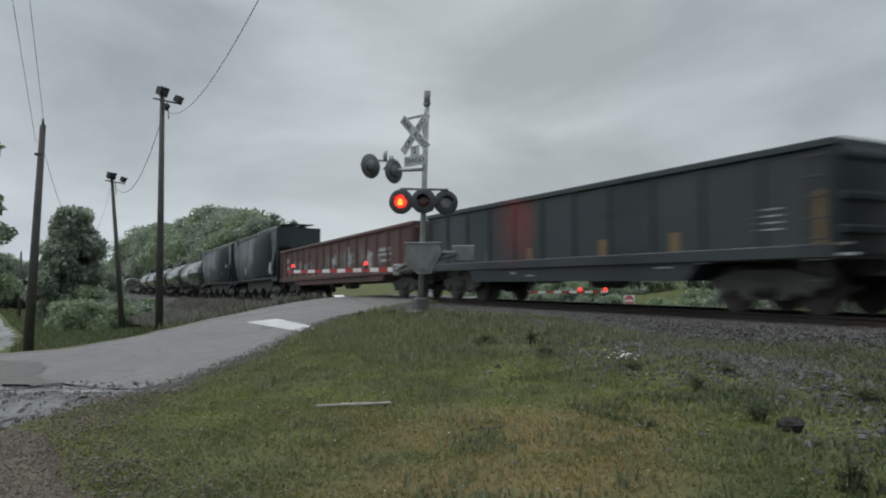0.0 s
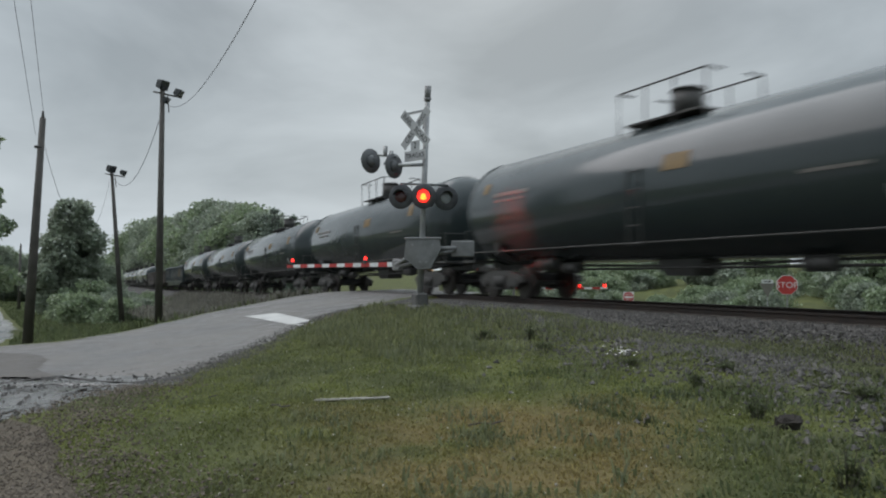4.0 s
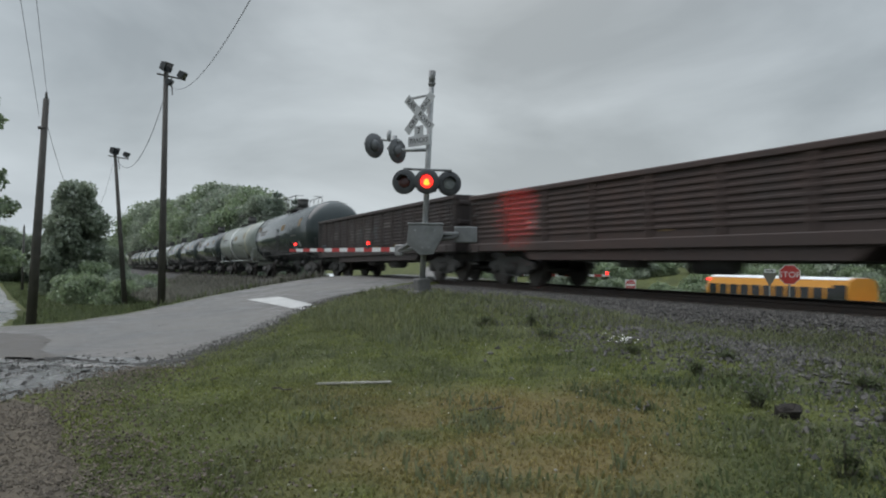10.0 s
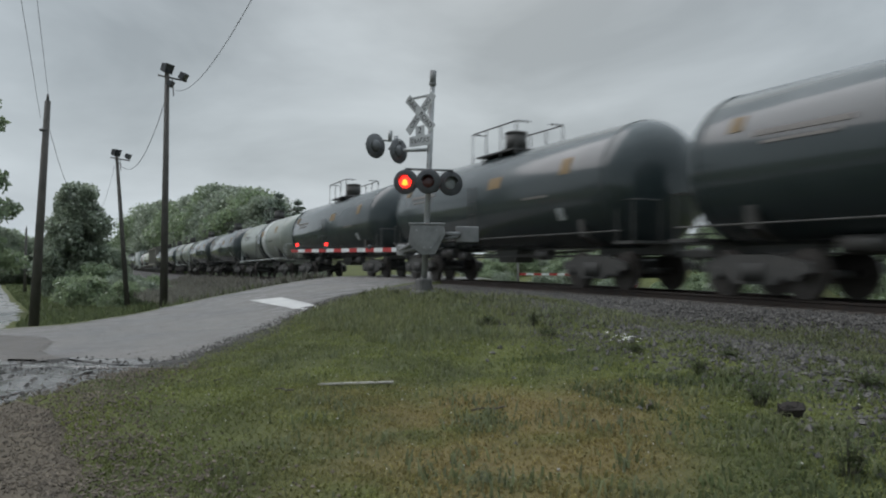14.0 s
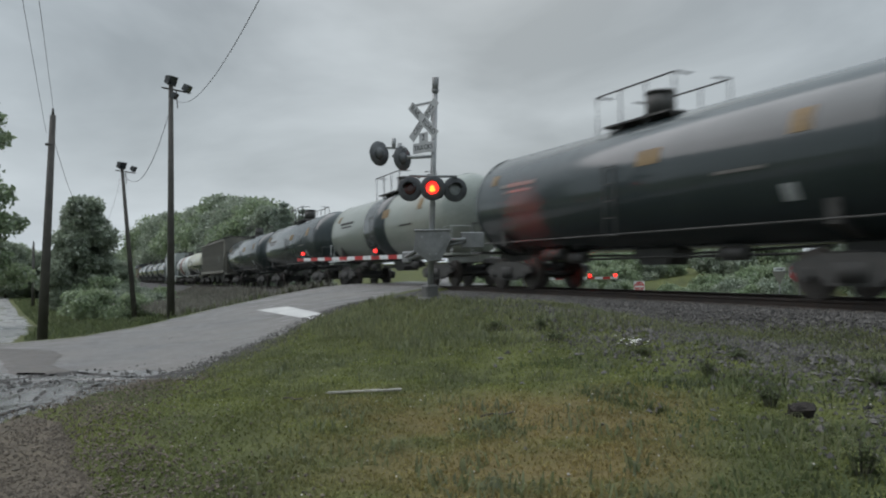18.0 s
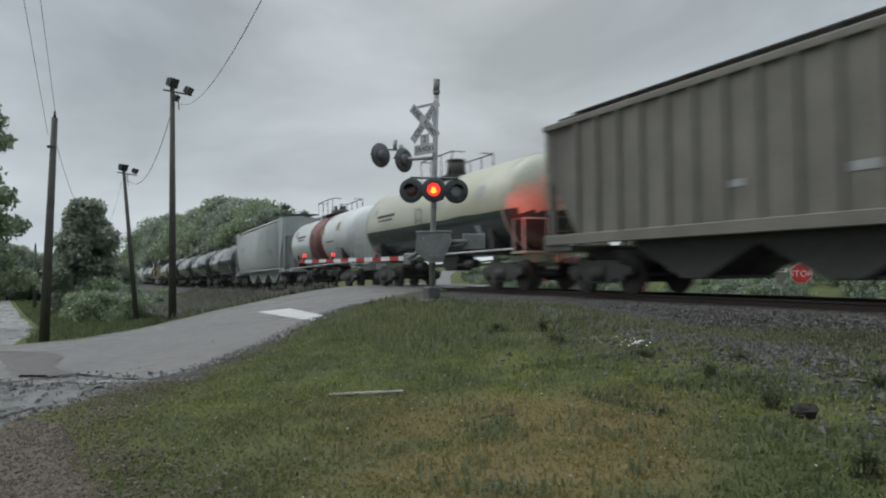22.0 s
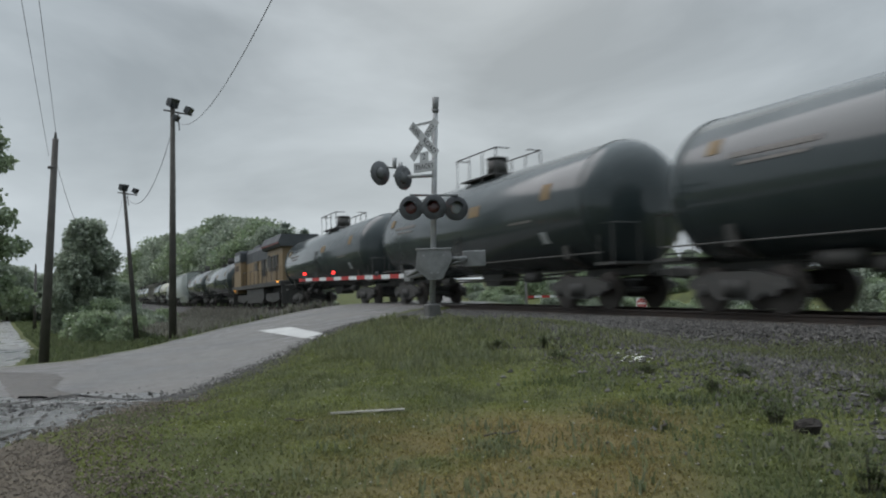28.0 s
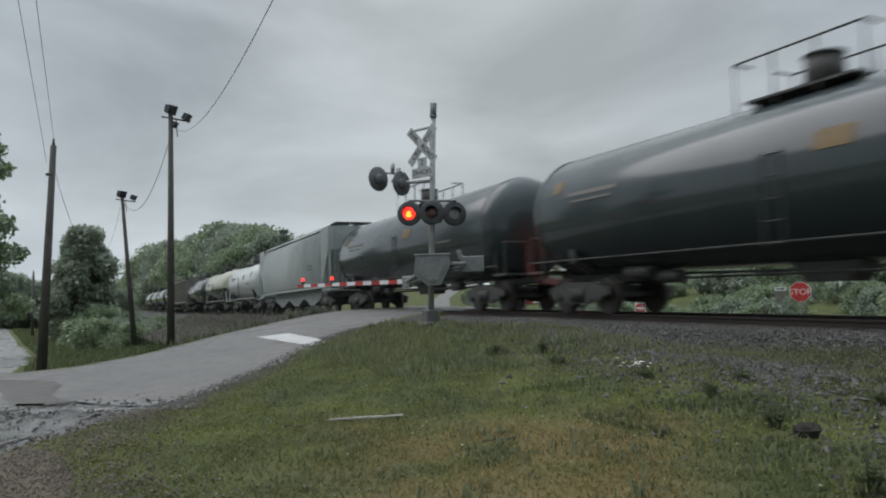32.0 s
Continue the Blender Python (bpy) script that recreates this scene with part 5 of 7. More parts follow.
    for s in (-1, 1):
        bm = BM()
        x0 = s * (h - 3.6)
        prism(bm, [(x0 - 2.2, 0.55), (x0 - 2.1, 1.0), (x0 + 2.1, 1.0), (x0 + 2.2, 0.55), (x0 + 1.2, 0.4), (x0 - 1.2, 0.4)], "y", -1.22, -1.06)
        prism(bm, [(x0 - 2.2, 0.55), (x0 - 2.1, 1.0), (x0 + 2.1, 1.0), (x0 + 2.2, 0.55), (x0 + 1.2, 0.4), (x0 - 1.2, 0.4)], "y", 1.06, 1.22)
        box(bm, x0, 0, 0.85, 3.0, 2.1, 0.3)
        t = part("truck", bm, M["steel"], car)
        for a in (-1.75, 0, 1.75):
            for y in (-1, 1):
                w = new("wheel", LOCO_WHEEL)
                w.parent, w.matrix_basis = t, pose(x0 + a, y * 0.76, 0.53, 0, 0, 0 if y < 0 else 180)
        coupler(car, s * h, s)
        bm = BM()
        prism(bm, [(-1.35, 0.25), (1.35, 0.25), (1.4, 1.62), (-1.4, 1.62)], "x", s * (h - 0.1) - 0.05, s * (h - 0.1) + 0.05)
        part("pilot", bm, M["steel"], car)
        for y in (-1.42, 1.42):
            bm = BM()
            pts = [(s * (h - 0.1), y), (s * (h - 1.2), y)]
            for x, yy in pts:
                rod(bm, (x, yy, deck), (x, yy, deck + 1.05), 0.022, seg=6)
            pipe(bm, [(pts[0][0], y, deck + 1.05), (pts[1][0], y, deck + 1.05)], 0.02)
            part("handrail", bm, M["yellow"], car)
    bm = BM()
    pipe(bm, [(-h + 5.4, -1.45, deck + 1.05), (h - 1.2, -1.45, deck + 1.05)], 0.02)
    for x in np.linspace(-h + 5.4, h - 1.2, 9):
        rod(bm, (x, -1.45, deck), (x, -1.45, deck + 1.05), 0.02, seg=6)
    part("side_handrail", bm, M["steel"], car)
    bm = BM()
    box(bm, h - 0.75, -1.5, 1.74, 0.22, 0.05, 0.07)
    box(bm, -h + 1.65, -1.5, 1.4, 0.18, 0.05, 0.06)
    part("marker_lamp", bm, M["amber"], car, "small lit amber marker")
    return car


# the cars in the order in which they pass: kind, where the rear coupling lies along the train in metres
TRAIN = [
    ("gondola_dark", -6.9), ("gondola_dark", -23.35), ("gondola_red", -44.4), ("hopper_dark", -60.0), ("hopper_green", -77.6), ("tank", -95.4),
    ("tank", -113.0), ("tank", -130.7), ("tank", -148.4), ("tank", -166.3), ("gondola_graffiti", -187.2), ("gondola_brown", -204.1),
    ("gondola_slat", -220.5), ("tank", -236.6), ("tank_beige", -251.8), ("tank_mid", -267.1), ("tank_mid", -282.4), ("tank_mid", -298.6), ("tank_banded", -314.7),
    ("tank_mid", -330.6), ("tank_mid", -346.6), ("tank_dark_band", -362.2), ("tank_mid", -377.9), ("tank_mid", -393.7), ("hopper_grey", -411.3),
    ("tank_cream", -426.2), ("tank_maroon", -440.2), ("hopper_pale", -458.9), ("tank_mid", -475.9), ("tank_mid", -492.5), ("tank_mid", -509.1),
    ("tank_big", -525.7), ("tank", -543.1), ("loco", -562.9), ("tank", -580.7), ("tank", -598.3), ("hopper_low", -616.9), ("tank_white", -631.5),
    ("tank_cream", -646.4), ("tank_mid", -662.2), ("hopper_grey", -679.8), ("tank", -697.5), ("tank", -715.2), ("tank_mid", -731.0), ("tank", -748.7)]


def scrawl(car, x0, x1, z, tall, seed, mats):
    """Spray-painted strokes along a car's near side: fat slanting bars and bowls that spell nothing."""
    rng = random.Random(seed)
    x, i = x0, 0
    while x < x1:
        wide = tall * rng.uniform(0.5, 0.85)
        bm = BM()
        for k in range(rng.randint(3, 5)):
            lean, h = rng.choice((-35, -12, 0, 8, 30, 78, 90)), tall * rng.uniform(0.45, 0.95)
            at = (x + wide * rng.uniform(0.1, 0.9), -1.452 - 0.002 * k, z + tall * rng.uniform(-0.2, 0.2))
            box(bm, *at, tall * rng.uniform(0.1, 0.2), 0.006, min(h, wide) if abs(lean) > 60 else h, Matrix.Rotation(radians(lean), 4, "Y"))
        part("graffiti_glyph", bm, M[mats[i % len(mats)]], car)
        x += wide * 1.08
        i += 1


def build(kind, L):
    if kind == "gondola_dark":
        return gondola(L, 2.95, "dark green ribbed gondola car with faded decals", "green", 12, marks=[(7.44, 1.67, 0.26, 0.9, "orange"), (4.12, 1.38, 0.24, 0.46, "orange"), (1.84, 1.36, 0.24, 0.46, "orange"), (-1.24, 1.31, 0.22, 0.44, "orange"), (-3.54, 1.3, 0.22, 0.42, "orange")]
                       + [(6.37, 1.52 + 0.12 * i, 0.55, 0.03, "mark") for i in range(4)] + [(4.84, 1.0, 0.36, 0.1, "mark"), (3.78, 0.9, 0.45, 0.04, "mark"), (7.5, 1.21, 0.8, 0.05, "greymark"), (7.6, 1.04, 0.8, 0.05, "mark"), (6.3, 1.05, 0.3, 0.04, "mark"), (-2.1, 0.86, 0.2, 0.07, "mark"), (-1.24, 0.78, 0.4, 0.04, "mark")], tub=0.62, deep=0.05)
    if kind == "gondola_red":
        marks = [(-8.4, 2.2, 0.6, 0.3, "mark"), (-8.4, 1.75, 0.8, 0.25, "mark"), (7.0, 2.0, 1.2, 0.14, "mark"), (7.0, 1.8, 1.4, 0.1, "mark"), (7.0, 1.55, 1.1, 0.1, "mark")]
        marks += [(x, 1.5, 0.5, 0.1, "orange") for x in (-8.0, -2.5, 2.6, 6.4)]
        car = gondola(L, 2.88, "rusty red ribbed gondola car with grey graffiti", "red", 17, marks=marks, tub=0.74, deep=0.07)
        scrawl(car, -7.2, -3.4, 1.75, 0.6, 5, ("greymark", "mark"))
        scrawl(car, -1.6, 6.2, 1.8, 1.05, 6, ("greymark", "greymark", "mark"))
        return car
    if kind == "gondola_graffiti":
        marks = [(6.0, 2.2, 2.2, 0.95, "orange"), (8.4, 2.2, 0.8, 0.6, "greymark")]
        marks += [(-8.3, 2.5, 0.5, 0.3, "greymark"), (-8.3, 2.05, 0.5, 0.3, "greymark"), (-7.2, 2.3, 0.5, 0.2, "orange"), (-5.6, 1.75, 0.7, 0.2, "tealmark"), (-4.2, 2.0, 0.5, 0.6, "tealmark"), (0.6, 1.42, 0.5, 0.12, "orange"), (3.4, 1.42, 0.5, 0.12, "orange")]
        car = gondola(L, 3.08, "black open-topped car covered in graffiti, slotted top rail", "green", 18, True, marks, tub=0.64, deep=0.07)
        scrawl(car, -3.4, 4.6, 2.05, 1.15, 7, ("greymark", "tealmark", "greymark"))
        scrawl(car, 7.2, 9.4, 2.1, 0.9, 8, ("tealmark", "mark"))
        return car
    if kind == "gondola_brown":
        return gondola(L, 2.72, "dark rusty brown gondola car with ribbed sides", "brown", 9, marks=[(-4.5, 1.7, 0.6, 0.3, "greymark"), (0.5, 1.4, 0.4, 0.1, "orange")], slats=8, deep=0.07, tub=0.74)
    if kind == "gondola_slat":
        car = gondola(L, 2.85, "dark brown gondola car with slatted sides and pale graffiti", "slatbrown", 15, marks=[(-5.2, 2.0, 0.9, 0.3, "greymark"), (1.6, 2.2, 0.7, 0.25, "greymark"), (-1.6, 1.34, 0.45, 0.14, "orange"), (0.4, 1.34, 0.45, 0.14, "orange"), (2.6, 1.36, 0.5, 0.14, "orange"), (6.0, 1.5, 0.5, 0.2, "orange")], slats=10, tub=0.74, deep=0.06)
        scrawl(car, -2.9, 0.3, 2.0, 0.8, 12, ("greymark", "greymark", "tealmark"))
        return car
    if kind == "hopper_dark":
        return hopper(L, 4.74, "tall dark covered hopper car with scalloped roof hatches", "green", 0, marks=[(5.75, 2.0, 0.5, 0.7, "mark"), (6.2, 2.0, 0.3, 0.9, "orange"), (-2.0, 2.0, 0.4, 0.4, "mark"), (-4.2, 2.6, 0.4, 0.6, "orange")], curved=True, notch=0.82)
    if kind == "hopper_green":
        return hopper(L, 4.74, "tall black covered hopper car with faded pale graffiti", "green", 0, marks=[(-6.4, 3.0, 0.9, 0.2, "mark"), (-6.4, 2.65, 0.9, 0.2, "mark"), (-3.6, 2.4, 2.6, 0.75, "tealmark"), (2.0, 2.5, 0.6, 0.12, "tealmark"), (4.2, 2.2, 0.4, 0.3, "greymark"), (6.4, 2.7, 0.8, 0.3, "greymark")], curved=True, notch=0.98)
    if kind == "hopper_grey":
        return hopper(L, 4.66, "weathered tan grey ribbed covered hopper car", "greyhop", 18, marks=[(-1.8, 2.2, 0.5, 0.14, "mark"), (0.8, 2.2, 0.5, 0.16, "mark"), (4.8, 2.6, 0.8, 0.5, "mark")])
    if kind == "hopper_pale":
        return hopper(L, 4.88, "pale grey smooth-sided covered hopper car", "palehop", 0, marks=[(-5.4, 3.2, 0.8, 0.07, "greymark"), (-5.4, 3.0, 0.6, 0.07, "greymark"), (5.2, 2.6, 1.0, 0.06, "greymark"), (5.2, 2.4, 0.8, 0.06, "greymark")], curved=True, roof="greyhop")
    if kind == "hopper_low":
        return hopper(L, 4.68, "pale grey round-sided covered hopper car with a dark roof walk", "palehop", 0, marks=[(5.2, 2.6, 1.0, 0.06, "greymark"), (5.2, 2.4, 0.8, 0.06, "greymark")], curved=True, roof="steel", notch=0.82)
    if kind == "tank_big":
        return tank_car(L, "large glossy black tank car with orange decals", R=1.66, zc=2.66)
    if kind == "tank_beige":
        return tank_car(L, "pale grey green tank car with a white and a tan band", "beige", bands=[(-0.75, 0.9, "white"), (L / 2 - 2.4, 0.5, "cream")], plain_rail=True, R=1.58, zc=2.62, inset=2.6)
    if kind == "tank_banded":
        return tank_car(L, "pale grey green tank car with black and white bands", "beige", bands=[(0.4, 1.3, "black"), (1.75, 0.9, "white")], plain_rail=True, R=1.5, zc=2.57)
    if kind == "tank_dark_band":
        return tank_car(L, "pale grey green tank car with a wide black band", "beige", bands=[(-0.1, 2.6, "black")], plain_rail=True, R=1.5, zc=2.57)
    if kind == "tank_cream":
        return tank_car(L, "cream tank car with a black lower half", "cream", R=1.52, zc=2.64, split="black", plain_rail=True, marks="mark")
    if kind == "tank_maroon":
        return tank_car(L, "off-white tank car with a wide maroon band", "white", bands=[(0.0, 2.6, "maroon")], plain_rail=True, R=1.46, zc=2.6, housing="valves")
    if kind == "tank_white":
        return tank_car(L, "plain off-white tank car with pipe rails", "white", plain_rail=True, R=1.48, zc=2.57)
    if kind == "loco":
        return locomotive(L)
    if kind == "tank_mid":
        return tank_car(L, "black tank car with orange warning decals", R=1.57, zc=2.57)
    return tank_car(L, "long black tank car with orange warning decals", R=1.62, zc=2.61)


def train():
    """Every car, with the place of its middle along the train."""
    made, cars = {}, []
    front = 10.2
    for kind, rear in TRAIN:
        L, mid = front - rear, (front + rear) / 2
        key = (kind, round(L * 2) / 2)
        if key in made:
            car = copy_thing(made[key], pose(mid, 0, 0))
        else:
            car = made[key] = build(kind, key[1])
        cars.append((car, mid))
        front = rear
    return cars


CARS = train()


def run(t):
    """Metres that the train has gone at t seconds."""
    return 18.785 * t - 0.08398 * t * t / 2 + 0.000908 * t ** 3 / 6


# ---- crossing signal ----
def turned(h):
    """A frame whose +x faces heading h in degrees."""
    return Matrix.Rotation(radians(h), 4, "Z")


def flash_unit(parent, at, heading, lit, front=True):
    """A round black background with hood and lens, facing heading; returns the glowing roundel or None."""
    m = Matrix.Translation(at) @ turned(heading)
    bm = BM()
    lathe(bm, [(-0.022, 0.02), (-0.022, 0.305), (-0.004, 0.31), (0.012, 0.3), (0.002, 0.17), (0.001, 0.02)], 28)
    ob = part("background", bm, M["lampblack" if abs(heading) < 90 else "lampback"], parent)
    ob.matrix_basis = m
    bm = BM()
    deep = 0.2 if abs(heading) < 90 else 0.07
    lathe(bm, [(-deep - 0.05, 0.03), (-deep - 0.05, 0.06), (-deep, 0.12), (-0.02, 0.16), (-0.015, 0.1)], 20)
    part("lamp_housing", bm, M["lampblack" if abs(heading) < 90 else "lampback"], ob)
    bm = BM()
    n, rows = 14, []
    for i in range(n + 1):
        a = radians(12 + 156 * i / n)
        rows.append([bm.verts.new((x, r * math.cos(a), r * math.sin(a))) for x, r in ((0.0, 0.158), (0.2, 0.156), (0.2, 0.164), (0.0, 0.166))])
    for p, q in zip(rows, rows[1:]):
        for k in range(4):
            bm.faces.new((p[k], p[(k + 1) % 4], q[(k + 1) % 4], q[k]))
    bm.faces.new(rows[0])
    bm.faces.new(list(reversed(rows[-1])))
    part("visor", bm, M["lampblack"], ob)
    bm = BM()
    lathe(bm, [(0.005, 0.15), (0.02, 0.14), (0.032, 0.1), (0.038, 0.04)], 24)
    part("lens", bm, M["lens" if front else "clear"], ob)
    if not lit:
        return None
    bm = BM()
    lathe(bm, [(0.0, 0.155), (0.02, 0.15), (0.038, 0.1), (0.044, 0.06)], 24)
    for f in bm.faces:
        c = f.calc_center_median()
        f.material_index = 1 if math.hypot(c.y, c.z + 0.01) < 0.075 else 0
    r = part("lit_roundel", bm, [M["lit"], M["core"]], ob, "glowing red lamp roundel")
    r.matrix_basis = pose(-0.1, 0, 0)
    return r


def crossing_signal():
    sig = tagged(new("crossing_signal"), "galvanised crossing signal mast with crossbuck, black lamps and lowered gate", "crossing signal")
    x0, y0, z0 = -16.2, -4.82, -0.12
    sig.matrix_basis = pose(x0, y0, z0)
    tip = (0.25, 0.11, 5.5)

    def up(z):
        return (tip[0] * z / tip[2], tip[1] * z / tip[2], z)
    bm = BM()
    rod(bm, up(0.3), up(5.1), 0.075, 0.065, seg=16)
    part("mast", bm, M["galv"], sig)
    bm = BM()
    rod(bm, up(5.05), up(5.22), 0.045, seg=10)
    rod(bm, up(5.18), up(5.5), 0.075, 0.085, seg=14)
    rod(bm, up(5.12), up(5.2), 0.07, 0.1, seg=14)
    part("finial_cap", bm, M["alu"], sig, "grey cap on the mast")
    bm = BM()
    box(bm, 0, 0, 0.16, 0.34, 0.34, 0.4, chamfer=0.04)
    box(bm, 0, 0, -0.06, 0.6, 0.6, 0.24, chamfer=0.05)
    part("base", bm, M["castgrey"], sig, "weathered base and junction casting")
    # crossbuck
    face = -67
    cz = 4.45
    c = Vector(up(cz)) + turned(face) @ Vector((0.18, -0.2, 0))
    frame_m = Matrix.Translation(c) @ turned(face)
    words = {-45: "RAIL   ROAD", 45: "CROSSING"}
    for k, (ang, word) in enumerate(words.items()):
        bm = BM()
        box(bm, 0, 0, 0, 0.012, 1.22, 0.229, chamfer=0.004)
        bl = part("crossbuck_blade", bm, M["signold"], sig, "white blade with black letters")
        bl.matrix_basis = frame_m @ pose(0.016 * (1 - k), 0, 0) @ Matrix.Rotation(radians(ang), 4, "X")
        bm = letters(word, 0.19, 0.002)
        tx = part("lettering", bm, M["ink"], bl)
        tx.matrix_basis = pose(0.009, 0, 0, 90, 0, 90)
    bm = BM()
    for z in (cz - 0.02, cz + 0.42):
        box(bm, 0, 0, z - cz, 0.05, 0.62 if z > cz else 0.2, 0.05)
    for y in (-0.3, 0.3):
        rod(bm, (-0.12, y * 0.3, 0), (0, y, 0.42), 0.015, seg=6)
    b = part("bracket", bm, M["galv"], sig)
    b.matrix_basis = frame_m @ pose(-0.05, 0, 0)
    bm = BM()
    box(bm, 0, 0, 0, 0.012, 0.72, 0.26, chamfer=0.004)
    box(bm, 0, 0, 0.25, 0.012, 0.3, 0.25, chamfer=0.004)
    pl = part("track_count_sign", bm, M["signold"], sig, "white sign with black letters")
    pl.matrix_basis = Matrix.Translation(Vector(up(3.77)) + turned(face) @ Vector((0.18, -0.18, 0))) @ turned(face)
    for text, z, s in (("TRACKS", 0, 0.17), ("2", 0.25, 0.22)):
        tx = part("lettering", letters(text, s, 0.002), M["ink"], pl)
        tx.matrix_basis = pose(0.009, 0, z, 90, 0, 90)
    # lamps on the mast
    R = Vector((0.4466, 0.8947, 0))
    z = 2.74
    lamps = {}
    bm = BM()
    a, b2 = Vector(up(z + 0.33)) - R * 0.6, Vector(up(z + 0.3)) + R * 0.6
    rod(bm, a, b2, 0.03, seg=8)
    rod(bm, Vector(up(z)) - R * 0.5, Vector(up(z)) + R * 0.52, 0.035, seg=8)
    part("lamp_arm", bm, M["alu"], sig)
    lamps["one"] = flash_unit(sig, Vector(up(z + 0.0)) - R * 0.56 + Vector((0.1, -0.05, 0)), -38, True)
    lamps["two"] = flash_unit(sig, Vector(up(z + 0.0)) + Vector((0.2, -0.1, 0)), -32, True)
    flash_unit(sig, Vector(up(z - 0.02)) + R * 0.55, -15, False, False)
    # hooded rear lamp that shines on the passing cars
    m = Matrix.Translation(Vector(up(z - 0.45)) + Vector((-0.45, 0.25, 0.45)) - R * 0.09) @ turned(100) @ Matrix.Rotation(radians(8), 4, "Y")
    bm = BM()
    lathe(bm, [(-0.32, 0.02), (-0.32, 0.12), (-0.3, 0.13), (0.34, 0.13), (0.34, 0.12), (-0.11, 0.115), (-0.115, 0.02)], 24)
    hood = part("rear_hood", bm, M["lampblack"], sig)
    hood.matrix_basis = m
    lamps["rear"] = part("rear_lamp", rod(BM(), (-0.1, 0, 0), (-0.08, 0, 0), 0.06, seg=18), M["beam"], hood, "glowing red rear lamp")
    # side lamps for the lane, on an arm
    z = 3.55
    bm = BM()
    rod(bm, up(z), Vector(up(z - 0.02)) - R * 0.85, 0.045, seg=10)
    rod(bm, Vector(up(z + 0.24)) - R * 1.2, Vector(up(z + 0.2)) - R * 0.72, 0.03, seg=8)
    rod(bm, Vector(up(z - 0.05)) - R * 0.85, Vector(up(z + 0.34)) - R * 0.85, 0.055, seg=10)
    rod(bm, Vector(up(z + 0.2)) - R * 1.0, Vector(up(z + 0.46)) - R * 1.0, 0.05, 0.06, seg=10)
    part("side_lamp_arm", bm, M["galv"], sig)
    flash_unit(sig, Vector(up(z + 0.09)) - R * 1.36, 200, False)
    flash_unit(sig, Vector(up(z - 0.04)) - R * 0.78, 204, False)
    # gate machine and counterweights
    bm = prism(BM(), [(-0.4, 0.34), (0.42, 0.34), (0.46, 0.12), (0.2, -0.38), (-0.12, -0.4), (-0.45, -0.12)], "x", -0.24, 0.24)
    g = part("gate_machine", bm, M["alu"], sig, "grey six-sided gate machine housing")
    g.matrix_basis = Matrix.Translation(Vector(up(1.34)) + Vector((0.1, -0.02, 0))) @ turned(-27)
    part("cover_plate", prism(BM(), [(-0.3, 0.26), (0.32, 0.26), (0.34, 0.1), (0.14, -0.28), (-0.08, -0.3), (-0.33, -0.08)], "x", 0.24, 0.265), M["alu"], g)
    part("machine_lid", box(BM(), 0.0, 0.01, 0.36, 0.52, 0.9, 0.05, chamfer=0.015), M["alu"], g)
    for y, z in ((-0.24, 0.2), (0.24, 0.2), (0.1, -0.22), (-0.06, -0.22)):
        part("bolt", rod(BM(), (0.26, y, z), (0.285, y, z), 0.025, seg=6), M["galv"], g)
    bm = BM()
    box(bm, 0, 0, 0, 0.14, 0.58, 0.4, chamfer=0.02)
    box(bm, -0.12, 0.02, 0, 0.1, 0.5, 0.34, chamfer=0.02)
    w = part("counterweight", bm, M["alu"], sig, "flat grey counterweight plates")
    w.matrix_basis = Matrix.Translation(Vector(up(1.46)) + R * 1.02 + Vector((-0.1, 0.05, 0))) @ turned(-27)
    gate_dir = Vector((-0.945, -0.326, 0))
    bm = BM()
    rod(bm, Vector(up(1.46)) + R * 0.35, Vector(up(1.46)) + R * 0.85, 0.06, seg=8)
    rod(bm, Vector(up(1.3)) + R * 0.3, Vector(up(1.42)) + R * 0.8, 0.05, seg=8)
    part("counterweight_arm", bm, M["alu"], sig)
    bm = BM()
    rod(bm, Vector(up(1.25)) - R * 0.3, Vector(up(1.05)) + gate_dir * 0.95, 0.06, seg=8)
    rod(bm, Vector(up(1.1)) - R * 0.2, Vector(up(1.02)) + gate_dir * 0.95, 0.05, seg=8)
    part("arm_bracket", bm, M["alu"], sig)
    part("arm_shoe", box(BM(), 0, 0, 0, 0.3, 0.12, 0.3, chamfer=0.03), M["alu"], sig).matrix_basis = Matrix.Translation(Vector(up(1.06)) + gate_dir * 0.9) @ turned(19)
    # arm in red and white lengths
    start, L = Vector(up(1.08)) + gate_dir * 0.9, 5.0
    k = 14
    arm_m = gate_dir.to_track_quat("X", "Z").to_matrix().to_4x4()
    bm = BM()
    box(bm, L / 2, 0, 0, L, 0.03, 0.06)
    arm = part("gate_arm", bm, M["alu"], sig, "red and white striped crossing gate arm, lowered")
    arm.matrix_basis = Matrix.Translation(start) @ arm_m
    for i in range(k):
        bm = BM()
        box(bm, L * (i + 0.5) / k, 0, 0, L / k, 0.045, 0.115 - 0.002 * i)
        part("stripe", bm, M["signwhite" if i % 2 == 0 else "signred"], arm)
    lit = {}
    for name, d in (("tip", 4.72), ("mid", 3.25), ("near", 1.27)):
        bm = BM()
        rod(bm, (d, 0, 0.05), (d, 0, 0.14), 0.055, seg=10)
        rod(bm, (d, 0, 0.03), (d, 0, 0.06), 0.07, 0.06, seg=10)
        part("arm_lamp", bm, M["lampblack"], arm)
        bm = BM()
        rod(bm, (0, 0, -0.04), (0, 0, 0.04), 0.05, 0.04, seg=12)
        o = part("arm_lamp_glow", bm, M["lit"], arm, "glowing red arm lamp")
        o.matrix_basis = pose(d, 0, 0.18)
        lit[name] = (o, d)
    return lamps, lit


LAMPS, ARM_LAMPS = crossing_signal()


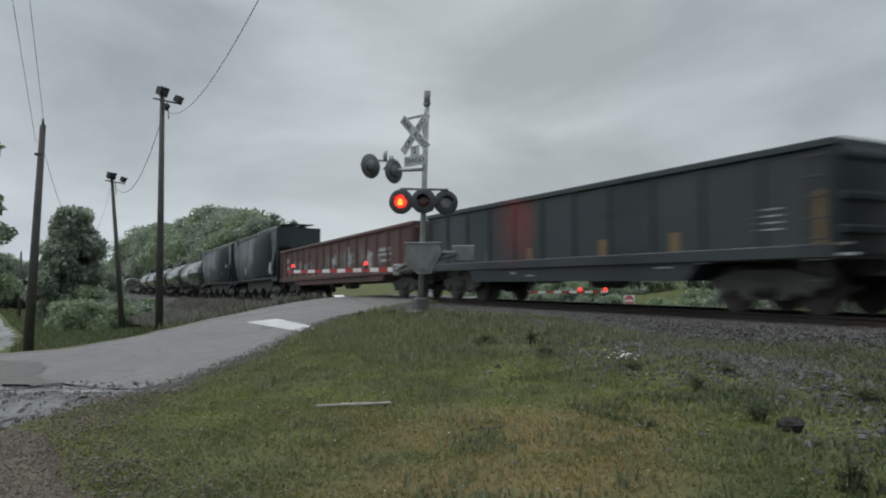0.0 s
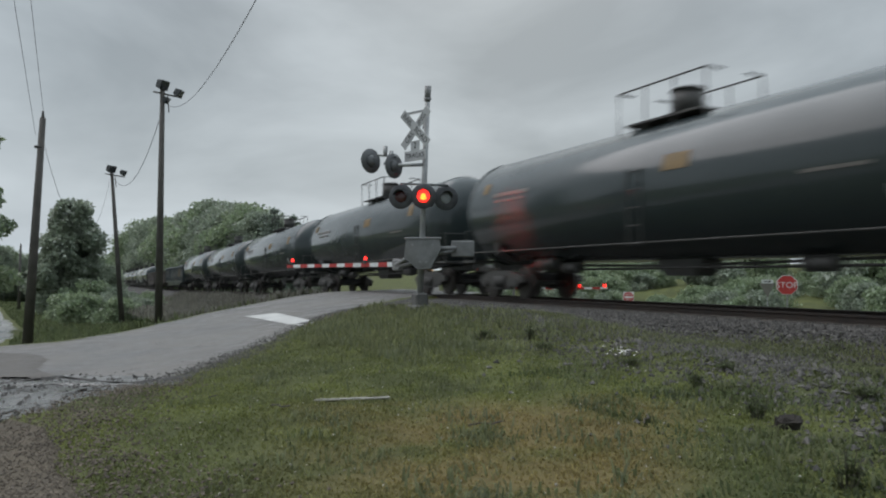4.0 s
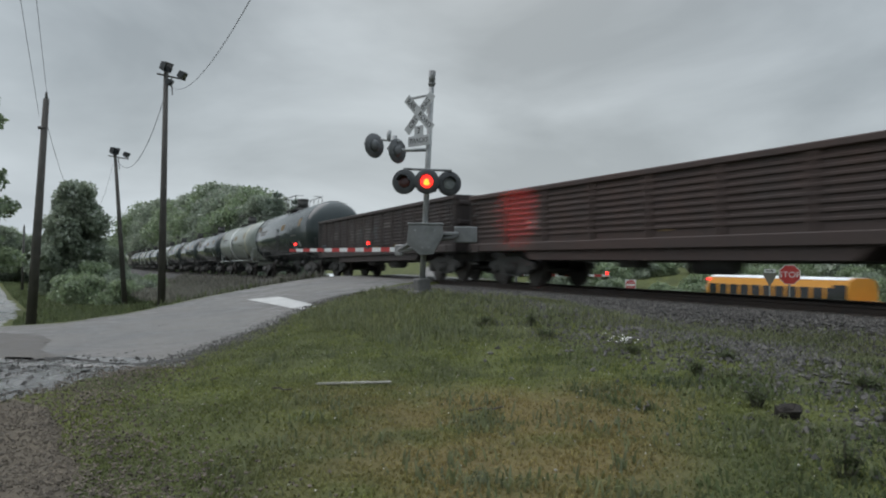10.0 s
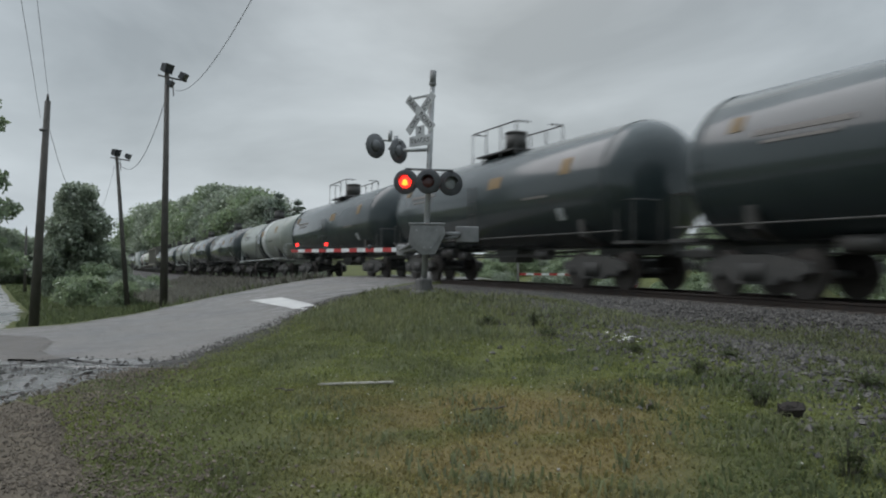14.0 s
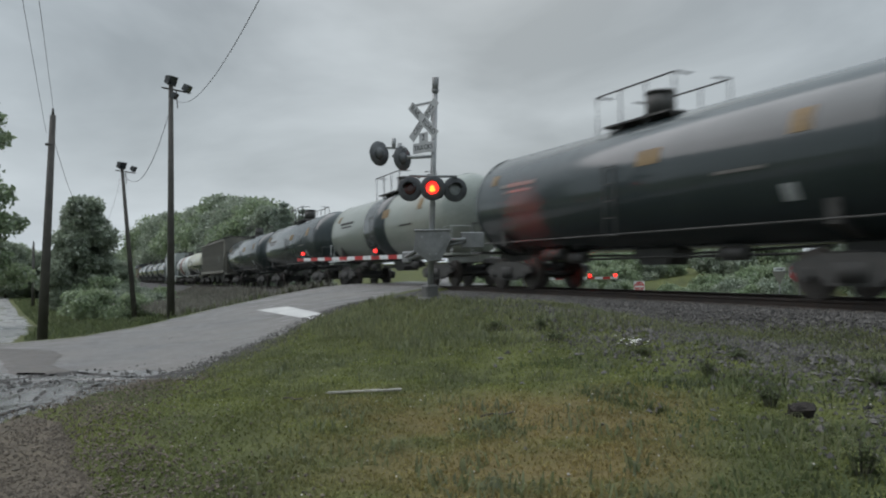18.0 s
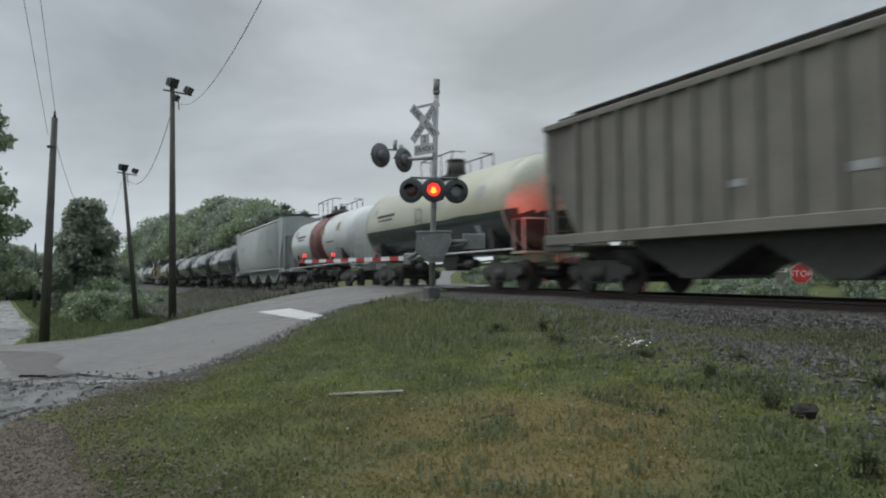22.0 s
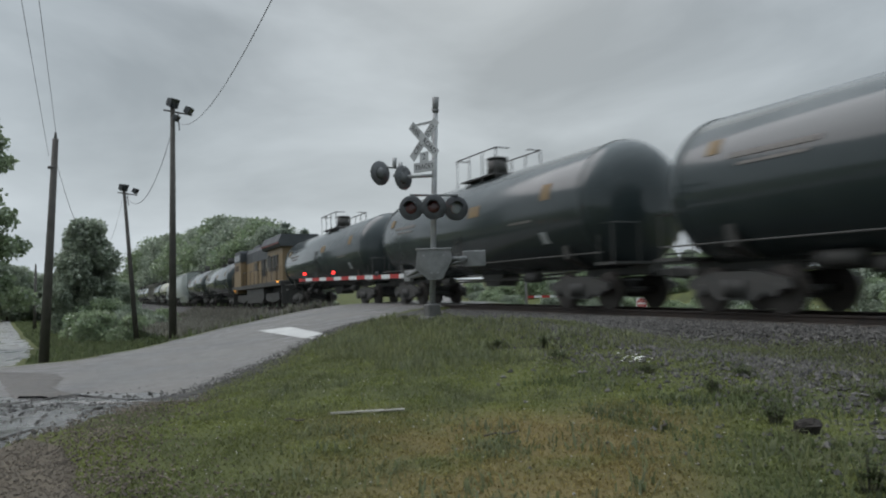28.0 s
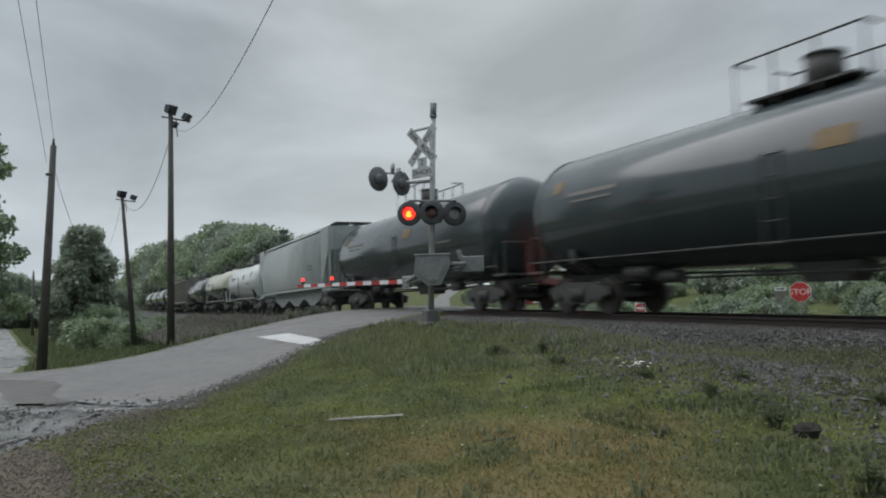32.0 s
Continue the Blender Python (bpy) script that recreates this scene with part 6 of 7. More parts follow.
def far_gate():
    g = tagged(new("far_gate"), "lowered red and white crossing gate with lit red lamps", "crossing gate")
    base = Vector((-30.73, 7.13, 0))
    tip = Vector((-28.58, 11.33, 0.05))
    g.matrix_basis = pose(base.x, base.y, lz(base.x, base.y))
    bm = BM()
    rod(bm, (0, 0, 0), (0, 0, 3.6), 0.07, seg=10)
    part("post", bm, M["galv"], g)
    a = Vector((0, 0, -lz(base.x, base.y) + 0.05))
    d = tip - base
    d.z = 0
    L = d.length
    q = d.to_track_quat("X", "Z").to_matrix().to_4x4()
    bm = BM()
    box(bm, L / 2, 0, 0, L, 0.03, 0.05)
    arm = part("gate_arm", bm, M["alu"], g)
    arm.matrix_basis = Matrix.Translation(a) @ q
    for i in range(12):
        bm = BM()
        box(bm, L * (i + 0.5) / 12, 0, 0, L / 12, 0.045, 0.11)
        part("stripe", bm, M["signwhite" if i % 2 else "signred"], arm)
    for f in (0.97, 0.7):
        bm = BM()
        rod(bm, (L * f, 0, 0.06), (L * f, 0, 0.2), 0.08, seg=10)
        part("arm_lamp", bm, M["lit"], arm, "glowing red arm lamp")


far_gate()


# ---- signs beyond the track ----
def post_sign(name, x, y, z, label, category, build_face, heading):
    s = tagged(new(name), label, category)
    g = lz(x, y)
    s.matrix_basis = pose(x, y, g, 0, 0, heading)
    bm = BM()
    box(bm, -0.03, 0, (z - g + 0.3) / 2, 0.03, 0.06, z - g + 0.3)
    part("post", bm, M["galv"], s)
    build_face(s, z - g)
    return s


def ngon(bm, x, n, r, turn, thick=0.006):
    pts = [(r * math.cos(2 * math.pi * i / n + turn), r * math.sin(2 * math.pi * i / n + turn)) for i in range(n)]
    return prism(bm, pts, "x", x, x + thick)


def stop_face(s, z):
    a = part("sign_plate", ngon(BM(), 0.0, 8, 0.41, math.pi / 8), M["signwhite"], s)
    b = part("sign_face", ngon(BM(), 0.007, 8, 0.385, math.pi / 8), M["signred"], s, "red octagonal face")
    t = part("lettering", letters("STOP", 0.33, 0.002), M["signwhite"], s)
    for o in (a, b):
        o.matrix_basis = pose(0, 0, z)
    t.matrix_basis = pose(0.015, 0, z - 0.01, 90, 0, 90)


def no_entry_face(s, z):
    bm = BM()
    box(bm, 0, 0, z, 0.006, 0.72, 0.72, chamfer=0.002)
    part("sign_plate", bm, M["signwhite"], s)
    o = part("sign_disc", ngon(BM(), 0.004, 24, 0.335, 0), M["signred"], s, "red disc")
    o.matrix_basis = pose(0, 0, z)
    bm = BM()
    box(bm, 0.012, 0, z, 0.004, 0.56, 0.13)
    part("bar", bm, M["signwhite"], s)
    for text, dz in (("DO NOT", 0.17), ("ENTER", -0.17)):
        t = part("lettering", letters(text, 0.11, 0.001), M["signwhite"], s)
        t.matrix_basis = pose(0.012, 0, z + dz, 90, 0, 90)


def yield_back(s, z):
    bm = BM()
    prism(bm, [(-0.42, 0.35), (0.42, 0.35), (0.0, -0.4)], "x", 0, 0.006)
    o = part("sign_plate", bm, M["greyhop"], s, "bare grey back of a triangular sign")
    o.matrix_basis = pose(0, 0, z - 0.1)
    bm = BM()
    box(bm, 0.01, 0, z + 0.34, 0.006, 0.6, 0.2)
    part("direction_plate", bm, M["signwhite"], s, "small white plate with a black arrow")
    bm = BM()
    box(bm, 0.016, -0.05, z + 0.34, 0.004, 0.32, 0.05)
    prism(bm, [(0.08, z + 0.27), (0.08, z + 0.41), (0.22, z + 0.34)], "x", 0.014, 0.018)
    part("arrow", bm, M["ink"], s)


post_sign("stop_sign", -19.03, 12.31, 0.30, "red octagonal stop sign on a steel post", "stop sign", stop_face, -52)
post_sign("no_entry_sign", -37.65, 20.6, -0.76, "square white do-not-enter sign with a red disc", "road sign", no_entry_face, -48)
post_sign("yield_sign", -26.4, 20.3, 0.02, "grey back of a triangular yield sign with a small arrow plate", "road sign", yield_back, -30)


# ---- poles and wires ----
def flood_lamp(parent, at, heading, tilt, s=1.0):
    bm = BM()
    prism(bm, [(-0.22 * s, -0.2 * s), (0.1 * s, -0.27 * s), (0.14 * s, 0.27 * s), (-0.22 * s, 0.2 * s)], "y", -0.3 * s, 0.3 * s)
    m = Matrix.Translation(at) @ turned(heading) @ Matrix.Rotation(radians(tilt), 4, "Y")
    o = part("floodlight", bm, M["lampblack"], parent)
    o.matrix_basis = m
    bm = BM()
    box(bm, 0.14 * s, 0, 0, 0.02, 0.5 * s, 0.44 * s)
    part("glass", bm, M["glass"], o)


def light_pole(base, top, label, lamps, name="light_pole"):
    p = tagged(new(name), label, "utility pole")
    base, top = Vector(base), Vector(top)
    g = lz(base.x, base.y)
    k = (g - 0.3 - base.z) / (top.z - base.z)
    foot = base + (top - base) * k
    p.matrix_basis = Matrix.Translation(foot)
    t = top - foot
    bm = BM()
    rod(bm, (0, 0, 0), t, 0.165, 0.09, seg=14)
    part("shaft", bm, M["wood"], p)
    bm = BM()
    if lamps:
        rod(bm, t + Vector((0.0, -0.35, -0.2)), t + Vector((0.1, 0.75, -0.35)), 0.035, seg=8)
        rod(bm, t + Vector((0, 0, -0.45)), t + Vector((0, 0, 0.1)), 0.05, seg=8)
        rod(bm, t + Vector((0.02, 0.2, -0.3)), t + Vector((0.05, 0.25, -1.0)), 0.02, seg=6)
    else:
        rod(bm, t, t + Vector((0, 0, 0.22)), 0.05, 0.03, seg=10)
        part("insulator", rod(BM(), t + Vector((0, -0.22, -0.95)), t + Vector((0, 0, -0.95)), 0.05, seg=8), M["steel"], p)
    part("bracket", bm, M["steel"], p)
    for at, h, tl, s in lamps:
        flood_lamp(p, t + Vector(at), h, tl, s)
    return p


LAMP_SET = [((0.05, 0.02, 0.1), 40, 20, 0.72), ((0.15, 0.62, -0.2), 60, 30, 0.62), ((0.0, 0.15, -0.5), 60, 30, 0.5)]
light_pole((-31.13, -9.56, -1.27), (-30.79, -9.56, 8.3), "tall weathered wooden pole with floodlights", LAMP_SET)
light_pole((-47.14, -10.19, -2.2), (-47.16, -10.89, 7.0), "leaning weathered wooden pole with floodlights", [((0.05, 0.0, 0.1), 40, 20, 0.8), ((0.15, 0.65, -0.1), 60, 30, 0.62)])
light_pole((-26.58, -13.87, -1.45), (-26.17, -13.55, 5.75), "bare weathered wooden utility pole leaning slightly", [], "utility_pole")
light_pole((*seen_at(38, 70), -2.4), (*seen_at(39, 70), 3.7), "distant bare wooden utility pole", [], "utility_pole")


def cable(a, b, sag, r, label="thin dark overhead cable in the sky"):
    a, b = Vector(a), Vector(b)
    bm = BM()
    n = 20
    pts = [a + (b - a) * (i / n) - Vector((0, 0, sag * 4 * (i / n) * (1 - i / n))) for i in range(n + 1)]
    pipe(bm, pts, r, 5)
    tagged(part("overhead_cable", bm, M["wire"]), label, "cable", "overhead cables")


cable((-30.75, -9.35, 7.6), (-4.41, -10.34, 4.74), 1.0, 0.007)
cable((-30.8, -9.5, 7.6), (-47.1, -10.8, 6.6), 1.6, 0.013)
cable((-26.2, -13.6, 5.3), (-47.1, -11.0, 6.3), 3.2, 0.008)
cable((-26.3, -13.75, 5.2), (3.7, -13.35, 7.9), 0.0, 0.006)
cable((-26.2, -13.5, 5.6), (3.9, -12.97, 7.16), 0.0, 0.006)


# ---- trees ----
def leaf_cloud(rng, blobs, n, size):
    """Small leaf sprays over the outside of many lumps: arrays of corners."""
    w = np.array([b[3] * b[4] for b in blobs])
    i = rng.choice(len(blobs), n, p=w / w.sum())
    b = np.array(blobs)[i]
    d = rng.normal(size=(n, 3))
    d /= np.linalg.norm(d, axis=1)[:, None]
    r = 0.25 + 0.95 * rng.random(n) ** 0.75
    p = b[:, :3] + d * np.stack([b[:, 3], b[:, 3], b[:, 4]], -1) * r[:, None]
    u = rng.normal(size=(n, 3))
    u /= np.linalg.norm(u, axis=1)[:, None]
    q = np.cross(u, rng.normal(size=(n, 3)))
    q /= np.linalg.norm(q, axis=1)[:, None]
    s = size * (0.5 + rng.random(n))[:, None]
    return np.stack([p - u * s, p + q * s * 0.55, p + u * s, p - q * s * 0.55], 1)


def tree_mesh(seed, height, width, mat, n=12000, leaf=0.26, low=0.12, lumps=60, full=False):
    rng = np.random.default_rng(seed)
    blobs = []
    for i in range(lumps):
        t = low + (1 - low) * rng.random() ** 0.8
        reach = width / 2 * (0.35 + 0.75 * math.sin(math.pi * min(1, 0.2 + 0.8 * (t - low) / (1 - low)) ** 1.0)) * rng.random() ** 0.5
        if full:
            reach = width / 2 * (0.84 - 0.6 * t ** 2.4) * rng.random() ** 0.3 * rng.uniform(0.6, 1.25)
        a = rng.random() * 6.283
        s = width * ((0.06 + 0.1 * rng.random()) if full else (0.09 + 0.12 * rng.random()))
        blobs.append((reach * math.cos(a), reach * math.sin(a), height * t - s * 0.6, s, s * 0.8))
    v = leaf_cloud(rng, blobs, n, leaf)
    f = np.arange(4 * n).reshape(-1, 4)
    crown = from_lists("crown", v.reshape(-1, 3).tolist(), f.tolist(), mat)
    bm = BM()
    rod(bm, (0, 0, -0.4), (0.1, 0.05, height * 0.45), height * 0.022, height * 0.013, seg=9)
    rod(bm, (0.1, 0.05, height * 0.45), (0.0, 0.1, height * 0.85), height * 0.013, height * 0.004, seg=7)
    for bx, by, bz, s, _ in blobs[:14]:
        z = max(height * 0.15, bz * 0.6)
        rod(bm, (0.05, 0.05, z), (bx, by, bz), height * 0.007, height * 0.002, seg=5)
    return crown, mesh_of("trunk", bm, M["bark"])


def conifer_mesh(seed, height, width):
    rng = np.random.default_rng(seed)
    vs = []
    for k in range(15):
        t = 0.12 + 0.86 * k / 14
        r = width / 2 * (1 - t) ** 0.85 + 0.1
        for j in range(9):
            a = j * 0.7 + k * 0.9 + rng.random() * 0.4
            m = 34
            q = rng.random(m) ** 0.7
            rr = r * (0.75 + 0.4 * rng.random()) * q
            p = np.stack([rr * np.cos(a) + rng.normal(0, 0.12, m), rr * np.sin(a) + rng.normal(0, 0.12, m), height * t - rr * 0.25 + rng.normal(0, 0.06, m)], -1)
            u = rng.normal(size=(m, 3)) * 0.11
            w = rng.normal(size=(m, 3)) * 0.05
            vs.append(np.stack([p - u, p + w, p + u, p - w], 1))
    v = np.concatenate(vs)
    f = np.arange(4 * len(v)).reshape(-1, 4)
    crown = from_lists("crown", v.reshape(-1, 3).tolist(), f.tolist(), M["needle"])
    bm = BM()
    rod(bm, (0, 0, -0.3), (0, 0, height * 0.96), height * 0.02, 0.02, seg=8)
    return crown, mesh_of("trunk", bm, M["bark"])


def plant(meshes, x, y, label, category, name="tree", turn=0, scale=1.0, group="", sink=0.0):
    t = tagged(new(name), label, category, group)
    for part_name, me in zip(("crown", "trunk"), meshes):
        o = new(part_name, me)
        o.parent = t
    t.matrix_basis = pose(x, y, lz(x, y) - sink, 0, 0, turn)
    t.scale = (scale, scale, scale)
    return t


def woods():
    kinds = [tree_mesh(21, 10, 7.5, M["leaf"], 26000, 0.17, lumps=90), tree_mesh(22, 10, 6.5, M["leaf"], 24000, 0.17, lumps=80), tree_mesh(23, 10, 8.5, M["leaf_pale"], 26000, 0.17, lumps=90), tree_mesh(24, 10, 7.0, M["leaf"], 24000, 0.17, low=0.1, lumps=80)]
    bush = [tree_mesh(31, 2.6, 4.0, M["leaf_pale"], 4200, 0.13, 0.03), tree_mesh(32, 2.2, 3.4, M["leaf"], 4000, 0.13, 0.03)]
    fir = conifer_mesh(41, 8, 3.6)
    # the large round tree behind the poles
    x, y = seen_at(128, 62)
    plant(tree_mesh(29, 9.8, 6.7, M["leaf"], 50000, 0.16, 0.0, 200, True), x, y, "large dense dark green broadleaf tree", "tree")
    # tall tree at the lane
    x, y = seen_at(-92, 38)
    plant(tree_mesh(26, 14.6, 6.4, M["leaf_pale"], 24000, 0.15, 0.2, 90, True), x, y, "tall leafy green tree beside the lane", "tree")
    # the wood beyond the track: slant, metres beyond the track's middle, rise of its top over the eye per metre of distance
    row = [(226, 9, 0.052), (240, 9.5, 0.06), (258, 9, 0.08), (272, 10, 0.084), (290, 10, 0.078), (306, 9.5, 0.08), (322, 10, 0.088), (338, 10, 0.084), (352, 10.5, 0.091), (368, 10, 0.095),
           (382, 10.5, 0.1), (396, 11, 0.108), (412, 11, 0.106), (428, 11.5, 0.1), (442, 11.5, 0.101), (456, 12, 0.09), (466, 12, 0.084), (486, 12.5, 0.055), (505, 13, 0.05), (526, 13, 0.045),
           (262, 16, 0.07), (296, 17, 0.074), (330, 17, 0.08), (360, 18, 0.09), (390, 18, 0.098), (420, 18, 0.1), (448, 19, 0.09), (480, 19, 0.05), (515, 20, 0.045)]
    for i, (px, beyond, rise) in enumerate(row):
        u = seen_at(px, 1.0)
        d = (beyond + 12.3) / (u[1] + 12.3)
        x, y = seen_at(px, d)
        s = (0.65 + rise * d - lz(x, y)) / 10
        plant(kinds[i % 4], x, y, "broadleaf tree in the far wood", "tree", turn=i * 67, scale=s * (0.96, 1.04, 0.99)[i % 3], group="far wood")
    for i, (px, d, hh) in enumerate([(-12, 95, 8.0), (12, 100, 7.5), (38, 105, 7.0), (60, 98, 6.6), (85, 110, 6.4), (178, 118, 7.2), (160, 108, 6.8), (192, 88, 5.0)]):
        x, y = seen_at(px, d)
        plant(kinds[(i + 1) % 4], x, y, "broadleaf tree in the far wood", "tree", turn=i * 41, scale=hh / 10, group="far wood")
    for px, beyond, rise in ((474, 10.5, 0.085), (487, 11, 0.094), (521, 11.5, 0.084)):
        d = (beyond + 12.3) / (seen_at(px, 1.0)[1] + 12.3)
        x, y = seen_at(px, d)
        plant(fir, x, y, "dark pointed conifer beyond the track", "conifer", scale=(0.65 + rise * d - lz(x, y)) / 8, turn=px, group="conifers")
    for i, (px, d, s) in enumerate([(150, 46, 0.75), (185, 48, 0.8), (215, 44, 0.6), (250, 50, 0.7), (118, 52, 0.7), (100, 60, 1.0), (165, 60, 1.1), (205, 60, 1.0), (270, 58, 0.6), (235, 62, 0.8)]):
        x, y = seen_at(px, d)
        plant(bush[i % 2], x, y, "rank green bush below the road bank", "bush", "bush", i * 50, s, "bushes")
    # scrub on the slope beyond the far road, and a line of young trees over it
    rng = random.Random(4)
    for i in range(126):
        x = (-112, -124, -98)[i // 42] + (i % 42) * (1.9, 2.1, 1.7)[i // 42] + rng.uniform(-1.2, 1.2)
        y = (52, 61, 40)[i // 42] + rng.uniform(-5, 5)
        plant(bush[i % 2], x, y, "low green scrub beyond the far road", "bush", "bush", i * 33, rng.uniform(0.7, 1.5) * (1, 1, 0.7)[i // 42], "scrub")
    for i in range(34):
        x, y = -140 + i * 2.9 + rng.uniform(-1, 1), 70 + rng.uniform(-3, 6)
        plant(kinds[i % 4], x, y, "young broadleaf tree on the far slope", "tree", turn=i * 53, scale=rng.uniform(0.42, 0.6), group="far slope trees", sink=0.8)


woods()


# ---- traffic on the far road ----
def car_wheel(parent, x, y, r):
    bm = BM()
    rod(bm, (x, y - 0.1, r), (x, y + 0.1, r), r, seg=16)
    w = part("wheel", bm, M["tyre"], parent)
    bm = BM()
    rod(bm, (x, y - 0.108, r), (x, y + 0.108, r), r * 0.6, seg=12)
    part("rim", bm, M["galv"], w)


def school_bus():
    b = tagged(new("school_bus"), "yellow school bus with a white roof driving on the far road", "bus")
    bm = BM()
    prism(bm, [(-1.2, 0.75), (1.2, 0.75), (1.22, 2.35), (1.05, 2.95), (0.6, 3.1), (-0.6, 3.1), (-1.05, 2.95), (-1.22, 2.35)], "x", -5.6, 3.6)
    part("body", bm, M["bus"], b)
    bm = BM()
    prism(bm, [(-1.0, 3.0), (1.0, 3.0), (0.62, 3.13), (-0.62, 3.13)], "x", -5.5, 3.4)
    part("roof", bm, M["carwhite"], b, "white roof")
    bm = BM()
    prism(bm, [(3.6, 0.75), (5.6, 0.75), (5.65, 1.5), (5.3, 1.75), (3.6, 1.95)], "y", -1.05, 1.05)
    part("hood", bm, M["bus"], b)
    for i in range(11):
        bm = BM()
        box(bm, -5.1 + i * 0.78, -1.225, 2.3, 0.62, 0.02, 0.6, chamfer=0.005)
        part("window", bm, M["glass"], b)
    bm = BM()
    box(bm, 3.15, -1.225, 1.9, 0.75, 0.02, 1.7)
    part("door", bm, M["glass"], b)
    for z in (1.2, 1.75):
        bm = BM()
        box(bm, -1.0, -1.225, z, 9.0, 0.03, 0.07)
        part("rub_rail", bm, M["ink"], b)
    bm = BM()
    box(bm, 5.3, -1.06, 1.2, 0.25, 0.03, 0.12)
    part("marker_lamp", bm, M["amber"], b)
    bm = BM()
    box(bm, -5.62, -0.9, 2.8, 0.03, 0.3, 0.16)
    box(bm, -5.5, -1.14, 2.85, 0.25, 0.03, 0.12)
    part("tail_lamp", bm, M["tail"], b)
    for x in (-3.4, 4.4):
        for y in (-1.1, 1.1):
            car_wheel(b, x, y, 0.5)
    return b


def saloon(name, label, category, tall):
    c = tagged(new(name), label, category, "traffic")
    bm = BM()
    prism(bm, [(-2.3, 0.35), (2.3, 0.35), (2.35, 0.75), (2.1, 0.95), (1.1, 1.05), (-1.9, 1.1), (-2.3, 1.0)], "y", -0.9, 0.9)
    part("body", bm, M["carwhite"], c)
    bm = BM()
    prism(bm, [(-2.1, 1.05), (1.2, 1.03), (0.45, tall - 0.1), (0.1, tall), (-1.5, tall), (-1.9, tall - 0.1)], "y", -0.76, 0.76)
    part("cabin", bm, M["carwhite"], c)
    for a, b2 in ((-1.75, -0.85), (-0.75, 0.55)):
        bm = BM()
        prism(bm, [(a, 1.12), (b2, 1.12), (min(b2, 0.3), tall - 0.15), (a + 0.1, tall - 0.15)], "y", -0.775, -0.755)
        part("side_window", bm, M["glass"], c)
    bm = BM()
    box(bm, -2.28, -0.6, 0.85, 0.06, 0.4, 0.16)
    part("tail_lamp", bm, M["tail"], c)
    for x in (-1.45, 1.45):
        for y in (-0.82, 0.82):
            car_wheel(c, x, y, 0.33)
    return c


BUS = school_bus()
TRAFFIC = [(saloon("white_car", "white hatchback driving on the far road", "car", 1.6), 3.0, 1115)]
for t_, px_ in ((6.0, 1440), (14.5, 1243), (16.5, 1500), (29.7, 1430)):
    TRAFFIC.append((copy_thing(TRAFFIC[0][0], pose(0, 0, 0)), t_, px_))


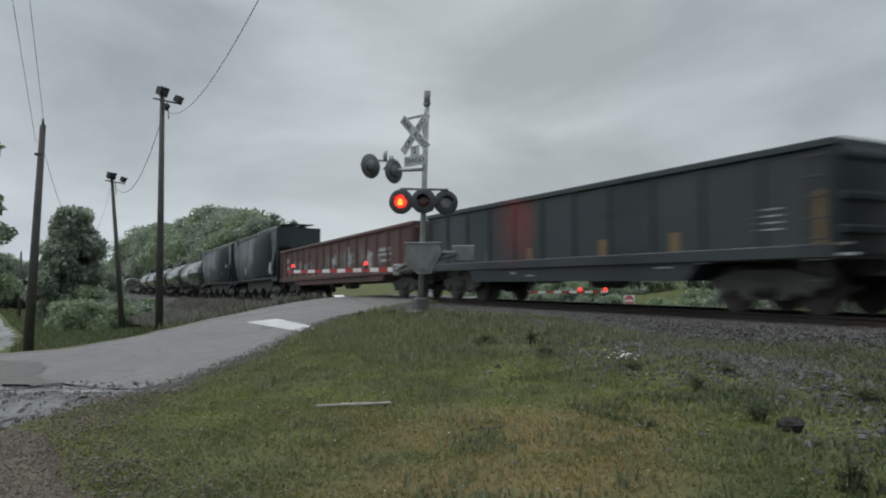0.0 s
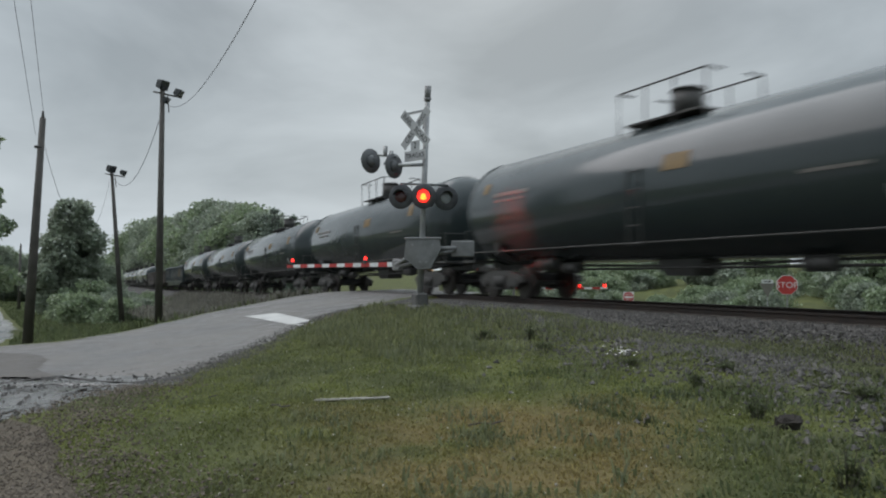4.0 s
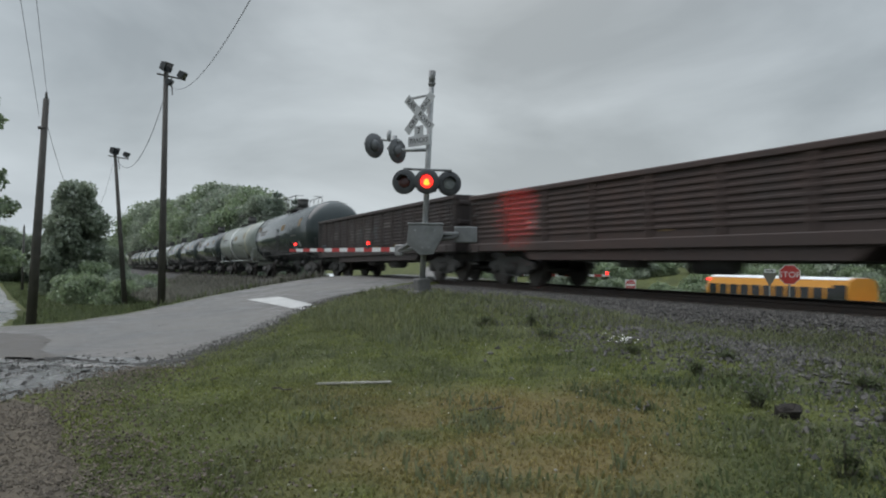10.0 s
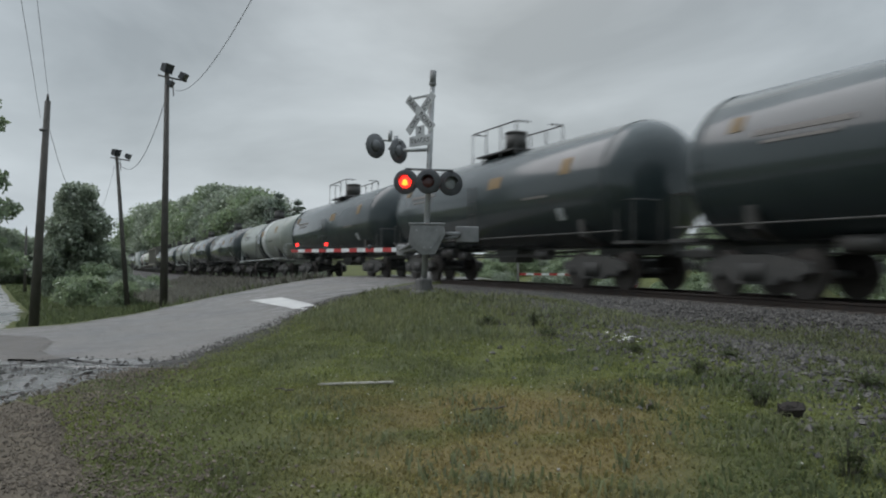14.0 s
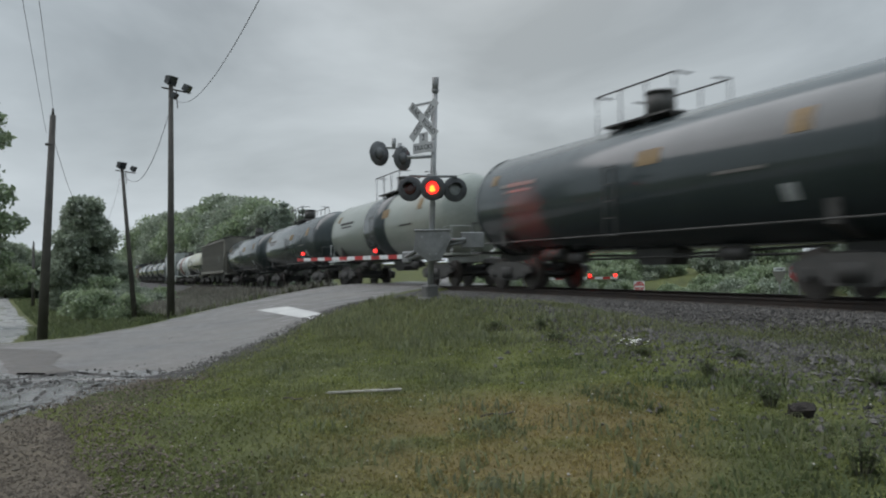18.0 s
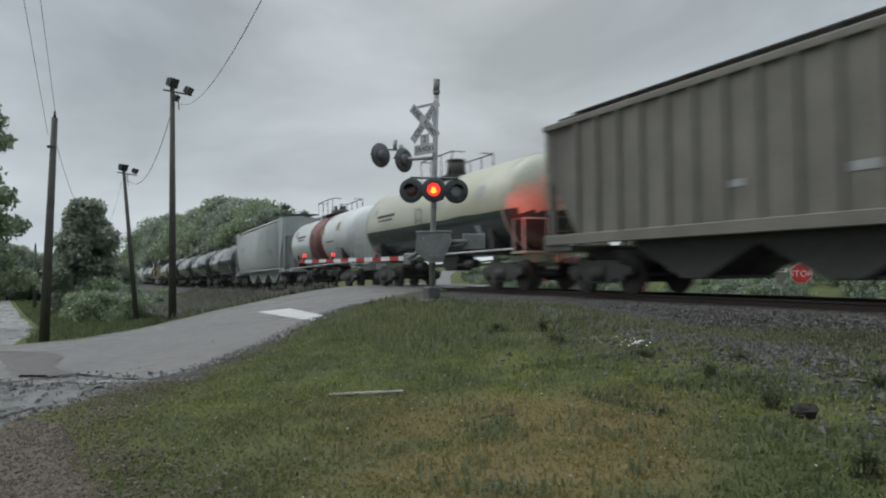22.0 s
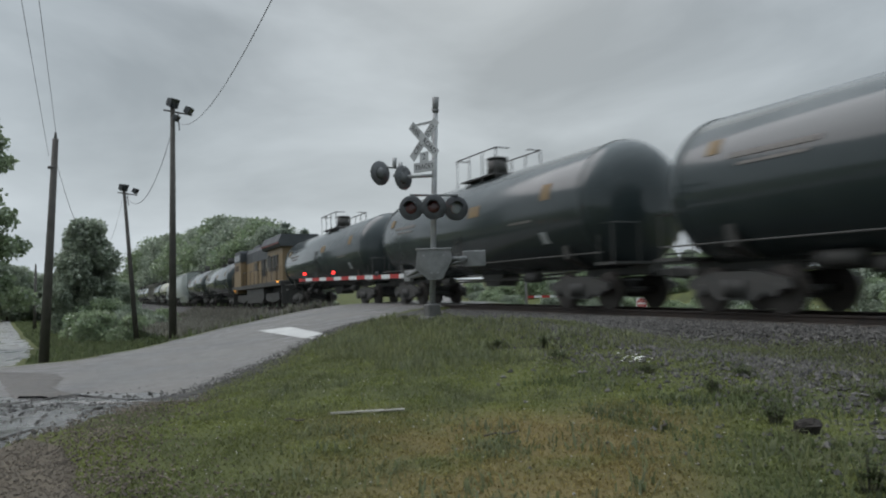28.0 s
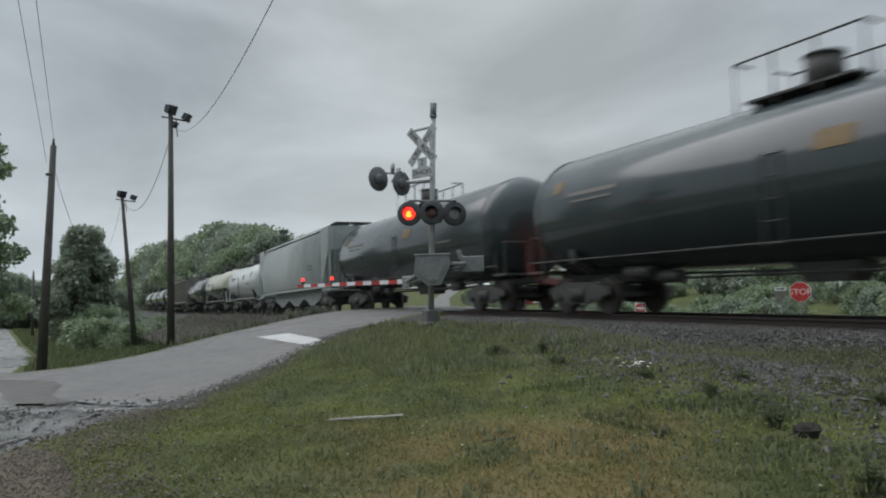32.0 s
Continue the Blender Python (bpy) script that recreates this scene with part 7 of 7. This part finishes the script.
# ---- small things on the ground ----
def litter():
    bm = BM()
    rough = random.Random(9)
    m = Matrix.Rotation(radians(57), 3, "Z").to_4x4()
    # a split board: three lengths that no longer line up
    for a, b, off, w in ((-0.4, -0.12, 0.0, 0.07), (-0.15, 0.17, 0.012, 0.055), (0.14, 0.39, -0.006, 0.065)):
        d = m @ Vector(((a + b) / 2, off, 0))
        box(bm, d.x, d.y, 0.014 + 0.006 * rough.random(), b - a, w, 0.018, m @ Matrix.Rotation(rough.uniform(-0.04, 0.04), 4, "Z"), 0.005)
    for v in bm.verts:
        v.co += Vector([rough.uniform(-0.004, 0.004) for _ in range(3)])
    b = tagged(part("board", bm, M["plank"]), "pale weathered split board lying in the grass", "board")
    b.matrix_basis = pose(-7.06, -9.8, lz(-7.06, -9.8) + 0.02, 2, -3, 0)
    # dark lump of old tie in the weeds
    rng = random.Random(2)
    bm = BM()
    box(bm, 0, 0, 0.05, 0.2, 0.14, 0.16, Matrix.Rotation(0.9, 4, "Z") @ Matrix.Rotation(0.25, 4, "X"), 0.03)
    for v in bm.verts:
        v.co += Vector([rng.uniform(-0.02, 0.02) for _ in range(3)])
    r = tagged(part("broken_tie", bm, M["charred"]), "dark broken lump of old tie in the weeds", "debris")
    r.matrix_basis = pose(-3.99, -7.16, lz(-3.99, -7.16) - 0.02)
    for x, y, a, s in ((-2.75, -7.55, 0.9, 0.8), (-2.9, -6.2, 0.2, 1.1)):
        q = copy_thing(r, pose(x, y, lz(x, y) - 0.03, 8, -6, a * 57.3))
        q.scale = (s, s, s * 0.8)
    def weed_clump(seed, tall, wide, n):
        r = random.Random(seed)
        c = tagged(new("weed_clump"), "dark leafy weed clump growing at the verge", "weed", "weed clumps")
        stems, leaves = BM(), BM()
        for _ in range(n):
            a, out = r.uniform(0, 6.283), r.random() ** 0.6 * wide
            top = Vector((out * math.cos(a), out * math.sin(a), tall * r.uniform(0.5, 1.0)))
            rod(stems, (top.x * 0.25, top.y * 0.25, -0.02), top, 0.004, 0.002, seg=4)
            for k in range(5):
                at = top * r.uniform(0.45, 1.0)
                d = Vector((r.gauss(0, 1), r.gauss(0, 1), r.uniform(-0.3, 0.7))).normalized()
                side = d.cross(Vector((0, 0, 1))).normalized() * r.uniform(0.008, 0.016)
                size = r.uniform(0.04, 0.08)
                quad = [at, at + d * size * 0.5 + side, at + d * size - Vector((0, 0, 0.01)), at + d * size * 0.5 - side]
                leaves.faces.new([leaves.verts.new(q) for q in quad])
        tagged(part("stem_tangle", stems, M["stalk"], c), kind="stuff")
        tagged(part("foliage", leaves, M["rank"], c), kind="stuff")
        return c
    clumps = [weed_clump(1, 0.2, 0.1, 22), weed_clump(2, 0.24, 0.12, 18), weed_clump(3, 0.15, 0.16, 26)]
    spots = [(-4.32, -7.12, 0), (-2.72, -8.3, 1), (-3.35, -6.75, 2), (-4.25, -5.75, 2), (-9.9, -5.75, 0), (-11.3, -5.5, 1), (-7.1, -6.05, 2), (-5.6, -6.5, 0), (-8.7, -6.3, 2), (-10.4, -6.3, 2),
             (-15.0, -5.4, 1), (-15.5, -5.05, 0), (-16.9, -5.3, 1), (-14.2, -5.0, 2), (-17.6, -5.9, 0), (-13.0, -4.9, 0), (-3.7, -5.2, 1), (-6.3, -5.3, 2)]
    for i, (x, y, k) in enumerate(spots):
        m = pose(x, y, lz(x, y) - 0.01, 0, 0, i * 71)
        if i < 3:
            clumps[(0, 1, 2)[i]].matrix_basis = m
        else:
            q = copy_thing(clumps[k], m)
            q.scale = [0.75 + 0.12 * (i % 5)] * 3
    for i, (x, y, a) in enumerate(((-5.26, -9.27, 70), (-6.9, -10.6, 20), (-8.3, -11.0, -30), (-4.6, -8.1, 130))):
        bm = pipe(BM(), [(-0.14, 0, 0.01), (-0.03, 0.015, 0.025), (0.06, -0.01, 0.02), (0.15, 0.02, 0.035)], 0.008, 5)
        tw = tagged(part("twig", bm, M["bark"]), "short dark twig lying in the grass", "twig", "twigs")
        tw.matrix_basis = pose(x, y, lz(x, y) + 0.02, 0, 0, a)
    f = tagged(new("flower_clump"), "clump of small white wildflowers in the grass", "flowers")
    f.matrix_basis = pose(-7.37, -5.98, lz(-7.37, -5.98))
    bm = BM()
    for i in range(24):
        x, y = rng.gauss(0, 0.12), rng.gauss(0, 0.1)
        z = 0.08 + 0.1 * rng.random()
        for k in range(5):
            a = 1.257 * k
            p = [(x, y, z), (x + 0.02 * math.cos(a), y + 0.02 * math.sin(a), z + 0.008), (x + 0.02 * math.cos(a + 0.9), y + 0.02 * math.sin(a + 0.9), z + 0.004)]
            bm.faces.new([bm.verts.new(q) for q in p])
    part("blossom", bm, M["flower"], f)
    bm = BM()
    for i in range(60):
        x, y = rng.gauss(0, 0.17), rng.gauss(0, 0.14)
        rod(bm, (x, y, -0.01), (x + rng.gauss(0, 0.02), y + rng.gauss(0, 0.02), 0.08 + 0.08 * rng.random()), 0.003, 0.001, seg=3)
    tagged(part("stem_tangle", bm, M["weed"], f), kind="stuff")


litter()
scatter_stones()
grasses()


def motions():
    for car, mid in CARS:
        rows = []
        for t in range(33):
            x = mid + run(t)
            rear, front = float(fall(x - 6)), float(fall(x + 6))
            rows.append((t, pose(x, 0, (rear + front) / 2, 0, -math.degrees(math.atan2(front - rear, 12)), 0)))
        walk(car, rows)
    # flashing: each lit roundel comes forward of its dark lens while its lamp burns
    beat, start = 1.19, 6.05 - 6 * 1.19
    for name, lead in (("one", 0.48), ("two", 0.0)):
        rows = [(0, pose(-0.1 if name == "two" else 0.03, 0, 0))]
        k = 0
        while start + (k + lead) * beat < 32.5:
            on, off = start + (k + lead) * beat, start + (k + lead + (0.465 if name == "one" else 0.435)) * beat
            for t, d in ((on - 0.04, -0.1), (on, 0.03), (off - 0.04, 0.03), (off, -0.1)):
                if rows[-1][0] + 0.02 < t < 32:
                    rows.append((round(t * 30) / 30, pose(d, 0, 0)))
            k += 1
        rows.append((32, rows[-1][1]))
        walk(LAMPS[name], rows)
        if name == "two":
            both = [(0, pose(0, 0, 0))]
            for k in range(36):
                for a, b in ((0.435, 0.48), (0.945, 1.0)):
                    off, on = start + (k + a) * beat, start + (k + b) * beat
                    both += [(t, pose(d, 0, 0)) for t, d in ((off - 0.03, 0), (off, -0.1), (on - 0.03, -0.1), (on, 0)) if 0.05 < t < 31.9]
            both.sort(key=lambda r: r[0])
            walk(LAMPS["rear"], both + [(32, both[-1][1])])
    for name, lead in (("near", -0.1), ("mid", 0.4)):
        o, d0 = ARM_LAMPS[name]
        hide, show = pose(d0, 0, 0.095), pose(d0, 0, 0.18)
        rows = [(0, show if name == "near" else hide)]
        k = 0
        while start + (k + lead) * beat < 32.5:
            on, off = start + (k + lead) * beat, start + (k + lead + 0.5) * beat
            for t, p in ((on - 0.04, hide), (on, show), (off - 0.04, show), (off, hide)):
                if rows[-1][0] + 0.02 < t < 32:
                    rows.append((round(t * 30) / 30, p))
            k += 1
        rows.append((32, rows[-1][1]))
        walk(o, rows)
    lane = 23.3

    def on_lane(px, y):
        h = radians(153.5)
        f, r = Vector((math.cos(h), math.sin(h))), Vector((math.sin(h), -math.cos(h)))
        d = f + r * ((px - 784) / 1267)
        return d.x / d.y * (y + 12.3)
    approach = ((0, -185.0, 83.0, 3.5, -31), (4.0, -116.0, 42.5, -0.9, -28), (6.4, -76.0, 25.6, FAR_ROAD, -10))
    walk(BUS, [(t, pose(x, y, z, 0, 0, a)) for t, x, y, z, a in approach] + [(t, pose(on_lane(1250, lane - 1.2) + 5.6 + 20.5 * (t - 10.0), lane, FAR_ROAD)) for t in (7.6, 9, 10, 16, 24, 32)])
    for car, t0, px in TRAFFIC:
        walk(car, [(t, pose(on_lane(px, lane) + 13.6 * (t - t0), lane, FAR_ROAD)) for t in (0, 8, 16, 24, 32)])


motions()
